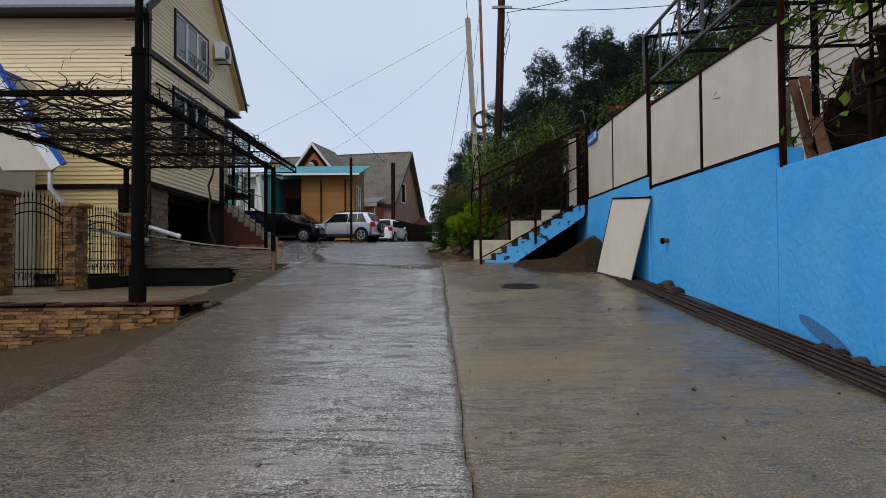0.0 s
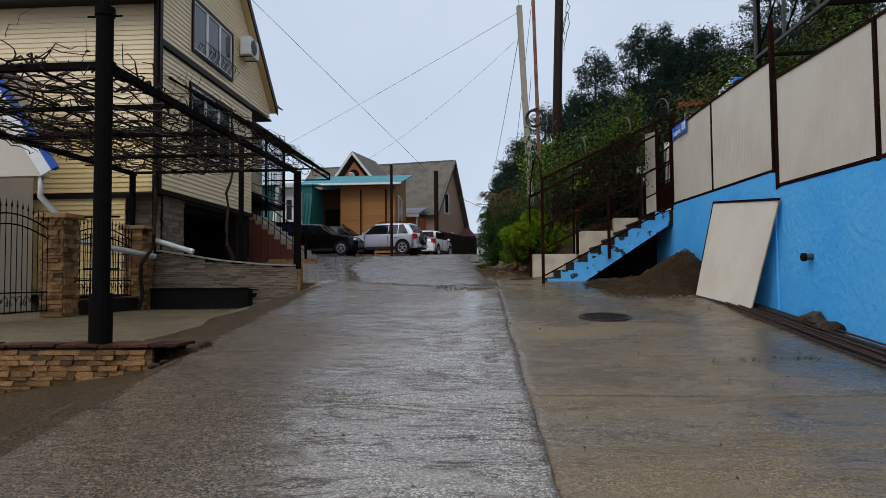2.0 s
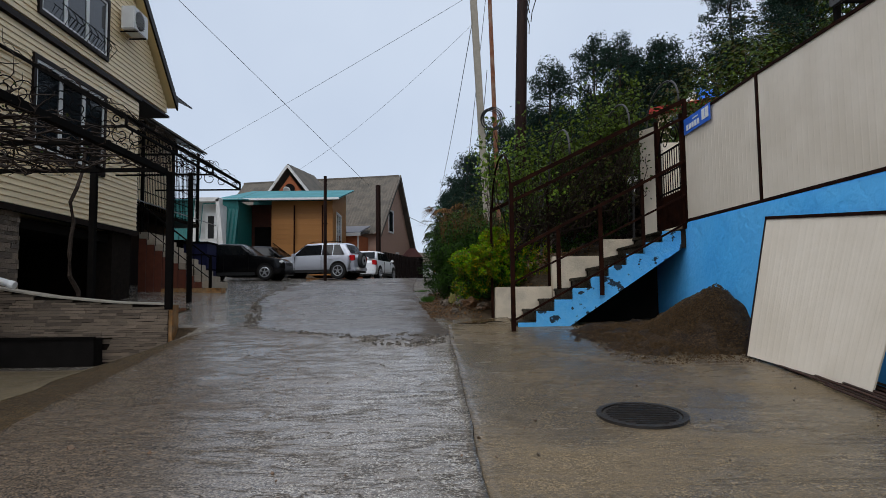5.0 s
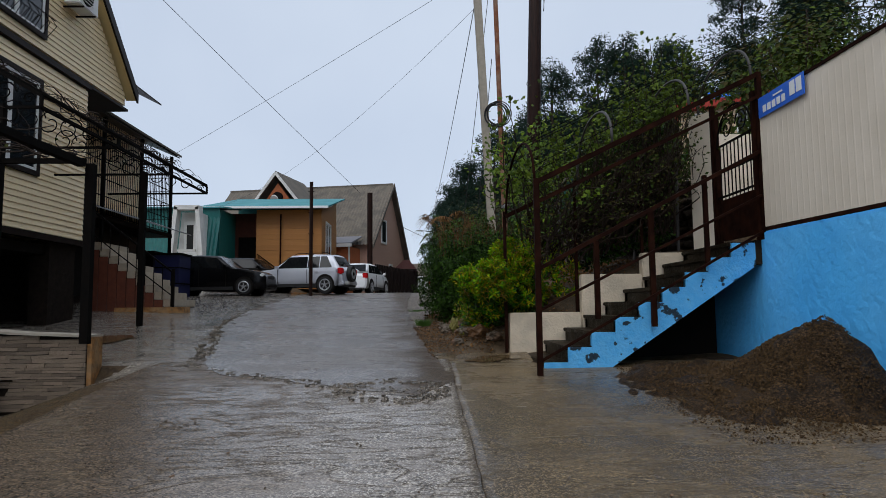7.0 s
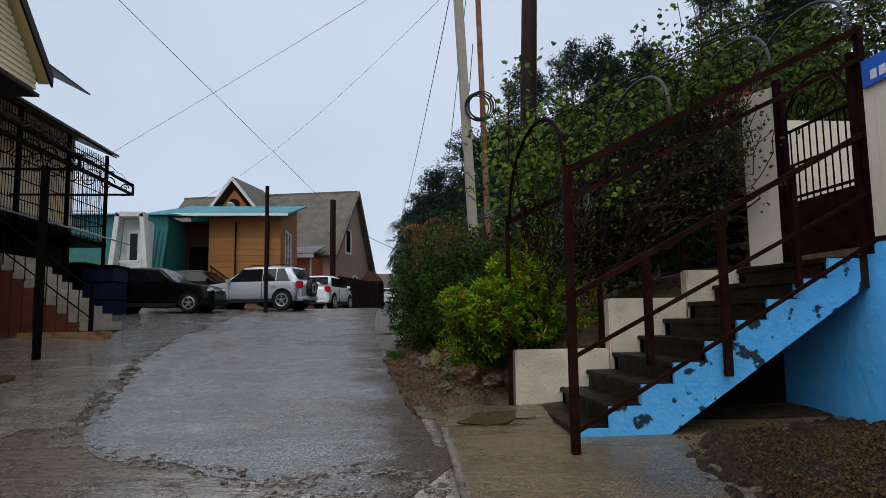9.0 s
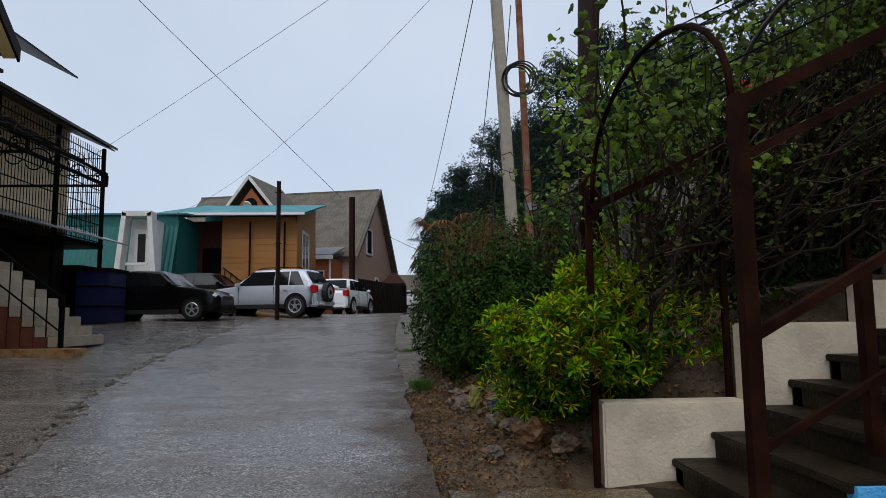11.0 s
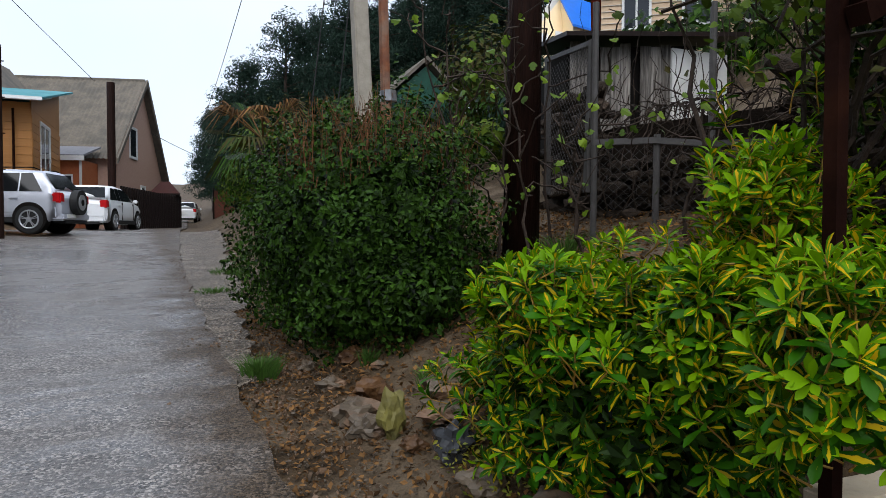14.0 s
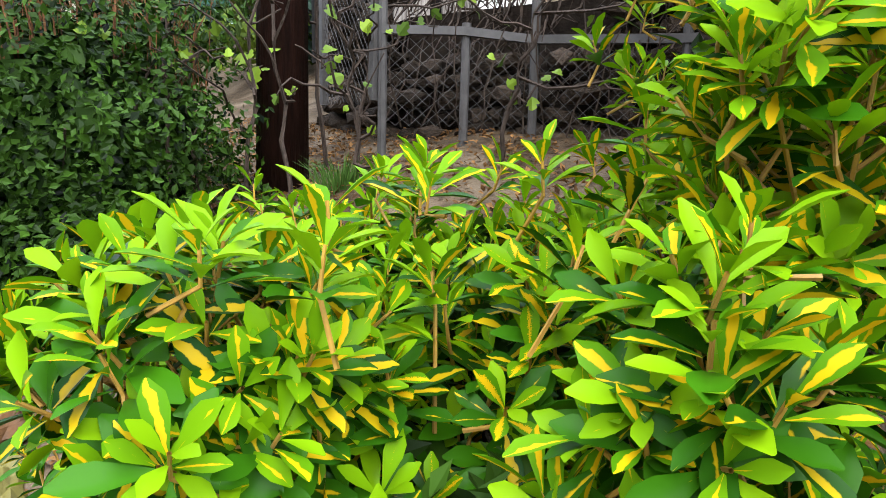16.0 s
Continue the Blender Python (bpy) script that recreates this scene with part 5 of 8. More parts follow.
# ---- iron fence and gate of the courtyard ----
def spear_fence(name, y0, y1, z0, z_end, z_mid, label, category):
    f = thing(name, (-8.3, (y0 + y1) / 2, z0), label, category)
    n = max(4, int(round((y1 - y0) / 0.13)))
    for i in range(n + 1):
        u = i / n
        y = y0 + (y1 - y0) * u
        zt = z_end + (z_mid - z_end) * math.sin(math.pi * u)
        Shape().tube([(-8.3, y, z0 + 0.05), (-8.3, y, zt)], 0.009, 4).tube([(-8.3, y, zt), (-8.3, y, zt + 0.05), (-8.3, y, zt + 0.14)], 0.02, 5, 0.001).link("bar", M_BLACK, f)
    for off in (0.12, 0.3):
        pts = [(-8.3, y0 + (y1 - y0) * k / 12, z_end - off + (z_mid - z_end) * math.sin(math.pi * k / 12)) for k in range(13)]
        Shape().tube(pts, 0.014, 5).link("top_rail", M_BLACK, f)
    for z in (z0 + 0.08, z0 + 0.42):
        Shape().beam((-8.3, y0, z), (-8.3, y1, z), 0.025).link("bottom_rail", M_BLACK, f)
    for k in range(max(2, int((y1 - y0) / 0.34))):
        cy = y0 + 0.2 + k * 0.34
        for sg in (-1, 1):
            sp = [(-8.29, cy + sg * (0.02 + 0.12 * (1 - j / 20) * (1 + math.cos(j * 0.42)) * 0.6), z0 + 0.25 + 0.13 * (1 - j / 20) * math.sin(j * 0.42)) for j in range(18)]
            Shape().tube(sp, 0.008, 4).link("scroll", M_BLACK, f)
    return f
spear_fence("iron_gate", 12.3, 14.15, 1.15, 2.85, 3.05, "black wrought-iron gate with spear tops and scrolls", "gate")
spear_fence("iron_fence", 14.85, 17.0, 1.35, 2.8, 3.0, "black wrought-iron fence section with spear tops", "fence")
lat = thing("iron_lattice", (-8.32, 15.9, 1.4), "black iron lattice behind the spear fence", "lattice")
for k in range(13):
    Shape().beam((-8.35, 14.85 + k * 0.17, 1.4), (-8.35, 14.85 + k * 0.17, 2.75), 0.012).link("bar", M_BLACK, lat)
for k in range(8):
    Shape().beam((-8.36, 14.85, 1.45 + k * 0.18), (-8.36, 17.0, 1.45 + k * 0.18), 0.012).link("bar", M_BLACK, lat)
pillars = []
for y in (11.95, 14.5, 17.3):
    p = thing("stone_pillar", (-8.3, y, 1.05), "square gate pillar faced with tan ledge stone", "pillar", "gate pillars", "structure")
    Shape().span((-8.5, y - 0.2, 1.0), (-8.1, y + 0.2, 2.94)).link("core", M_MORTAR, p)
    Shape().span((-8.62, y - 0.32, 2.94), (-7.98, y + 0.32, 3.03)).link("cap", M_STONE, p, bevel=0.015)
    pillars.append((p, y))
plinth = Shape().span((-8.45, 14.7, 1.0), (-8.15, 17.1, 1.38))
setting(plinth, "wall_plinth", M_MORTAR, "low dark plinth under the iron fence", "wall")

# ---- things along the blue wall ----
lp = thing("leaning_panel", (3.7, 13.2, 1.3), "cream ribbed sheet panel leaning against the blue wall", "panel")
def quadpt(u, v):
    a, b = Vector((3.42, 14.32, 1.43)), Vector((3.62, 12.45, 1.27))
    c, d = Vector((3.85, 14.55, 3.07)), Vector((3.93, 12.14, 2.84))
    return (a.lerp(b, u)).lerp(c.lerp(d, u), v)
us = []
for i in range(18):
    us += [(i / 18, 0), ((i + 0.2) / 18, 0), ((i + 0.3) / 18, 1), ((i + 0.5) / 18, 1), ((i + 0.6) / 18, 0)]
us.append((1, 0))
nrm = Vector((-0.96, 0.05, 0.28))
sh = Shape().grid([[quadpt(u, 0) + nrm * 0.0014 * k for u, k in us], [quadpt(u, 1) + nrm * 0.0014 * k for u, k in us]])
sh.grid([[quadpt(u, 1) - nrm * 0.015 for u, k in us], [quadpt(u, 0) - nrm * 0.015 for u, k in us]])
sh.link("sheet", M_CREAM, lp, fix=False)
Shape().beam(quadpt(0, 1), quadpt(1, 1), 0.035).link("top_rail", M_BROWN, lp)
Shape().beam(quadpt(0, 0), quadpt(0, 1), 0.02).link("side_rail", M_TRIM, lp)
rv = random.Random(8)
for i in range(15):
    xo = 3.44 + i * 0.033 + rv.uniform(-0.01, 0.01)
    y0, y1 = rv.uniform(-6, -3), rv.uniform(12.6, 14.6)
    pts = [(xo + 0.03 * math.sin(y * 0.5 + i * 1.7) + 0.012 * math.sin(y * 2.1 + i) - 0.004 * (14 - y), y, land(3.6, y) + 0.055 + (0.03 if i % 3 == 1 else 0)) for y in np.linspace(y0, y1, 14)]
    st = tagged(Shape().tube(pts, 0.012, 6).link("steel_bar", M_REBAR, fix=False), "long rusty brown steel bar lying along the wall", "steel bar", "steel bars along the wall")
for i, (y, s) in enumerate(((11.2, 0.17), (10.9, 0.12), (10.75, 0.14), (6.6, 0.09), (6.3, 0.1), (6.0, 0.09), (5.6, 0.1), (7.4, 0.07))):
    bm = bmesh.new()
    bmesh.ops.create_icosphere(bm, subdivisions=2, radius=s)
    for v in bm.verts:
        v.co *= 1 + 0.35 * noise.noise(v.co * 9 + Vector((i, 0, 0)))
        v.co.z *= 0.75
    me = bpy.data.meshes.new("broken_stone")
    bm.to_mesh(me)
    bm.free()
    me.materials.append(M_DRYSTONE)
    o = tagged(new("broken_stone", me), "rough broken stone lump at the foot of the blue wall", "stone", "stones at the blue wall")
    o.location = (3.88, y, land(3.9, y) + s * 0.55)

rq = random.Random(71)
for i in range(9):
    x, y, r_ = rq.uniform(-3.95, -3.5), rq.uniform(9.55, 10.15), rq.uniform(0.03, 0.08)
    bm = bmesh.new()
    bmesh.ops.create_icosphere(bm, subdivisions=2, radius=r_)
    for v in bm.verts:
        v.co *= 1 + 0.45 * noise.noise(v.co * 12 + Vector((i * 2.3, 5, 0)))
        v.co.z *= 0.6
    me = bpy.data.meshes.new("broken_stone")
    bm.to_mesh(me)
    bm.free()
    me.materials.append(M_DRYSTONE)
    o = tagged(new("broken_stone", me), "rough dark rubble stone at the end of the low wall", "stone", "rubble at the low wall")
    o.location = (x, y, land(x, y) + 0.03 + r_ * 0.3)

knob = thing("pipe_stub", (4.0, 11.38, 2.0), "short grey pipe stub sticking out of the blue wall", "pipe")
Shape().tube([(4.05, 11.38, 2.0), (3.88, 11.38, 1.99)], 0.045, 10).link("tube", M_OLDSTEEL, knob)
Shape().tube([(3.9, 11.38, 1.99), (3.86, 11.38, 1.99)], 0.058, 10).link("lip", M_DARK, knob)
stain_pts = [(4.012, 7.28 - 0.95 * (0.5 - 0.5 * math.cos(a)), 0.98 - 0.32 * (0.5 - 0.5 * math.cos(a)) + 0.09 * math.sin(a)) for a in np.linspace(0, 2 * math.pi, 20)[:-1]]
setting(Shape().prism(stain_pts, (0.01, 0, 0)), "wall_patch", mat("grey_cement_patch", (0.08, 0.27, 0.52), (0.07, 0.17, 0.31), 25, 0.8, bump=0.6), "dark grey cement patch on the blue wall", "patch")

# heap of gravelly sand by the stairs
rows_ = []
for j in range(41):
    row = []
    for i in range(37):
        x, y = 1.7 + 2.3 * i / 36, 13.9 + 3.6 * j / 40
        d1 = math.hypot((x - 3.65) / 1.0, (y - 15.55) / 1.05)
        d2 = math.hypot((x - 3.3) / 1.7, (y - 15.9) / 1.6) + 0.2 * noise.noise(Vector((x * 2.3, y * 2.3, 6)))
        hgt = 0.62 * max(0, 1 - d1) ** 1.2 + 0.22 * max(0, 1 - d2) - 0.015
        hgt += (0.10 * noise.noise(Vector((x * 4, y * 4, 0))) + 0.06 * noise.noise(Vector((x * 14, y * 14, 3)))) * (1 if hgt > 0 else 0)
        row.append((x, y, land(x, y) + 0.026 + hgt))
    rows_.append(row)
heap = thing("sand_heap", (3.4, 15.6, 1.5), "heap of damp brown gravelly sand beside the stairs", "heap")
Shape().grid(rows_).link("mound", M_SAND, heap, fix=False, smooth=True)
grit = Shape()
rg = random.Random(12)
for i in range(15000):
    x, y = rg.gauss(3.1, 0.62), rg.gauss(15.6, 0.8)
    if not (1.9 < x < 3.82 and 14.0 < y < 17.3):
        continue
    d1 = math.hypot((x - 3.65) / 1.0, (y - 15.55) / 1.05)
    d2 = math.hypot((x - 3.3) / 1.7, (y - 15.9) / 1.6)
    z = land(x, y) + 0.03 + 0.62 * max(0, 1 - d1) ** 1.2 + 0.22 * max(0, 1 - d2)
    s = rg.uniform(0.005, 0.013) * (1.9 if rg.random() < 0.12 else 1)
    grit.box((x, y, z + s * 0.2), (s, s * rg.uniform(0.6, 1.2), s * 0.7), Euler((rg.random() * 3, rg.random() * 3, rg.random() * 3)).to_matrix())
go = grit.link("pebble_layer", mat("damp_gravel_grain", (0.11, 0.064, 0.026), (0.008, 0.005, 0.003), 40, 0.6, spec=0.12), heap, fix=False)
go["kind"] = "stuff"

# broken edges: lumps of asphalt round the road's seam and along the yard
lumps = Shape()
rg = random.Random(14)
def chunk(x, y, s, lift=0.03):
    lumps.prism([(x + s * rg.uniform(0.6, 1) * math.cos(a), y + s * rg.uniform(0.6, 1) * math.sin(a), land(x, y) + lift - 0.04) for a in np.linspace(0, 6.28, 7)[:-1]], (rg.uniform(-.01, .01), 0, 0.045 + rg.uniform(0, 0.02)))
for i in range(240):
    y = 17.2 + 15 * rg.random() ** 1.6
    chunk(ash_l(y) + rg.gauss(0.0, 0.09), y, rg.uniform(0.02, 0.09), 0.02)
for i in range(150):
    x = rg.uniform(-3.3, -0.1)
    chunk(x, 16.2 + lerp(x, (-3.4, -2.6, -1.3, -0.4, 0.0), (1.3, 0.7, 0.0, -0.4, 0.3)) + rg.gauss(0.05, 0.07), rg.uniform(0.015, 0.05), 0.025)
for i in range(170):
    a, d = rg.uniform(0, 6.28), rg.gauss(0.43, 0.07)
    chunk(-0.62 + d * 1.15 * math.cos(a), 15.95 + d * math.sin(a), rg.uniform(0.015, 0.05), 0.03)
tagged(lumps.link("broken_asphalt", M_YARD, fix=False), "broken lumps of wet asphalt along the seams of the road", "rubble", "", "stuff")

# manholes
def manhole(x, y, r):
    m = thing("manhole", (x, y, land(x, y) + 0.03), "round cast-iron manhole cover with a ribbed lid, wet", "manhole", "manholes in the road")
    z = land(x, y) + 0.03
    sl = 0.0957
    def ring(r0, r1, h):
        s, k = Shape(), 36
        rows = []
        for rr, zz in ((r0, -0.03), (r0, h), (r1, h), (r1, -0.03)):
            rows.append([(x + rr * math.cos(a), y + rr * math.sin(a), z + zz + sl * rr * math.sin(a)) for a in np.linspace(0, 2 * math.pi, k + 1)])
        return s.grid(rows)
    ring(r, r * 0.88, 0.02).link("frame", M_IRON, m, fix=False)
    disc = [(x + r * 0.85 * math.cos(a), y + r * 0.85 * math.sin(a), z + 0.0 + sl * r * 0.85 * math.sin(a)) for a in np.linspace(0, 2 * math.pi, 33)[:-1]]
    lid = Shape().prism(disc, (0, 0, 0.012)).link("lid", M_IRON, m)
    for k in range(-5, 6):
        w = math.sqrt(max(0, (r * 0.78) ** 2 - (k * r * 0.14) ** 2))
        Shape().beam((x - w, y + k * r * 0.14, z + 0.016 + sl * k * r * 0.14), (x + w, y + k * r * 0.14, z + 0.016 + sl * k * r * 0.14), 0.016, 0.012).link("rib", M_IRON, lid)
    return m
manhole(1.43, 12.0, 0.36)
sunk = manhole(-0.62, 15.95, 0.34)
sunk.location.z -= 0.022
gr_ = Shape()
rg = random.Random(4)
for cx, cy, n in ((2.9, 9.35, 60), (2.35, 9.3, 14), (2.05, 9.25, 10)):
    for i in range(n):
        x, y = cx + rg.gauss(0, 0.1), cy + rg.gauss(0, 0.03)
        z = land(x, y) + 0.02
        a, h = rg.uniform(0, 6.28), rg.uniform(0.02, 0.05)
        gr_.add([(x - 0.004, y, z), (x + 0.004, y, z), (x + h * math.cos(a), y + h * math.sin(a), z + h)], [(0, 1, 2)])
tagged(gr_.link("joint_weeds", M_GRASS, fix=False), "small green weeds in the slab joint", "weeds", "", "stuff")

# loose chips on the paving
chips = Shape()
for i in range(240):
    x, y = rg.uniform(-3.2, 3.3), rg.uniform(2.0, 16)
    s = rg.uniform(0.006, 0.02) * (2.0 if rg.random() < 0.05 else 1)
    chips.box((x, y, land(x, y) + 0.035), (s, s * rg.uniform(0.5, 1.3), s * 0.6), Euler((rg.random(), rg.random(), rg.random() * 6)).to_matrix())
tagged(chips.link("stone_chips", M_ROCK, fix=False), "small dark stone chips scattered on wet concrete", "chips", "", "stuff")

# street sign with plain bars in place of its writing
sign = thing("street_sign", (3.85, 16.5, 4.8), "small blue enamel sign with white lettering bars", "sign")
def sg(y0, y1, z0, z1, m_, nm):
    return Shape().prism([(3.845, y0, z0), (3.845, y1, z0), (3.845, y1, z1), (3.845, y0, z1)], (-0.006 if nm == "bar" else 0.012, 0, 0)).link(nm, m_, sign)
sg(16.0, 16.97, 4.70, 4.95, mat("blue_enamel", (0.03, 0.14, 0.62), (0.025, 0.12, 0.55), 4, 0.3), "plate")
for k in range(5):
    sg(16.86 - k * 0.105 - 0.07, 16.86 - k * 0.105, 4.745, 4.83, M_WHITE, "bar")
sg(16.42, 16.62, 4.87, 4.89, M_WHITE, "bar")
sg(16.17, 16.27, 4.76, 4.92, M_WHITE, "bar")
sg(16.04, 16.14, 4.76, 4.92, M_WHITE, "bar")

# ---- patio frame above the blue wall ----
pf = thing("patio_trellis", (4.6, 9, 3), "grey and dark steel patio trellis with railings above the blue wall", "frame")
for z in (5.45, 6.5):
    Shape().beam((4.4, 13.9, z), (4.35, -2, z - 0.1), 0.05).link("rail", M_OLDSTEEL, pf)
for k in range(14):
    y = 13.9 - k * 1.05
    Shape().beam((4.4, y, 5.45), (4.4, y, 6.5), 0.045).link("upright", M_OLDSTEEL, pf)
    if k % 2 == 0:
        Shape().beam((4.4, y, 6.5), (8.0, y, 6.9), 0.06).link("rafter", M_BLACK, pf)
        Shape().beam((4.4, y, 5.5), (8.0, y, 5.6), 0.05).link("joist", M_BLACK, pf)
    Shape().beam((4.42, y, 5.5), (4.42, y - 1.05, 6.45), 0.02).link("brace", M_BLACK, pf)
for x in (5.2, 6.0, 6.8, 7.6):
    Shape().beam((x, 13.9, 6.55 + (x - 4.4) * 0.11), (x, -2, 6.55 + (x - 4.4) * 0.11), 0.035).link("purlin", M_BLACK, pf)
for y in (13.9, 7.6, 3.0):
    Shape().beam((4.45, y, 2.6), (4.45, y, 6.5), 0.06).link("post", M_BLACK, pf)
for i, (yb, yt, zt) in enumerate(((7.14, 8.15, 3.95), (7.5, 8.5, 4.0), (7.3, 8.3, 3.9))):
    pl = Shape().beam((4.28 + i * 0.07, yb, 2.74), (4.62 + i * 0.05, yt, zt), 0.11, 0.035).link("timber_board", mat("orange_brown_board%d" % i, (0.15, 0.058, 0.022), (0.08, 0.032, 0.014), 7, 0.6, bump=0.4, stretch=(1, 1, 1)))
    tagged(pl, "orange-brown timber board leaning on the patio frame", "board", "leaning boards")
M_SCRAP = mat("dark_rusty_sheet", (0.030, 0.014, 0.009), (0.008, 0.006, 0.005), 7, 0.8, bump=0.5, bump_scale=18, c3=(0.06, 0.024, 0.012), scale3=4, amount3=0.6, spec=0.05)
tank = thing("rusty_drum", (5.2, 8.2, 2.7), "dark rusty metal drum among the patio clutter", "drum")
Shape().tube([(5.3, 8.2, 2.7), (5.3, 8.2, 3.65)], 0.36, 18).link("body", M_SCRAP, tank)
for z in (2.72, 3.2, 3.63):
    Shape().tube([(5.3, 8.2, z - 0.02), (5.3, 8.2, z + 0.02)], 0.375, 18).link("hoop", M_SCRAP, tank)
scrap = thing("scrap_pile", (5.0, 7.0, 2.7), "dark pile of rusty sheets, frames and old boards behind the wall", "scrap pile")
rq = random.Random(19)
for i in range(13):
    cx, cy, cz = 4.75 + rq.uniform(0, 1.1), rq.uniform(5.0, 7.9), rq.uniform(2.75, 4.0)
    m_ = Euler((rq.uniform(-0.5, 0.5), rq.uniform(-0.5, 0.5), rq.uniform(-0.7, 0.7))).to_matrix()
    Shape().box((cx, cy, cz), (rq.uniform(0.02, 0.12), rq.uniform(0.4, 1.1), rq.uniform(0.35, 0.9)), m_).link("sheet", M_SCRAP, scrap, bevel=0.008)
for i in range(16):
    p_ = Vector((4.7 + rq.uniform(0, 0.9), rq.uniform(4.0, 8.0), 2.7))
    Shape().beam(p_, p_ + Vector((rq.uniform(-0.2, 0.5), rq.uniform(-0.9, 0.9), rq.uniform(1.0, 2.1))), 0.035, 0.05).link("bar", M_SCRAP, scrap)
for k in range(5):
    Shape().beam((4.6, 2.0, 3.3 + 0.32 * k), (4.6, 7.0, 3.3 + 0.32 * k), 0.03).link("lattice_rail", M_BLACK, scrap)
for k in range(9):
    Shape().beam((4.62, 2.2 + 0.58 * k, 2.7), (4.62, 2.2 + 0.58 * k, 5.5), 0.03).link("lattice_bar", M_BLACK, scrap)
tb = thing("patio_table", (5.0, 5.9, 2.7), "dark slatted patio table behind the wall", "table")
Shape().span((4.5, 5.2, 3.45), (5.6, 6.8, 3.5)).link("tabletop", M_TRIM, tb)
for x in (4.55, 5.55):
    for y in (5.25, 6.75):
        Shape().span((x - 0.03, y - 0.03, 2.6), (x + 0.03, y + 0.03, 3.45)).link("leg", M_TRIM, tb)
wh = thing("white_sided_house", (10, 10, 3), "house with cream horizontal siding and blue trim above the patio", "house")
Shape().span((9.0, 4.0, 2.6), (14, 16.5, 9.2)).link("wall", M_CREAM, wh)
for k in range(26):
    Shape().prism([(9.0, 4.0, 3.2 + k * 0.23), (9.0, 16.5, 3.2 + k * 0.23), (8.97, 16.5, 3.2 + k * 0.23), (8.97, 4.0, 3.2 + k * 0.23)], (0, 0, 0.19)).link("siding_board", M_CREAM, wh)
Shape().span((8.93, 6.0, 4.6), (8.97, 14.0, 4.85)).link("trim", M_BLUEROOF, wh)
Shape().prism([(8.4, 3.5, 9.1), (8.4, 17, 9.1), (11.5, 17, 11), (11.5, 3.5, 11)], (0, 0, 0.1)).link("roof", M_ROOFTILE, wh)
window(wh, 8.9, 10.2, 11.6, 5.6, 7.0, 2)
pv = Shape()
rv = random.Random(41)
pts_l = []
for i in range(330):
    x, y = rv.uniform(4.35, 7.5) if i < 170 else rv.uniform(4.35, 5.0), rv.uniform(0, 13.5) if i < 170 else rv.uniform(1.5, 8.2)
    z = rv.uniform(3.4, 5.6) if i >= 170 else rv.uniform(5.3, 6.8) if i % 2 else 6.6
    q = (x + rv.uniform(-1, 1), y + rv.uniform(-1.8, 1.8), z + rv.uniform(-0.9, 0.3))
    path_ = wander((x, y, z), q, 8, 0.06, 2000 + i)
    pv.tube(path_, rv.uniform(0.008, 0.018), 4, 0.005)
    if y < 8.5:
        pts_l += [(p.x + rv.gauss(0, .1), p.y + rv.gauss(0, .1), p.z + rv.gauss(0, .08)) for p in path_[::2] if rv.random() < 0.55]
pvo = thing("patio_vine", (4.6, 5, 2.7), "grape vine with a few fresh leaves on the patio frame", "vine")
pv.link("cane_growth", M_VINE, pvo, fix=False)
leaf_cloud(pts_l, [(-1, 0, 0.3)] * len(pts_l), 0.13, 0.85, 0.6, 9, 0.5).link("leaves", M_FRESH, pvo, fix=False)
# ---- poles and wires ----
wp = thing("wooden_pole", (1.95, 22.5, 3.0), "tall tarred wooden utility pole", "utility pole")
Shape().tube([(1.92, 22.5, 2.6), (1.98, 22.5, 6), (2.2, 22.5, 12.5)], 0.17, 14, 0.12).link("shaft", M_POLEWOOD, wp, smooth=True)
for z, a in ((10.4, 0.22), (10.15, 0.25), (9.9, 0.2)):
    Shape().tube(wander((2.12 + a, 22.45, z), (2.25, 22.3, z - 1.3), 7, 0.06, int(z * 10)), 0.012, 5).link("loose_cable", M_CABLE, wp)
Shape().beam((1.8, 22.4, 10.6), (2.5, 22.4, 10.6), 0.08).link("bracket", M_GREYMETAL, wp)
cp = thing("concrete_pole", (1.5, 26, 3.3), "slightly leaning grey concrete utility pole", "utility pole")
Shape().beam((1.5, 26, 3.0), (1.10, 26, 11.6), 0.24, 0.2).link("shaft", M_CONCPOLE, cp, bevel=0.02)
rp = thing("rusty_pipe_mast", (1.85, 26.2, 3.3), "thin rusty steel pipe mast beside the concrete pole", "mast")
Shape().tube([(1.83, 26.2, 3.0), (1.6, 26.2, 13)], 0.075, 9, 0.06).link("pipe", M_RUST, rp)
Shape().tube([(1.83, 26.2, 4.95), (1.82, 26.2, 5.1)], 0.12, 9).link("clamp", M_GREYMETAL, rp)
coil = thing("cable_coil", (1.55, 25.9, 7.45), "coil of spare black cable hung on the mast", "cable")
for k in range(6):
    rr = 0.26 + 0.03 * (k % 3)
    ph = 0.25 * k
    Shape().tube([(1.55 + rr * math.cos(a) + 0.02 * k, 25.86 - 0.02 * k, 7.42 + rr * 1.05 * math.sin(a) + 0.02 * math.sin(ph)) for a in np.linspace(0, 2 * math.pi, 25)], 0.014, 5).link("loop", M_CABLE, coil)
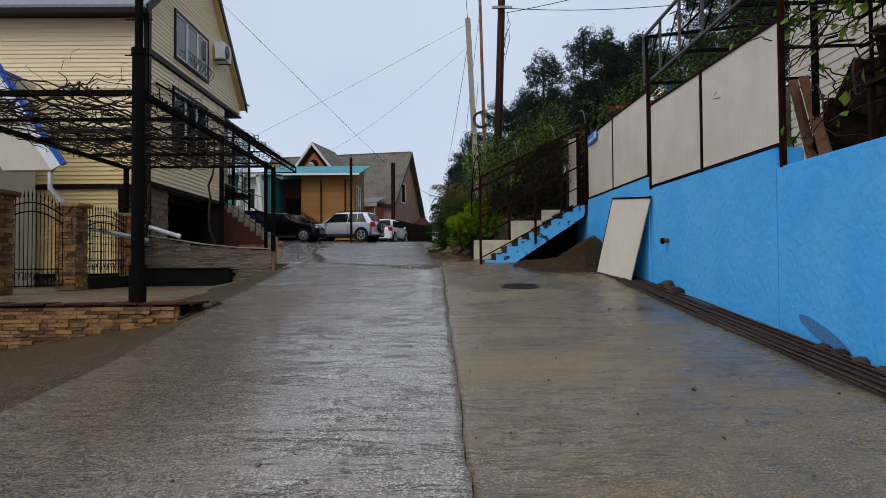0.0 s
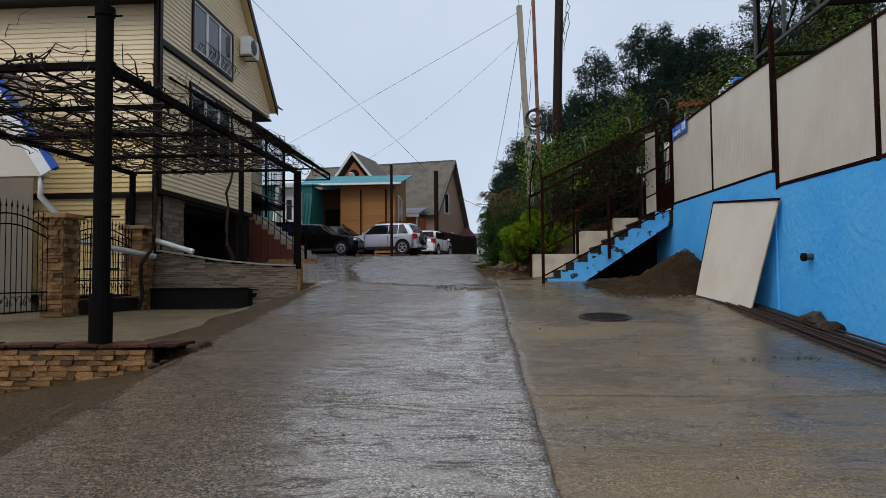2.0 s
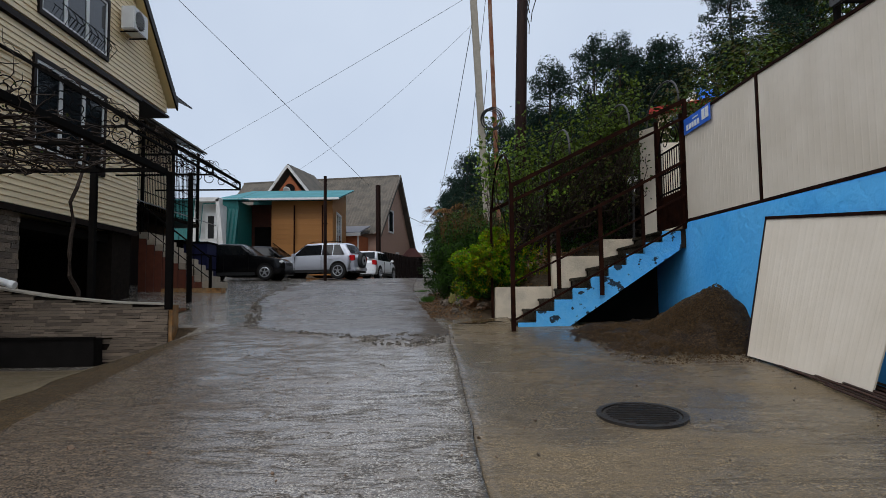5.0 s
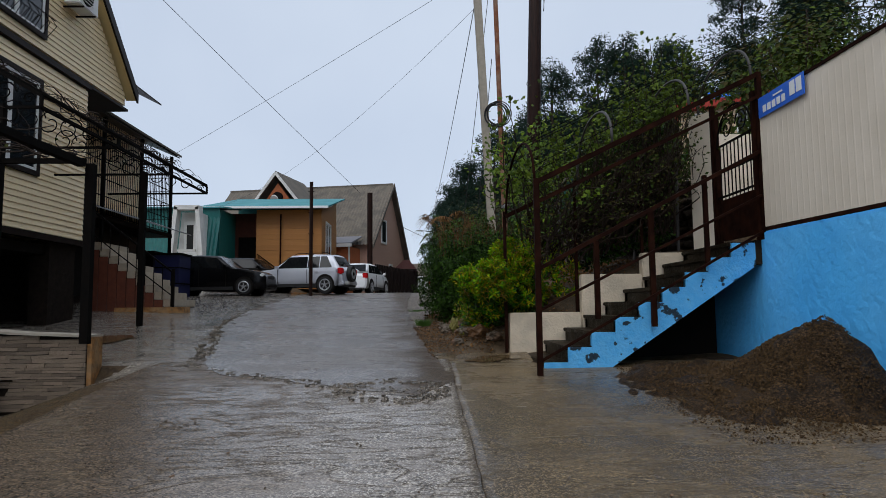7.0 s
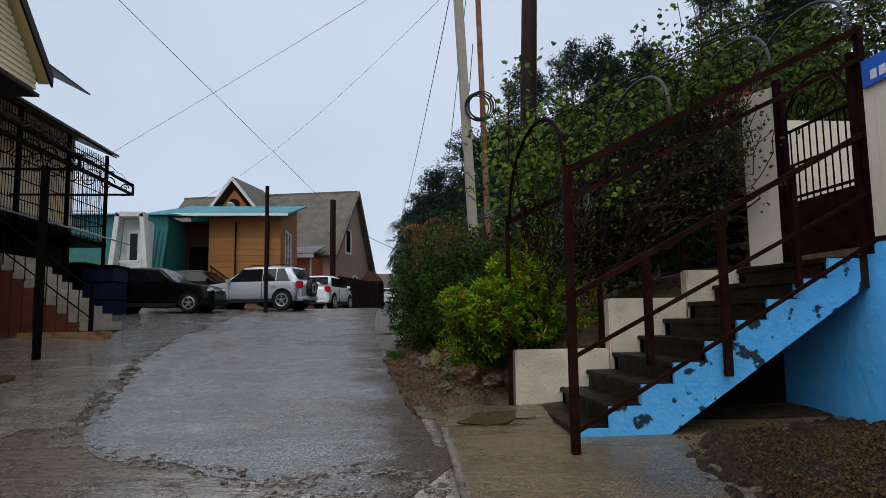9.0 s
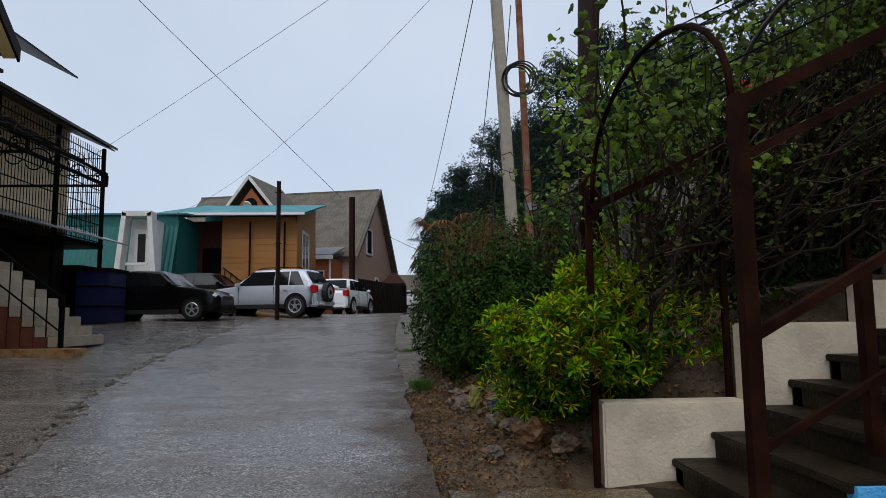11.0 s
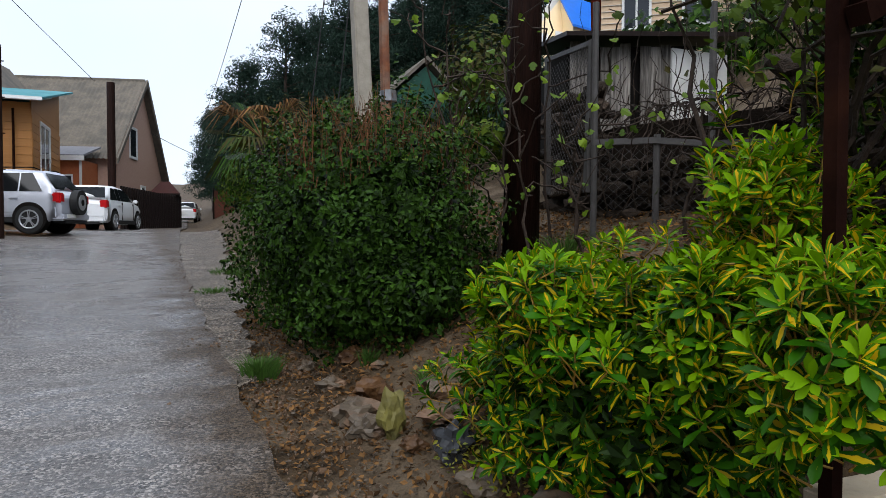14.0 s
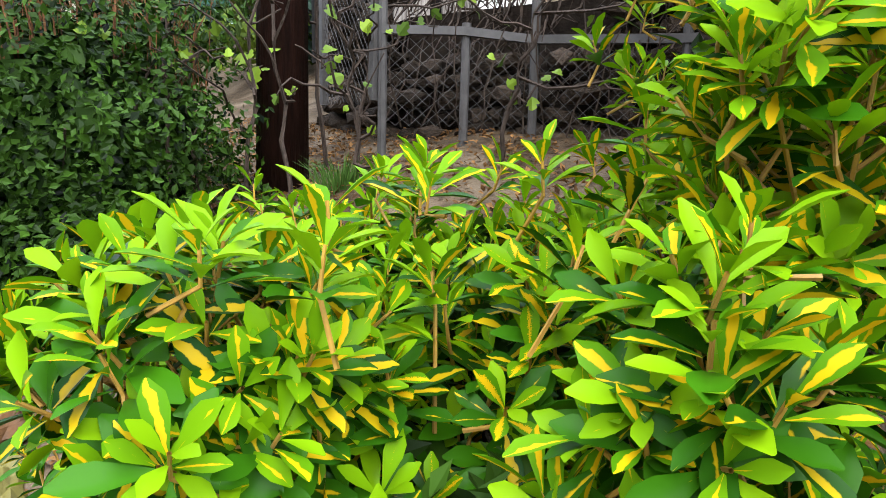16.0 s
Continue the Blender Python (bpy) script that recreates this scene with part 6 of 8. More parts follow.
for at, top, r in (((-5.13, 36.65), 7.78, 0.075), ((-3.45, 46.0), 8.95, 0.15)):
    zz = land(*at)
    p = thing("dark_post", (at[0], at[1], zz), "slim dark brown post with short pegs by the parked cars", "post", "posts by the parked cars")
    Shape().tube([(at[0], at[1], zz - 0.3), (at[0], at[1], top)], r, 10).link("shaft", M_POLEWOOD, p)
    for k in range(4):
        Shape().tube([(at[0] - 0.13, at[1], top - 0.4 - 0.9 * k), (at[0] + 0.13, at[1], top - 0.4 - 0.9 * k)], 0.014, 4).link("peg", M_BLACK, p)


def wire(p, q, sag, r=0.012, label="thin black overhead wire"):
    pts = [Vector(p).lerp(Vector(q), k / 24) - Vector((0, 0, sag * 4 * (k / 24) * (1 - k / 24))) for k in range(25)]
    return tagged(Shape().tube(pts, r, 4, cap=False).link("overhead_wire", M_CABLE, fix=False), label, "wire", "overhead wires")


wire((1.12, 26, 11.4), (-17.0, 40.3, 7.2), 0.15, 0.007)
wire((1.15, 26, 10.5), (-12.2, 46.2, 8.2), 0.9, 0.006)
wire((1.1, 26, 11.5), (-2.0, -20, 13.5), 0.5, 0.010)
wire((1.2, 26, 11.2), (0.2, 60, 9.5), 0.5, 0.012)
wire((1.65, 26.2, 12.5), (0.6, 26.0, 3.9), 0.1, 0.008)
wire((1.5, 26, 9), (0.95, 26, 4), 0.25, 0.009)
wire((2.15, 22.45, 10.6), (14, 14, 9.0), 0.7, 0.012)
wire((2.15, 22.45, 10.4), (13, 8, 9.5), 0.7, 0.012)
wire((2.15, 22.45, 10.7), (1.5, -25, 14), 0.5, 0.012)
wire((-2.6, 60, 9), (5, 70, 7.5), 0.4, 0.02)
wire((-4.0, 46.0, 8.95), (-19.7, 7.5, 21.9), 0.1, 0.014)

# ---- rocks along the bank ----
def rock(x, y, z, s, seed, material=M_ROCK, flat=0.6, label="wet field stone edging the flower bank"):
    bm = bmesh.new()
    bmesh.ops.create_icosphere(bm, subdivisions=3, radius=1)
    off = Vector((seed * 3.1, seed, 0))
    for v in bm.verts:
        n = v.co.normalized()
        v.co = n * (1 + 0.6 * noise.noise(n * 1.4 + off) + 0.3 * noise.noise(n * 2.9 + off) + 0.12 * noise.noise(n * 6 + off))
        v.co = Vector((v.co.x * s[0], v.co.y * s[1], v.co.z * s[2]))
    me = bpy.data.meshes.new("edging_rock")
    bm.to_mesh(me)
    bm.free()
    me.materials.append(material)
    o = tagged(new("edging_rock", me), label, "rock", "rocks along the bank")
    o.matrix_basis = pose(x, y, z, 0, 0, seed * 47 % 360)
    return o


M_ROCK_RED = mat("wet_red_sandstone", (0.12, 0.058, 0.022), (0.04, 0.021, 0.011), 9, 0.45, bump=0.6, bump_scale=14)
M_ROCK_MOSS = mat("mossy_stone", (0.16, 0.14, 0.03), (0.10, 0.09, 0.035), 6, 0.6, bump=0.6, bump_scale=14)
M_ROCK_DARK = mat("wet_slate_stone", (0.06, 0.062, 0.068), (0.035, 0.036, 0.04), 5, 0.2, bump=0.4, bump_scale=12)
rock(0.24, 21.4, land(0.24, 21.4) + 0.05, (0.13, 0.10, 0.07), 1, M_ROCK_RED, label="reddish brown wet stone edging the bank")
rock(0.08, 21.2, land(0.08, 21.2) + 0.04, (0.12, 0.15, 0.09), 2)
rock(0.08, 20.95, land(0.08, 20.95) + 0.03, (0.11, 0.10, 0.07), 3)
rock(0.20, 20.82, land(0.2, 20.82) + 0.08, (0.075, 0.07, 0.15), 4, M_ROCK_MOSS, label="upright mossy yellow-green stone on the bank")
rock(0.36, 20.3, land(0.36, 20.3) + 0.04, (0.12, 0.10, 0.09), 5, M_ROCK_DARK, label="dark wet slate stone on the bank")
rock(0.45, 20.7, land(0.45, 20.7) + 0.02, (0.16, 0.12, 0.05), 6)
rock(0.62, 20.15, land(0.62, 20.15) + 0.06, (0.11, 0.09, 0.07), 7, M_ROCK_RED, label="reddish brown wet stone edging the bank")
rock(0.5, 19.1, land(0.5, 19.1) + 0.04, (0.15, 0.12, 0.10), 8, M_ROCK_RED, label="reddish brown wet stone by the stair parapet")
rock(0.7, 18.95, land(0.7, 18.95) + 0.04, (0.12, 0.1, 0.07), 9)
rock(0.42, 19.45, land(0.42, 19.45) + 0.03, (0.13, 0.12, 0.08), 10)
rock(0.33, 19.9, land(0.33, 19.9) + 0.03, (0.10, 0.09, 0.06), 11)
rk = random.Random(3)
for i in range(16):
    x, y = rk.uniform(-0.05, 0.7), rk.uniform(19.0, 23.5)
    s = rk.uniform(0.035, 0.08)
    rock(x, y, land(x, y) + 0.0, (s, s * 1.2, s * 0.7), 20 + i, M_ROCK if i % 3 else M_ROCK_RED)

# leaf litter and gravel on the bank
rl = np.random.RandomState(6)
lp_, ld_ = [], []
for i in range(15000):
    x, y = rl.uniform(-0.6, 3.0), rl.uniform(18.0, 25.5)
    if y < 18.95 and x > 0.7:
        continue
    lp_.append((x, y, land(x, y) - 0.015 + rl.uniform(0, 0.02)))
    ld_.append((0, 0, 1))
tagged(leaf_cloud(lp_, ld_, 0.042, 0.6, 0.45, 3).link("leaf_litter", M_DRYLEAF, fix=False), "dead brown leaves scattered on the earth bank", "leaf litter", "", "stuff")
peb = Shape()
rg = random.Random(77)
for i in range(7000):
    y = 17.4 + 17 * rg.random() ** 1.4
    x = ash_r(y) + rg.gauss(0.2, 0.3)
    if x < ash_r(y) - 0.45 or x > 1.2:
        continue
    s = rg.uniform(0.006, 0.016) * (2 if rg.random() < 0.07 else 1)
    peb.box((x, y, land(x, y) + (0.0 if x > ash_r(y) else 0.03)), (s, s * rg.uniform(0.6, 1.3), s * 0.6), Euler((rg.random() * 3, rg.random() * 3, rg.random() * 6)).to_matrix())
tagged(peb.link("roadside_gravel", M_ROCK, fix=False), "loose gravel along the edge of the asphalt", "gravel", "", "stuff")


def tuft(x, y, r, h, n, seed):
    rr, s = random.Random(seed), Shape()
    for i in range(n):
        a, d = rr.uniform(0, 6.28), rr.uniform(0, r)
        px, py = x + d * math.cos(a), y + d * math.sin(a)
        z, hh, lean_ = land(px, py) - 0.03, h * rr.uniform(0.5, 1.1), rr.uniform(0.1, 0.9)
        w = 0.005
        b_ = (math.cos(a) * lean_ * hh, math.sin(a) * lean_ * hh)
        s.add([(px - w, py, z), (px + w, py, z), (px + w * .7 + b_[0] * .5, py + b_[1] * .5, z + hh * .7), (px - w * .7 + b_[0] * .5, py + b_[1] * .5, z + hh * .7), (px + b_[0] * 1.2, py + b_[1] * 1.2, z + hh)], [(0, 1, 2, 3), (3, 2, 4)])
    return tagged(s.link("grass_tuft", M_GRASS, fix=False), "tuft of green grass on the bank", "grass", "grass tufts", "stuff")


for i, (x, y, r, h, n) in enumerate(((-0.36, 22.35, 0.12, 0.17, 260), (0.55, 21.2, 0.05, 0.14, 60), (0.72, 20.9, 0.05, 0.12, 60), (0.38, 22.0, 0.06, 0.12, 60), (0.1, 24.4, 0.1, 0.1, 80), (-0.5, 26.5, 0.25, 0.1, 200),
                                     (0.9, 20.6, 0.06, 0.15, 60), (-0.2, 28.5, 0.3, 0.12, 220), (2.0, 21.9, 0.15, 0.2, 90))):
    tuft(x, y, r, h, n, i)

# ---- the big dark hedge ----
hedge = thing("clipped_hedge", (0.6, 23.4, 2.2), "dense dark green hedge with reddish dry twigs on top", "hedge")
HC, HR = (0.72, 23.5, 3.02), (1.06, 1.66, 1.16)
hp, ho = blob_points(46000, HC, HR, 21, 0.5, 0.42, 2.0, 2.45)
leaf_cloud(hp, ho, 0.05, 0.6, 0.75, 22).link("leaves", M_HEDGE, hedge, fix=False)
# big dark leaves added as a core, standing in for the hedge's inner shade
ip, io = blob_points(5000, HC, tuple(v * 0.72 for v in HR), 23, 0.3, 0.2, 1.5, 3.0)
leaf_cloud(ip, io, 0.16, 0.8, 0.4, 24).link("inner_shade_leaves", M_HEDGE, hedge, fix=False)
tw = Shape()
rt = random.Random(14)
for i in range(420):
    x, y = HC[0] + rt.uniform(-0.75, 0.75), HC[1] + rt.uniform(-1.15, 1.1)
    z = 4.0 - 0.26 * ((x - HC[0]) ** 2 + ((y - HC[1]) / 1.5) ** 2) + 0.25 * noise.noise(Vector((x * 2, y * 2, 1)))
    tw.tube([(x, y, z - 0.3), (x + rt.gauss(0, .03), y + rt.gauss(0, .03), z), (x + rt.gauss(0, .09), y + rt.gauss(0, .09), z + rt.uniform(0.15, 0.42))], 0.006, 3, 0.002, cap=False)
tw.link("dry_twig_growth", M_TWIG, hedge, fix=False)
st_ = Shape()
for i in range(30):
    a = rt.uniform(0, 6.28)
    st_.tube(wander((HC[0] + 0.3 * math.cos(a), HC[1] + 0.6 * math.sin(a), land(HC[0], HC[1])), (HC[0] + 0.95 * math.cos(a), HC[1] + 1.5 * math.sin(a), rt.uniform(2.8, 3.9)), 6, 0.04, i), 0.02, 5, 0.006)
st_.link("stem_growth", M_BARK, hedge, fix=False)
lowp, lowo = blob_points(2600, (0.75, 22.0, 2.6), (0.5, 0.35, 0.3), 61, 0.7, 0.4)
tagged(leaf_cloud(lowp, lowo, 0.06, 0.6, 0.6, 62).link("ground_creeper", M_HEDGE, fix=False), "low dark creeper at the hedge foot", "creeper", "", "stuff")


# saplings with sparse fresh leaves round the wooden pole
def sapling(x, y, h, seed, leaves=17, material=M_FRESH, size=0.09):
    r = random.Random(seed)
    z0 = land(x, y)
    t = thing("sapling", (x, y, z0), "thin bare sapling with a few fresh green leaves", "sapling", "saplings near the pole")
    s, lp2 = Shape(), []
    top = (x + r.uniform(-0.4, 0.4), y + r.uniform(-0.4, 0.3), z0 + h)
    main = wander((x, y, z0 - 0.05), top, 12, 0.025, seed)
    s.tube(main, 0.016, 5, 0.005)
    for k in range(9):
        p = main[3 + k]
        q = p + Vector((r.uniform(-.6, .5), r.uniform(-.6, .3), r.uniform(-.1, .5)))
        br = wander(p, q, 6, 0.03, seed * 20 + k)
        Shape().tube(br, 0.010, 4, 0.004).link("branch", M_BARK, t, fix=False)
        lp2 += [tuple(br[j] + Vector((r.gauss(0, .04), r.gauss(0, .04), r.gauss(0, .04)))) for j in (3, 5, 6)]
    s.link("stem", M_BARK, t, fix=False)
    lobed_leaves(r.sample(lp2, min(leaves, len(lp2))), [(-0.3, -0.8, 0.5)] * min(leaves, len(lp2)), size * 0.8, 0.5, seed).link("leaves", material, t, fix=False)


for i, (x, y, h) in enumerate(((1.55, 22.2, 1.9), (1.75, 22.0, 2.2), (2.2, 22.1, 1.6), (1.4, 22.5, 2.6), (2.3, 22.6, 2.8), (2.0, 21.6, 0.9), (1.2, 22.3, 2.3), (2.6, 21.2, 1.0))):
    sapling(x, y, h, 300 + i)

# ---- old plot above the bank: mesh fence, shed, stone wall ----
mf = thing("mesh_gate", (2.45, 22.6, 3.4), "leaning grey framed chain-link gate", "gate")
A, B = Vector((2.32, 22.05, 3.45)), Vector((2.62, 23.2, 3.5))
Shape().beam(A, A + Vector((0.05, 0, 1.3)), 0.05).link("frame_bar", M_OLDSTEEL, mf)
Shape().beam(B, B + Vector((0, 0, 1.4)), 0.05).link("frame_bar", M_OLDSTEEL, mf)
Shape().beam(A + Vector((0.05, 0, 1.28)), B + Vector((0, 0, 1.38)), 0.04).link("frame_bar", M_OLDSTEEL, mf)


def mesh_between(p, q, h, parent, cell=0.075):
    s = Shape()
    n = int((q - p).length / cell)
    m = int(h / cell)
    up = Vector((0, 0, 1))
    for i in range(-m, n + 1):
        for sgn in (1, -1):
            a0, a1 = (i, 0), (i + m, m)
            if sgn < 0:
                a0, a1 = (i + m, 0), (i, m)
            lo, hi = max(0, min(a0[0], a1[0])), min(n, max(a0[0], a1[0]))
            if hi <= lo:
                continue
            def at_(c):
                v = (c - a0[0]) / (a1[0] - a0[0]) * m
                return p.lerp(q, c / n) + up * v * cell
            s.tube([at_(lo), at_(hi)], 0.0016, 3, cap=False)
    return s.link("wire_mesh", M_OLDSTEEL, parent, fix=False)


mesh_between(A, B, 1.3, mf)
lf_ = thing("chainlink_fence", (3.0, 21.7, 3.3), "sagging chain-link fence with grey posts on the bank", "fence")
FP = [Vector((2.35, 22.0, 3.3)), Vector((2.75, 21.7, 3.3)), Vector((3.05, 21.4, 3.25)), Vector((3.4, 20.6, 3.2)), Vector((3.8, 19.6, 3.2))]
for i, p in enumerate(FP):
    hgt = (1.75, 0.62, 1.7, 1.6, 1.5)[i]
    Shape().tube([p - Vector((0, 0, 0.3)), p + Vector((0.02, 0, hgt))], 0.028, 8).link("post", M_OLDSTEEL, lf_)
for a, b in zip(FP, FP[1:]):
    Shape().beam(a + Vector((0, 0, 0.57)), b + Vector((0, 0, 0.57)), 0.05).link("rail", M_OLDSTEEL, lf_)
    mesh_between(a, b, 0.58, lf_)
for k in range(14):
    a = FP[0].lerp(FP[3], k / 14)
    Shape().tube(wander(a, a + Vector((random.Random(k).uniform(-.2, .3), -0.05, 0.6)), 5, 0.02, k + 60), 0.005, 3).link("dry_stalk", M_VINE, lf_)
shed = thing("board_shed", (4.3, 23.4, 4.0), "old shed of weathered grey boards with a tin roof", "shed")
SA, SB = Vector((3.35, 23.9, 4.15)), Vector((4.75, 23.3, 4.15))
Shape().prism([SA + Vector((0, .1, 0)), SB + Vector((0, .1, 0)), SB + Vector((0, .1, 1.15)), SA + Vector((0, .1, 1.15))], (0.4, 1.5, 0)).link("body", M_DARK, shed)
for k in range(13):
    a = SA.lerp(SB, k / 13)
    b = SA.lerp(SB, (k + 0.92) / 13)
    h1 = 1.15 + 0.06 * random.Random(k).uniform(-1, 1)
    if k < 10 and k not in (2, 6):
        Shape().prism([a, b, b + Vector((0, 0, h1)), a + Vector((0, 0, h1))], (0, 0.025, 0)).link("board", M_OLDBOARD, shed)
Shape().prism([SB.lerp(SA, 0.24) + Vector((0, -0.03, 0)), SB + Vector((0.35, -0.03, 0)), SB + Vector((0.35, -0.03, 1.05)), SB.lerp(SA, 0.24) + Vector((0, -0.03, 1.1))], (0, 0.03, 0)).link("pale_sheet", M_OFFWHITE, shed)
Shape().prism([SA + Vector((-.25, -.3, 1.15)), SB + Vector((.4, -.3, 1.2)), SB + Vector((.8, 1.6, 1.5)), SA + Vector((.2, 1.6, 1.45))], (0, 0, 0.05)).link("roof", M_TRIM, shed)
Shape().beam(SA + Vector((0, -.06, 0)), SB + Vector((0, -.06, 0)), 0.05).link("sill", M_OLDBOARD, shed)
ledge = Shape().prism([(3.0, 22.6, 3.0), (3.25, 23.95, 3.0), (5.2, 23.2, 3.2), (7, 20.5, 3.2), (4.2, 19.4, 3.0)], (0, 0, 1.12))
setting(ledge, "wall_dry_stone_core", M_MORTAR, "dark core of the dry-stone terrace wall", "wall")

# ---- houses up the slope ----
yh = thing("yellow_cottage", (16, 43, 9), "pale yellow gabled cottage with a bright blue roof", "house")
GL, GA, GE, GR = Vector((13.2, 42.2, 11.8)), Vector((15.06, 43, 13.77)), Vector((14.48, 41, 11.8)), Vector((3.6, 0.85, 0))
Shape().prism([(GL.x, GL.y, 8), (GE.x, GE.y, 8), GE, GA, GL], GR).link("wall", M_SIDING, yh)
M_BRIGHTBLUE = mat("bright_blue_roof", (0.02, 0.17, 0.70), (0.02, 0.15, 0.6), 3, 0.35)
up_, over = Vector((0, 0, 0.1)), Vector((-0.12, -0.03, 0.03))
Shape().prism([GE + over + Vector((0, -0.15, -0.12)), GA + over, GA + GR, GE + GR + Vector((0, -0.15, -0.12))], up_).link("roof", M_BRIGHTBLUE, yh)
Shape().prism([GL + over, GA + over, GA + GR, GL + GR], up_).link("roof", M_OFFWHITE, yh)
for k in range(2):
    p = GL.lerp(GE, 0.3 + 0.35 * k)
    Shape().span((p.x - 0.16, p.y - 0.08, 10.9), (p.x + 0.16, p.y - 0.02, 11.6)).link("window", M_WHITE, yh)
ph = thing("peach_house", (12, 31, 6), "peach-sided house with white windows and a red roof edge", "house")
PF, PE, PD = Vector((8.1, 30, 0)), Vector((0.827, -0.562, 0)), Vector((3.5, 5, 0))
def on_front(u, z, out=0.0):
    return PF + PE * u + Vector((-0.57, -0.82, 0)) * out + Vector((0, 0, z))
Shape().prism([on_front(0, 5.2), on_front(4.6, 5.2), on_front(4.6, 8.7), on_front(0, 8.7)], PD).link("wall", mat("peach_siding", (0.66, 0.48, 0.31), (0.60, 0.43, 0.28), 3, 0.5), ph)
for k in range(24):
    z = 5.4 + k * 0.137
    Shape().prism([on_front(0, z), on_front(4.6, z), on_front(4.6, z, 0.025), on_front(0, z, 0.025)], (0, 0, 0.02)).link("siding_lap", M_BEIGE, ph)
Shape().prism([on_front(-0.25, 8.7, 0.3), on_front(4.8, 8.7, 0.3), on_front(4.8, 8.92, 0.3), on_front(-0.25, 8.92, 0.3)], PD * 1.05).link("roof_edge", mat("red_roof_tile", (0.40, 0.035, 0.02), (0.28, 0.025, 0.015), 9, 0.5), ph)
for k in range(3):
    u = 0.45 + k * 1.3
    w_ = Shape().prism([on_front(u, 7.7, 0.03), on_front(u + 0.65, 7.7, 0.03), on_front(u + 0.65, 8.6, 0.03), on_front(u, 8.6, 0.03)], (-0.02, -0.03, 0)).link("window", M_WHITE, ph)
    for j in range(2):
        q = u + 0.06 + j * 0.29
        Shape().prism([on_front(q, 7.77, 0.07), on_front(q + 0.24, 7.77, 0.07), on_front(q + 0.24, 8.53, 0.07), on_front(q, 8.53, 0.07)], (-0.008, -0.012, 0)).link("pane", M_GLASS, w_)
gh = thing("green_hut", (7.4, 40, 6), "small dark green wooden hut on the slope", "hut")
Shape().prism([(6.4, 40, 6), (8.6, 40, 6), (8.6, 40, 8.2), (7.5, 40, 9.2), (6.4, 40, 8.2)], (0, 2.5, 0)).link("wall", mat("dark_green_boards", (0.012, 0.07, 0.045), (0.009, 0.05, 0.033), 5, 0.5), gh)
Shape().prism([(6.1, 39.8, 8.1), (7.5, 39.8, 9.4), (8.9, 39.8, 8.1), (8.9, 39.8, 8.25), (7.5, 39.8, 9.55), (6.1, 39.8, 8.25)], (0, 3, 0)).link("roof", M_SLATE, gh)
df = thing("dark_board_fence", (-2.2, 55, 3.2), "dark red-brown board fence beside the lane", "fence")
for k in range(30):
    u = k / 30
    x, y = -3.4 + 2.5 * u, 49.5 + 12 * u
    Shape().span((x - 0.05, y, land(x, y) - 0.1), (x + 0.05, y + 0.37, land(x, y) + 1.95)).link("board", M_TRIM, df)
gz = thing("lane_gazebo", (-1.9, 61, 3.3), "small dark gazebo with a dark red hipped roof", "gazebo")
M_GAZEBO = mat("dark_red_metal_roof", (0.055, 0.016, 0.012), (0.03, 0.010, 0.008), 5, 0.6, spec=0.08)
for x in (-2.5, -1.2):
    for y in (60, 62.5):
        Shape().span((x - 0.06, y - 0.06, 3.2), (x + 0.06, y + 0.06, 5.3)).link("post", M_TRIM, gz)
Shape().prism([(-2.7, 59.6, 5.3), (-1.0, 59.6, 5.3), (-1.0, 62.9, 5.3), (-2.7, 62.9, 5.3)], (0, 0, 0.1)).link("eave_board", M_TRIM, gz)
Shape().add([(-2.7, 59.6, 5.4), (-1.0, 59.6, 5.4), (-1.0, 62.9, 5.4), (-2.7, 62.9, 5.4), (-2.1, 61.2, 6.2), (-1.6, 61.2, 6.2)], [(0, 1, 5, 4), (1, 2, 5), (2, 3, 4, 5), (3, 0, 4)]).link("roof", M_GAZEBO, gz)
rg_ = thing("red_gate", (1.6, 66, 4), "small red metal gate at the lane", "gate")
Shape().span((1.2, 66, 3.9), (2.6, 66.08, 6.0)).link("leaf", M_STAIR_RED, rg_)
Shape().span((1.1, 65.98, 3.8), (1.22, 66.1, 6.2)).link("post", M_TRIM, rg_)

# ---- vines behind the stairs ----
M_YOUNG = leafy("young_vine_leaf", (0.085, 0.125, 0.012), (0.020, 0.036, 0.006), rough=0.5, through=0.15, spec=0.08)
vm = thing("vine_thicket", (2.4, 19.4, 2.4), "tangled brown-green vines climbing over the stair trellis", "vine")
vs, vleaf, vdir = Shape(), [], []
rv = random.Random(91)
for i in range(260):
    x = 3.5 - 2.3 * rv.random() ** 1.1
    zt = 4.1 + (x - 0.94) * 0.52
    p = (x, rv.uniform(18.9, 19.3), land(x, 19.3) + rv.uniform(0.3, 0.9))
    q = (min(3.4, x + rv.uniform(-0.7, 1.3)), rv.uniform(17.6, 19.3), zt + rv.uniform(-0.9, 0.8))
    pa = wander(p, q, 10, 0.06, 4000 + i)
    vs.tube(pa, rv.uniform(0.007, 0.02), 4, 0.004)
    for p_ in pa[4:]:
        for _ in range(8):
            vleaf.append((p_.x + rv.gauss(0, .12), p_.y + rv.gauss(0, .12), p_.z + rv.gauss(0, .1)))
            vdir.append((-0.2, -0.8, 0.5))
vs.link("stem_growth", M_VINE, vm, fix=False)
# split by height: the lower leaves' darker colour paints the shade beneath the trellis
high = [p_ for p_ in vleaf if p_[2] > 3.95 + (p_[0] - 0.94) * 0.5]
low = [p_ for p_ in vleaf if p_[2] <= 3.95 + (p_[0] - 0.94) * 0.5][::4]
lobed_leaves(high, vdir[:len(high)], 0.055, 0.7, 92, 0.4).link("leaves", M_YOUNG, vm, fix=False)
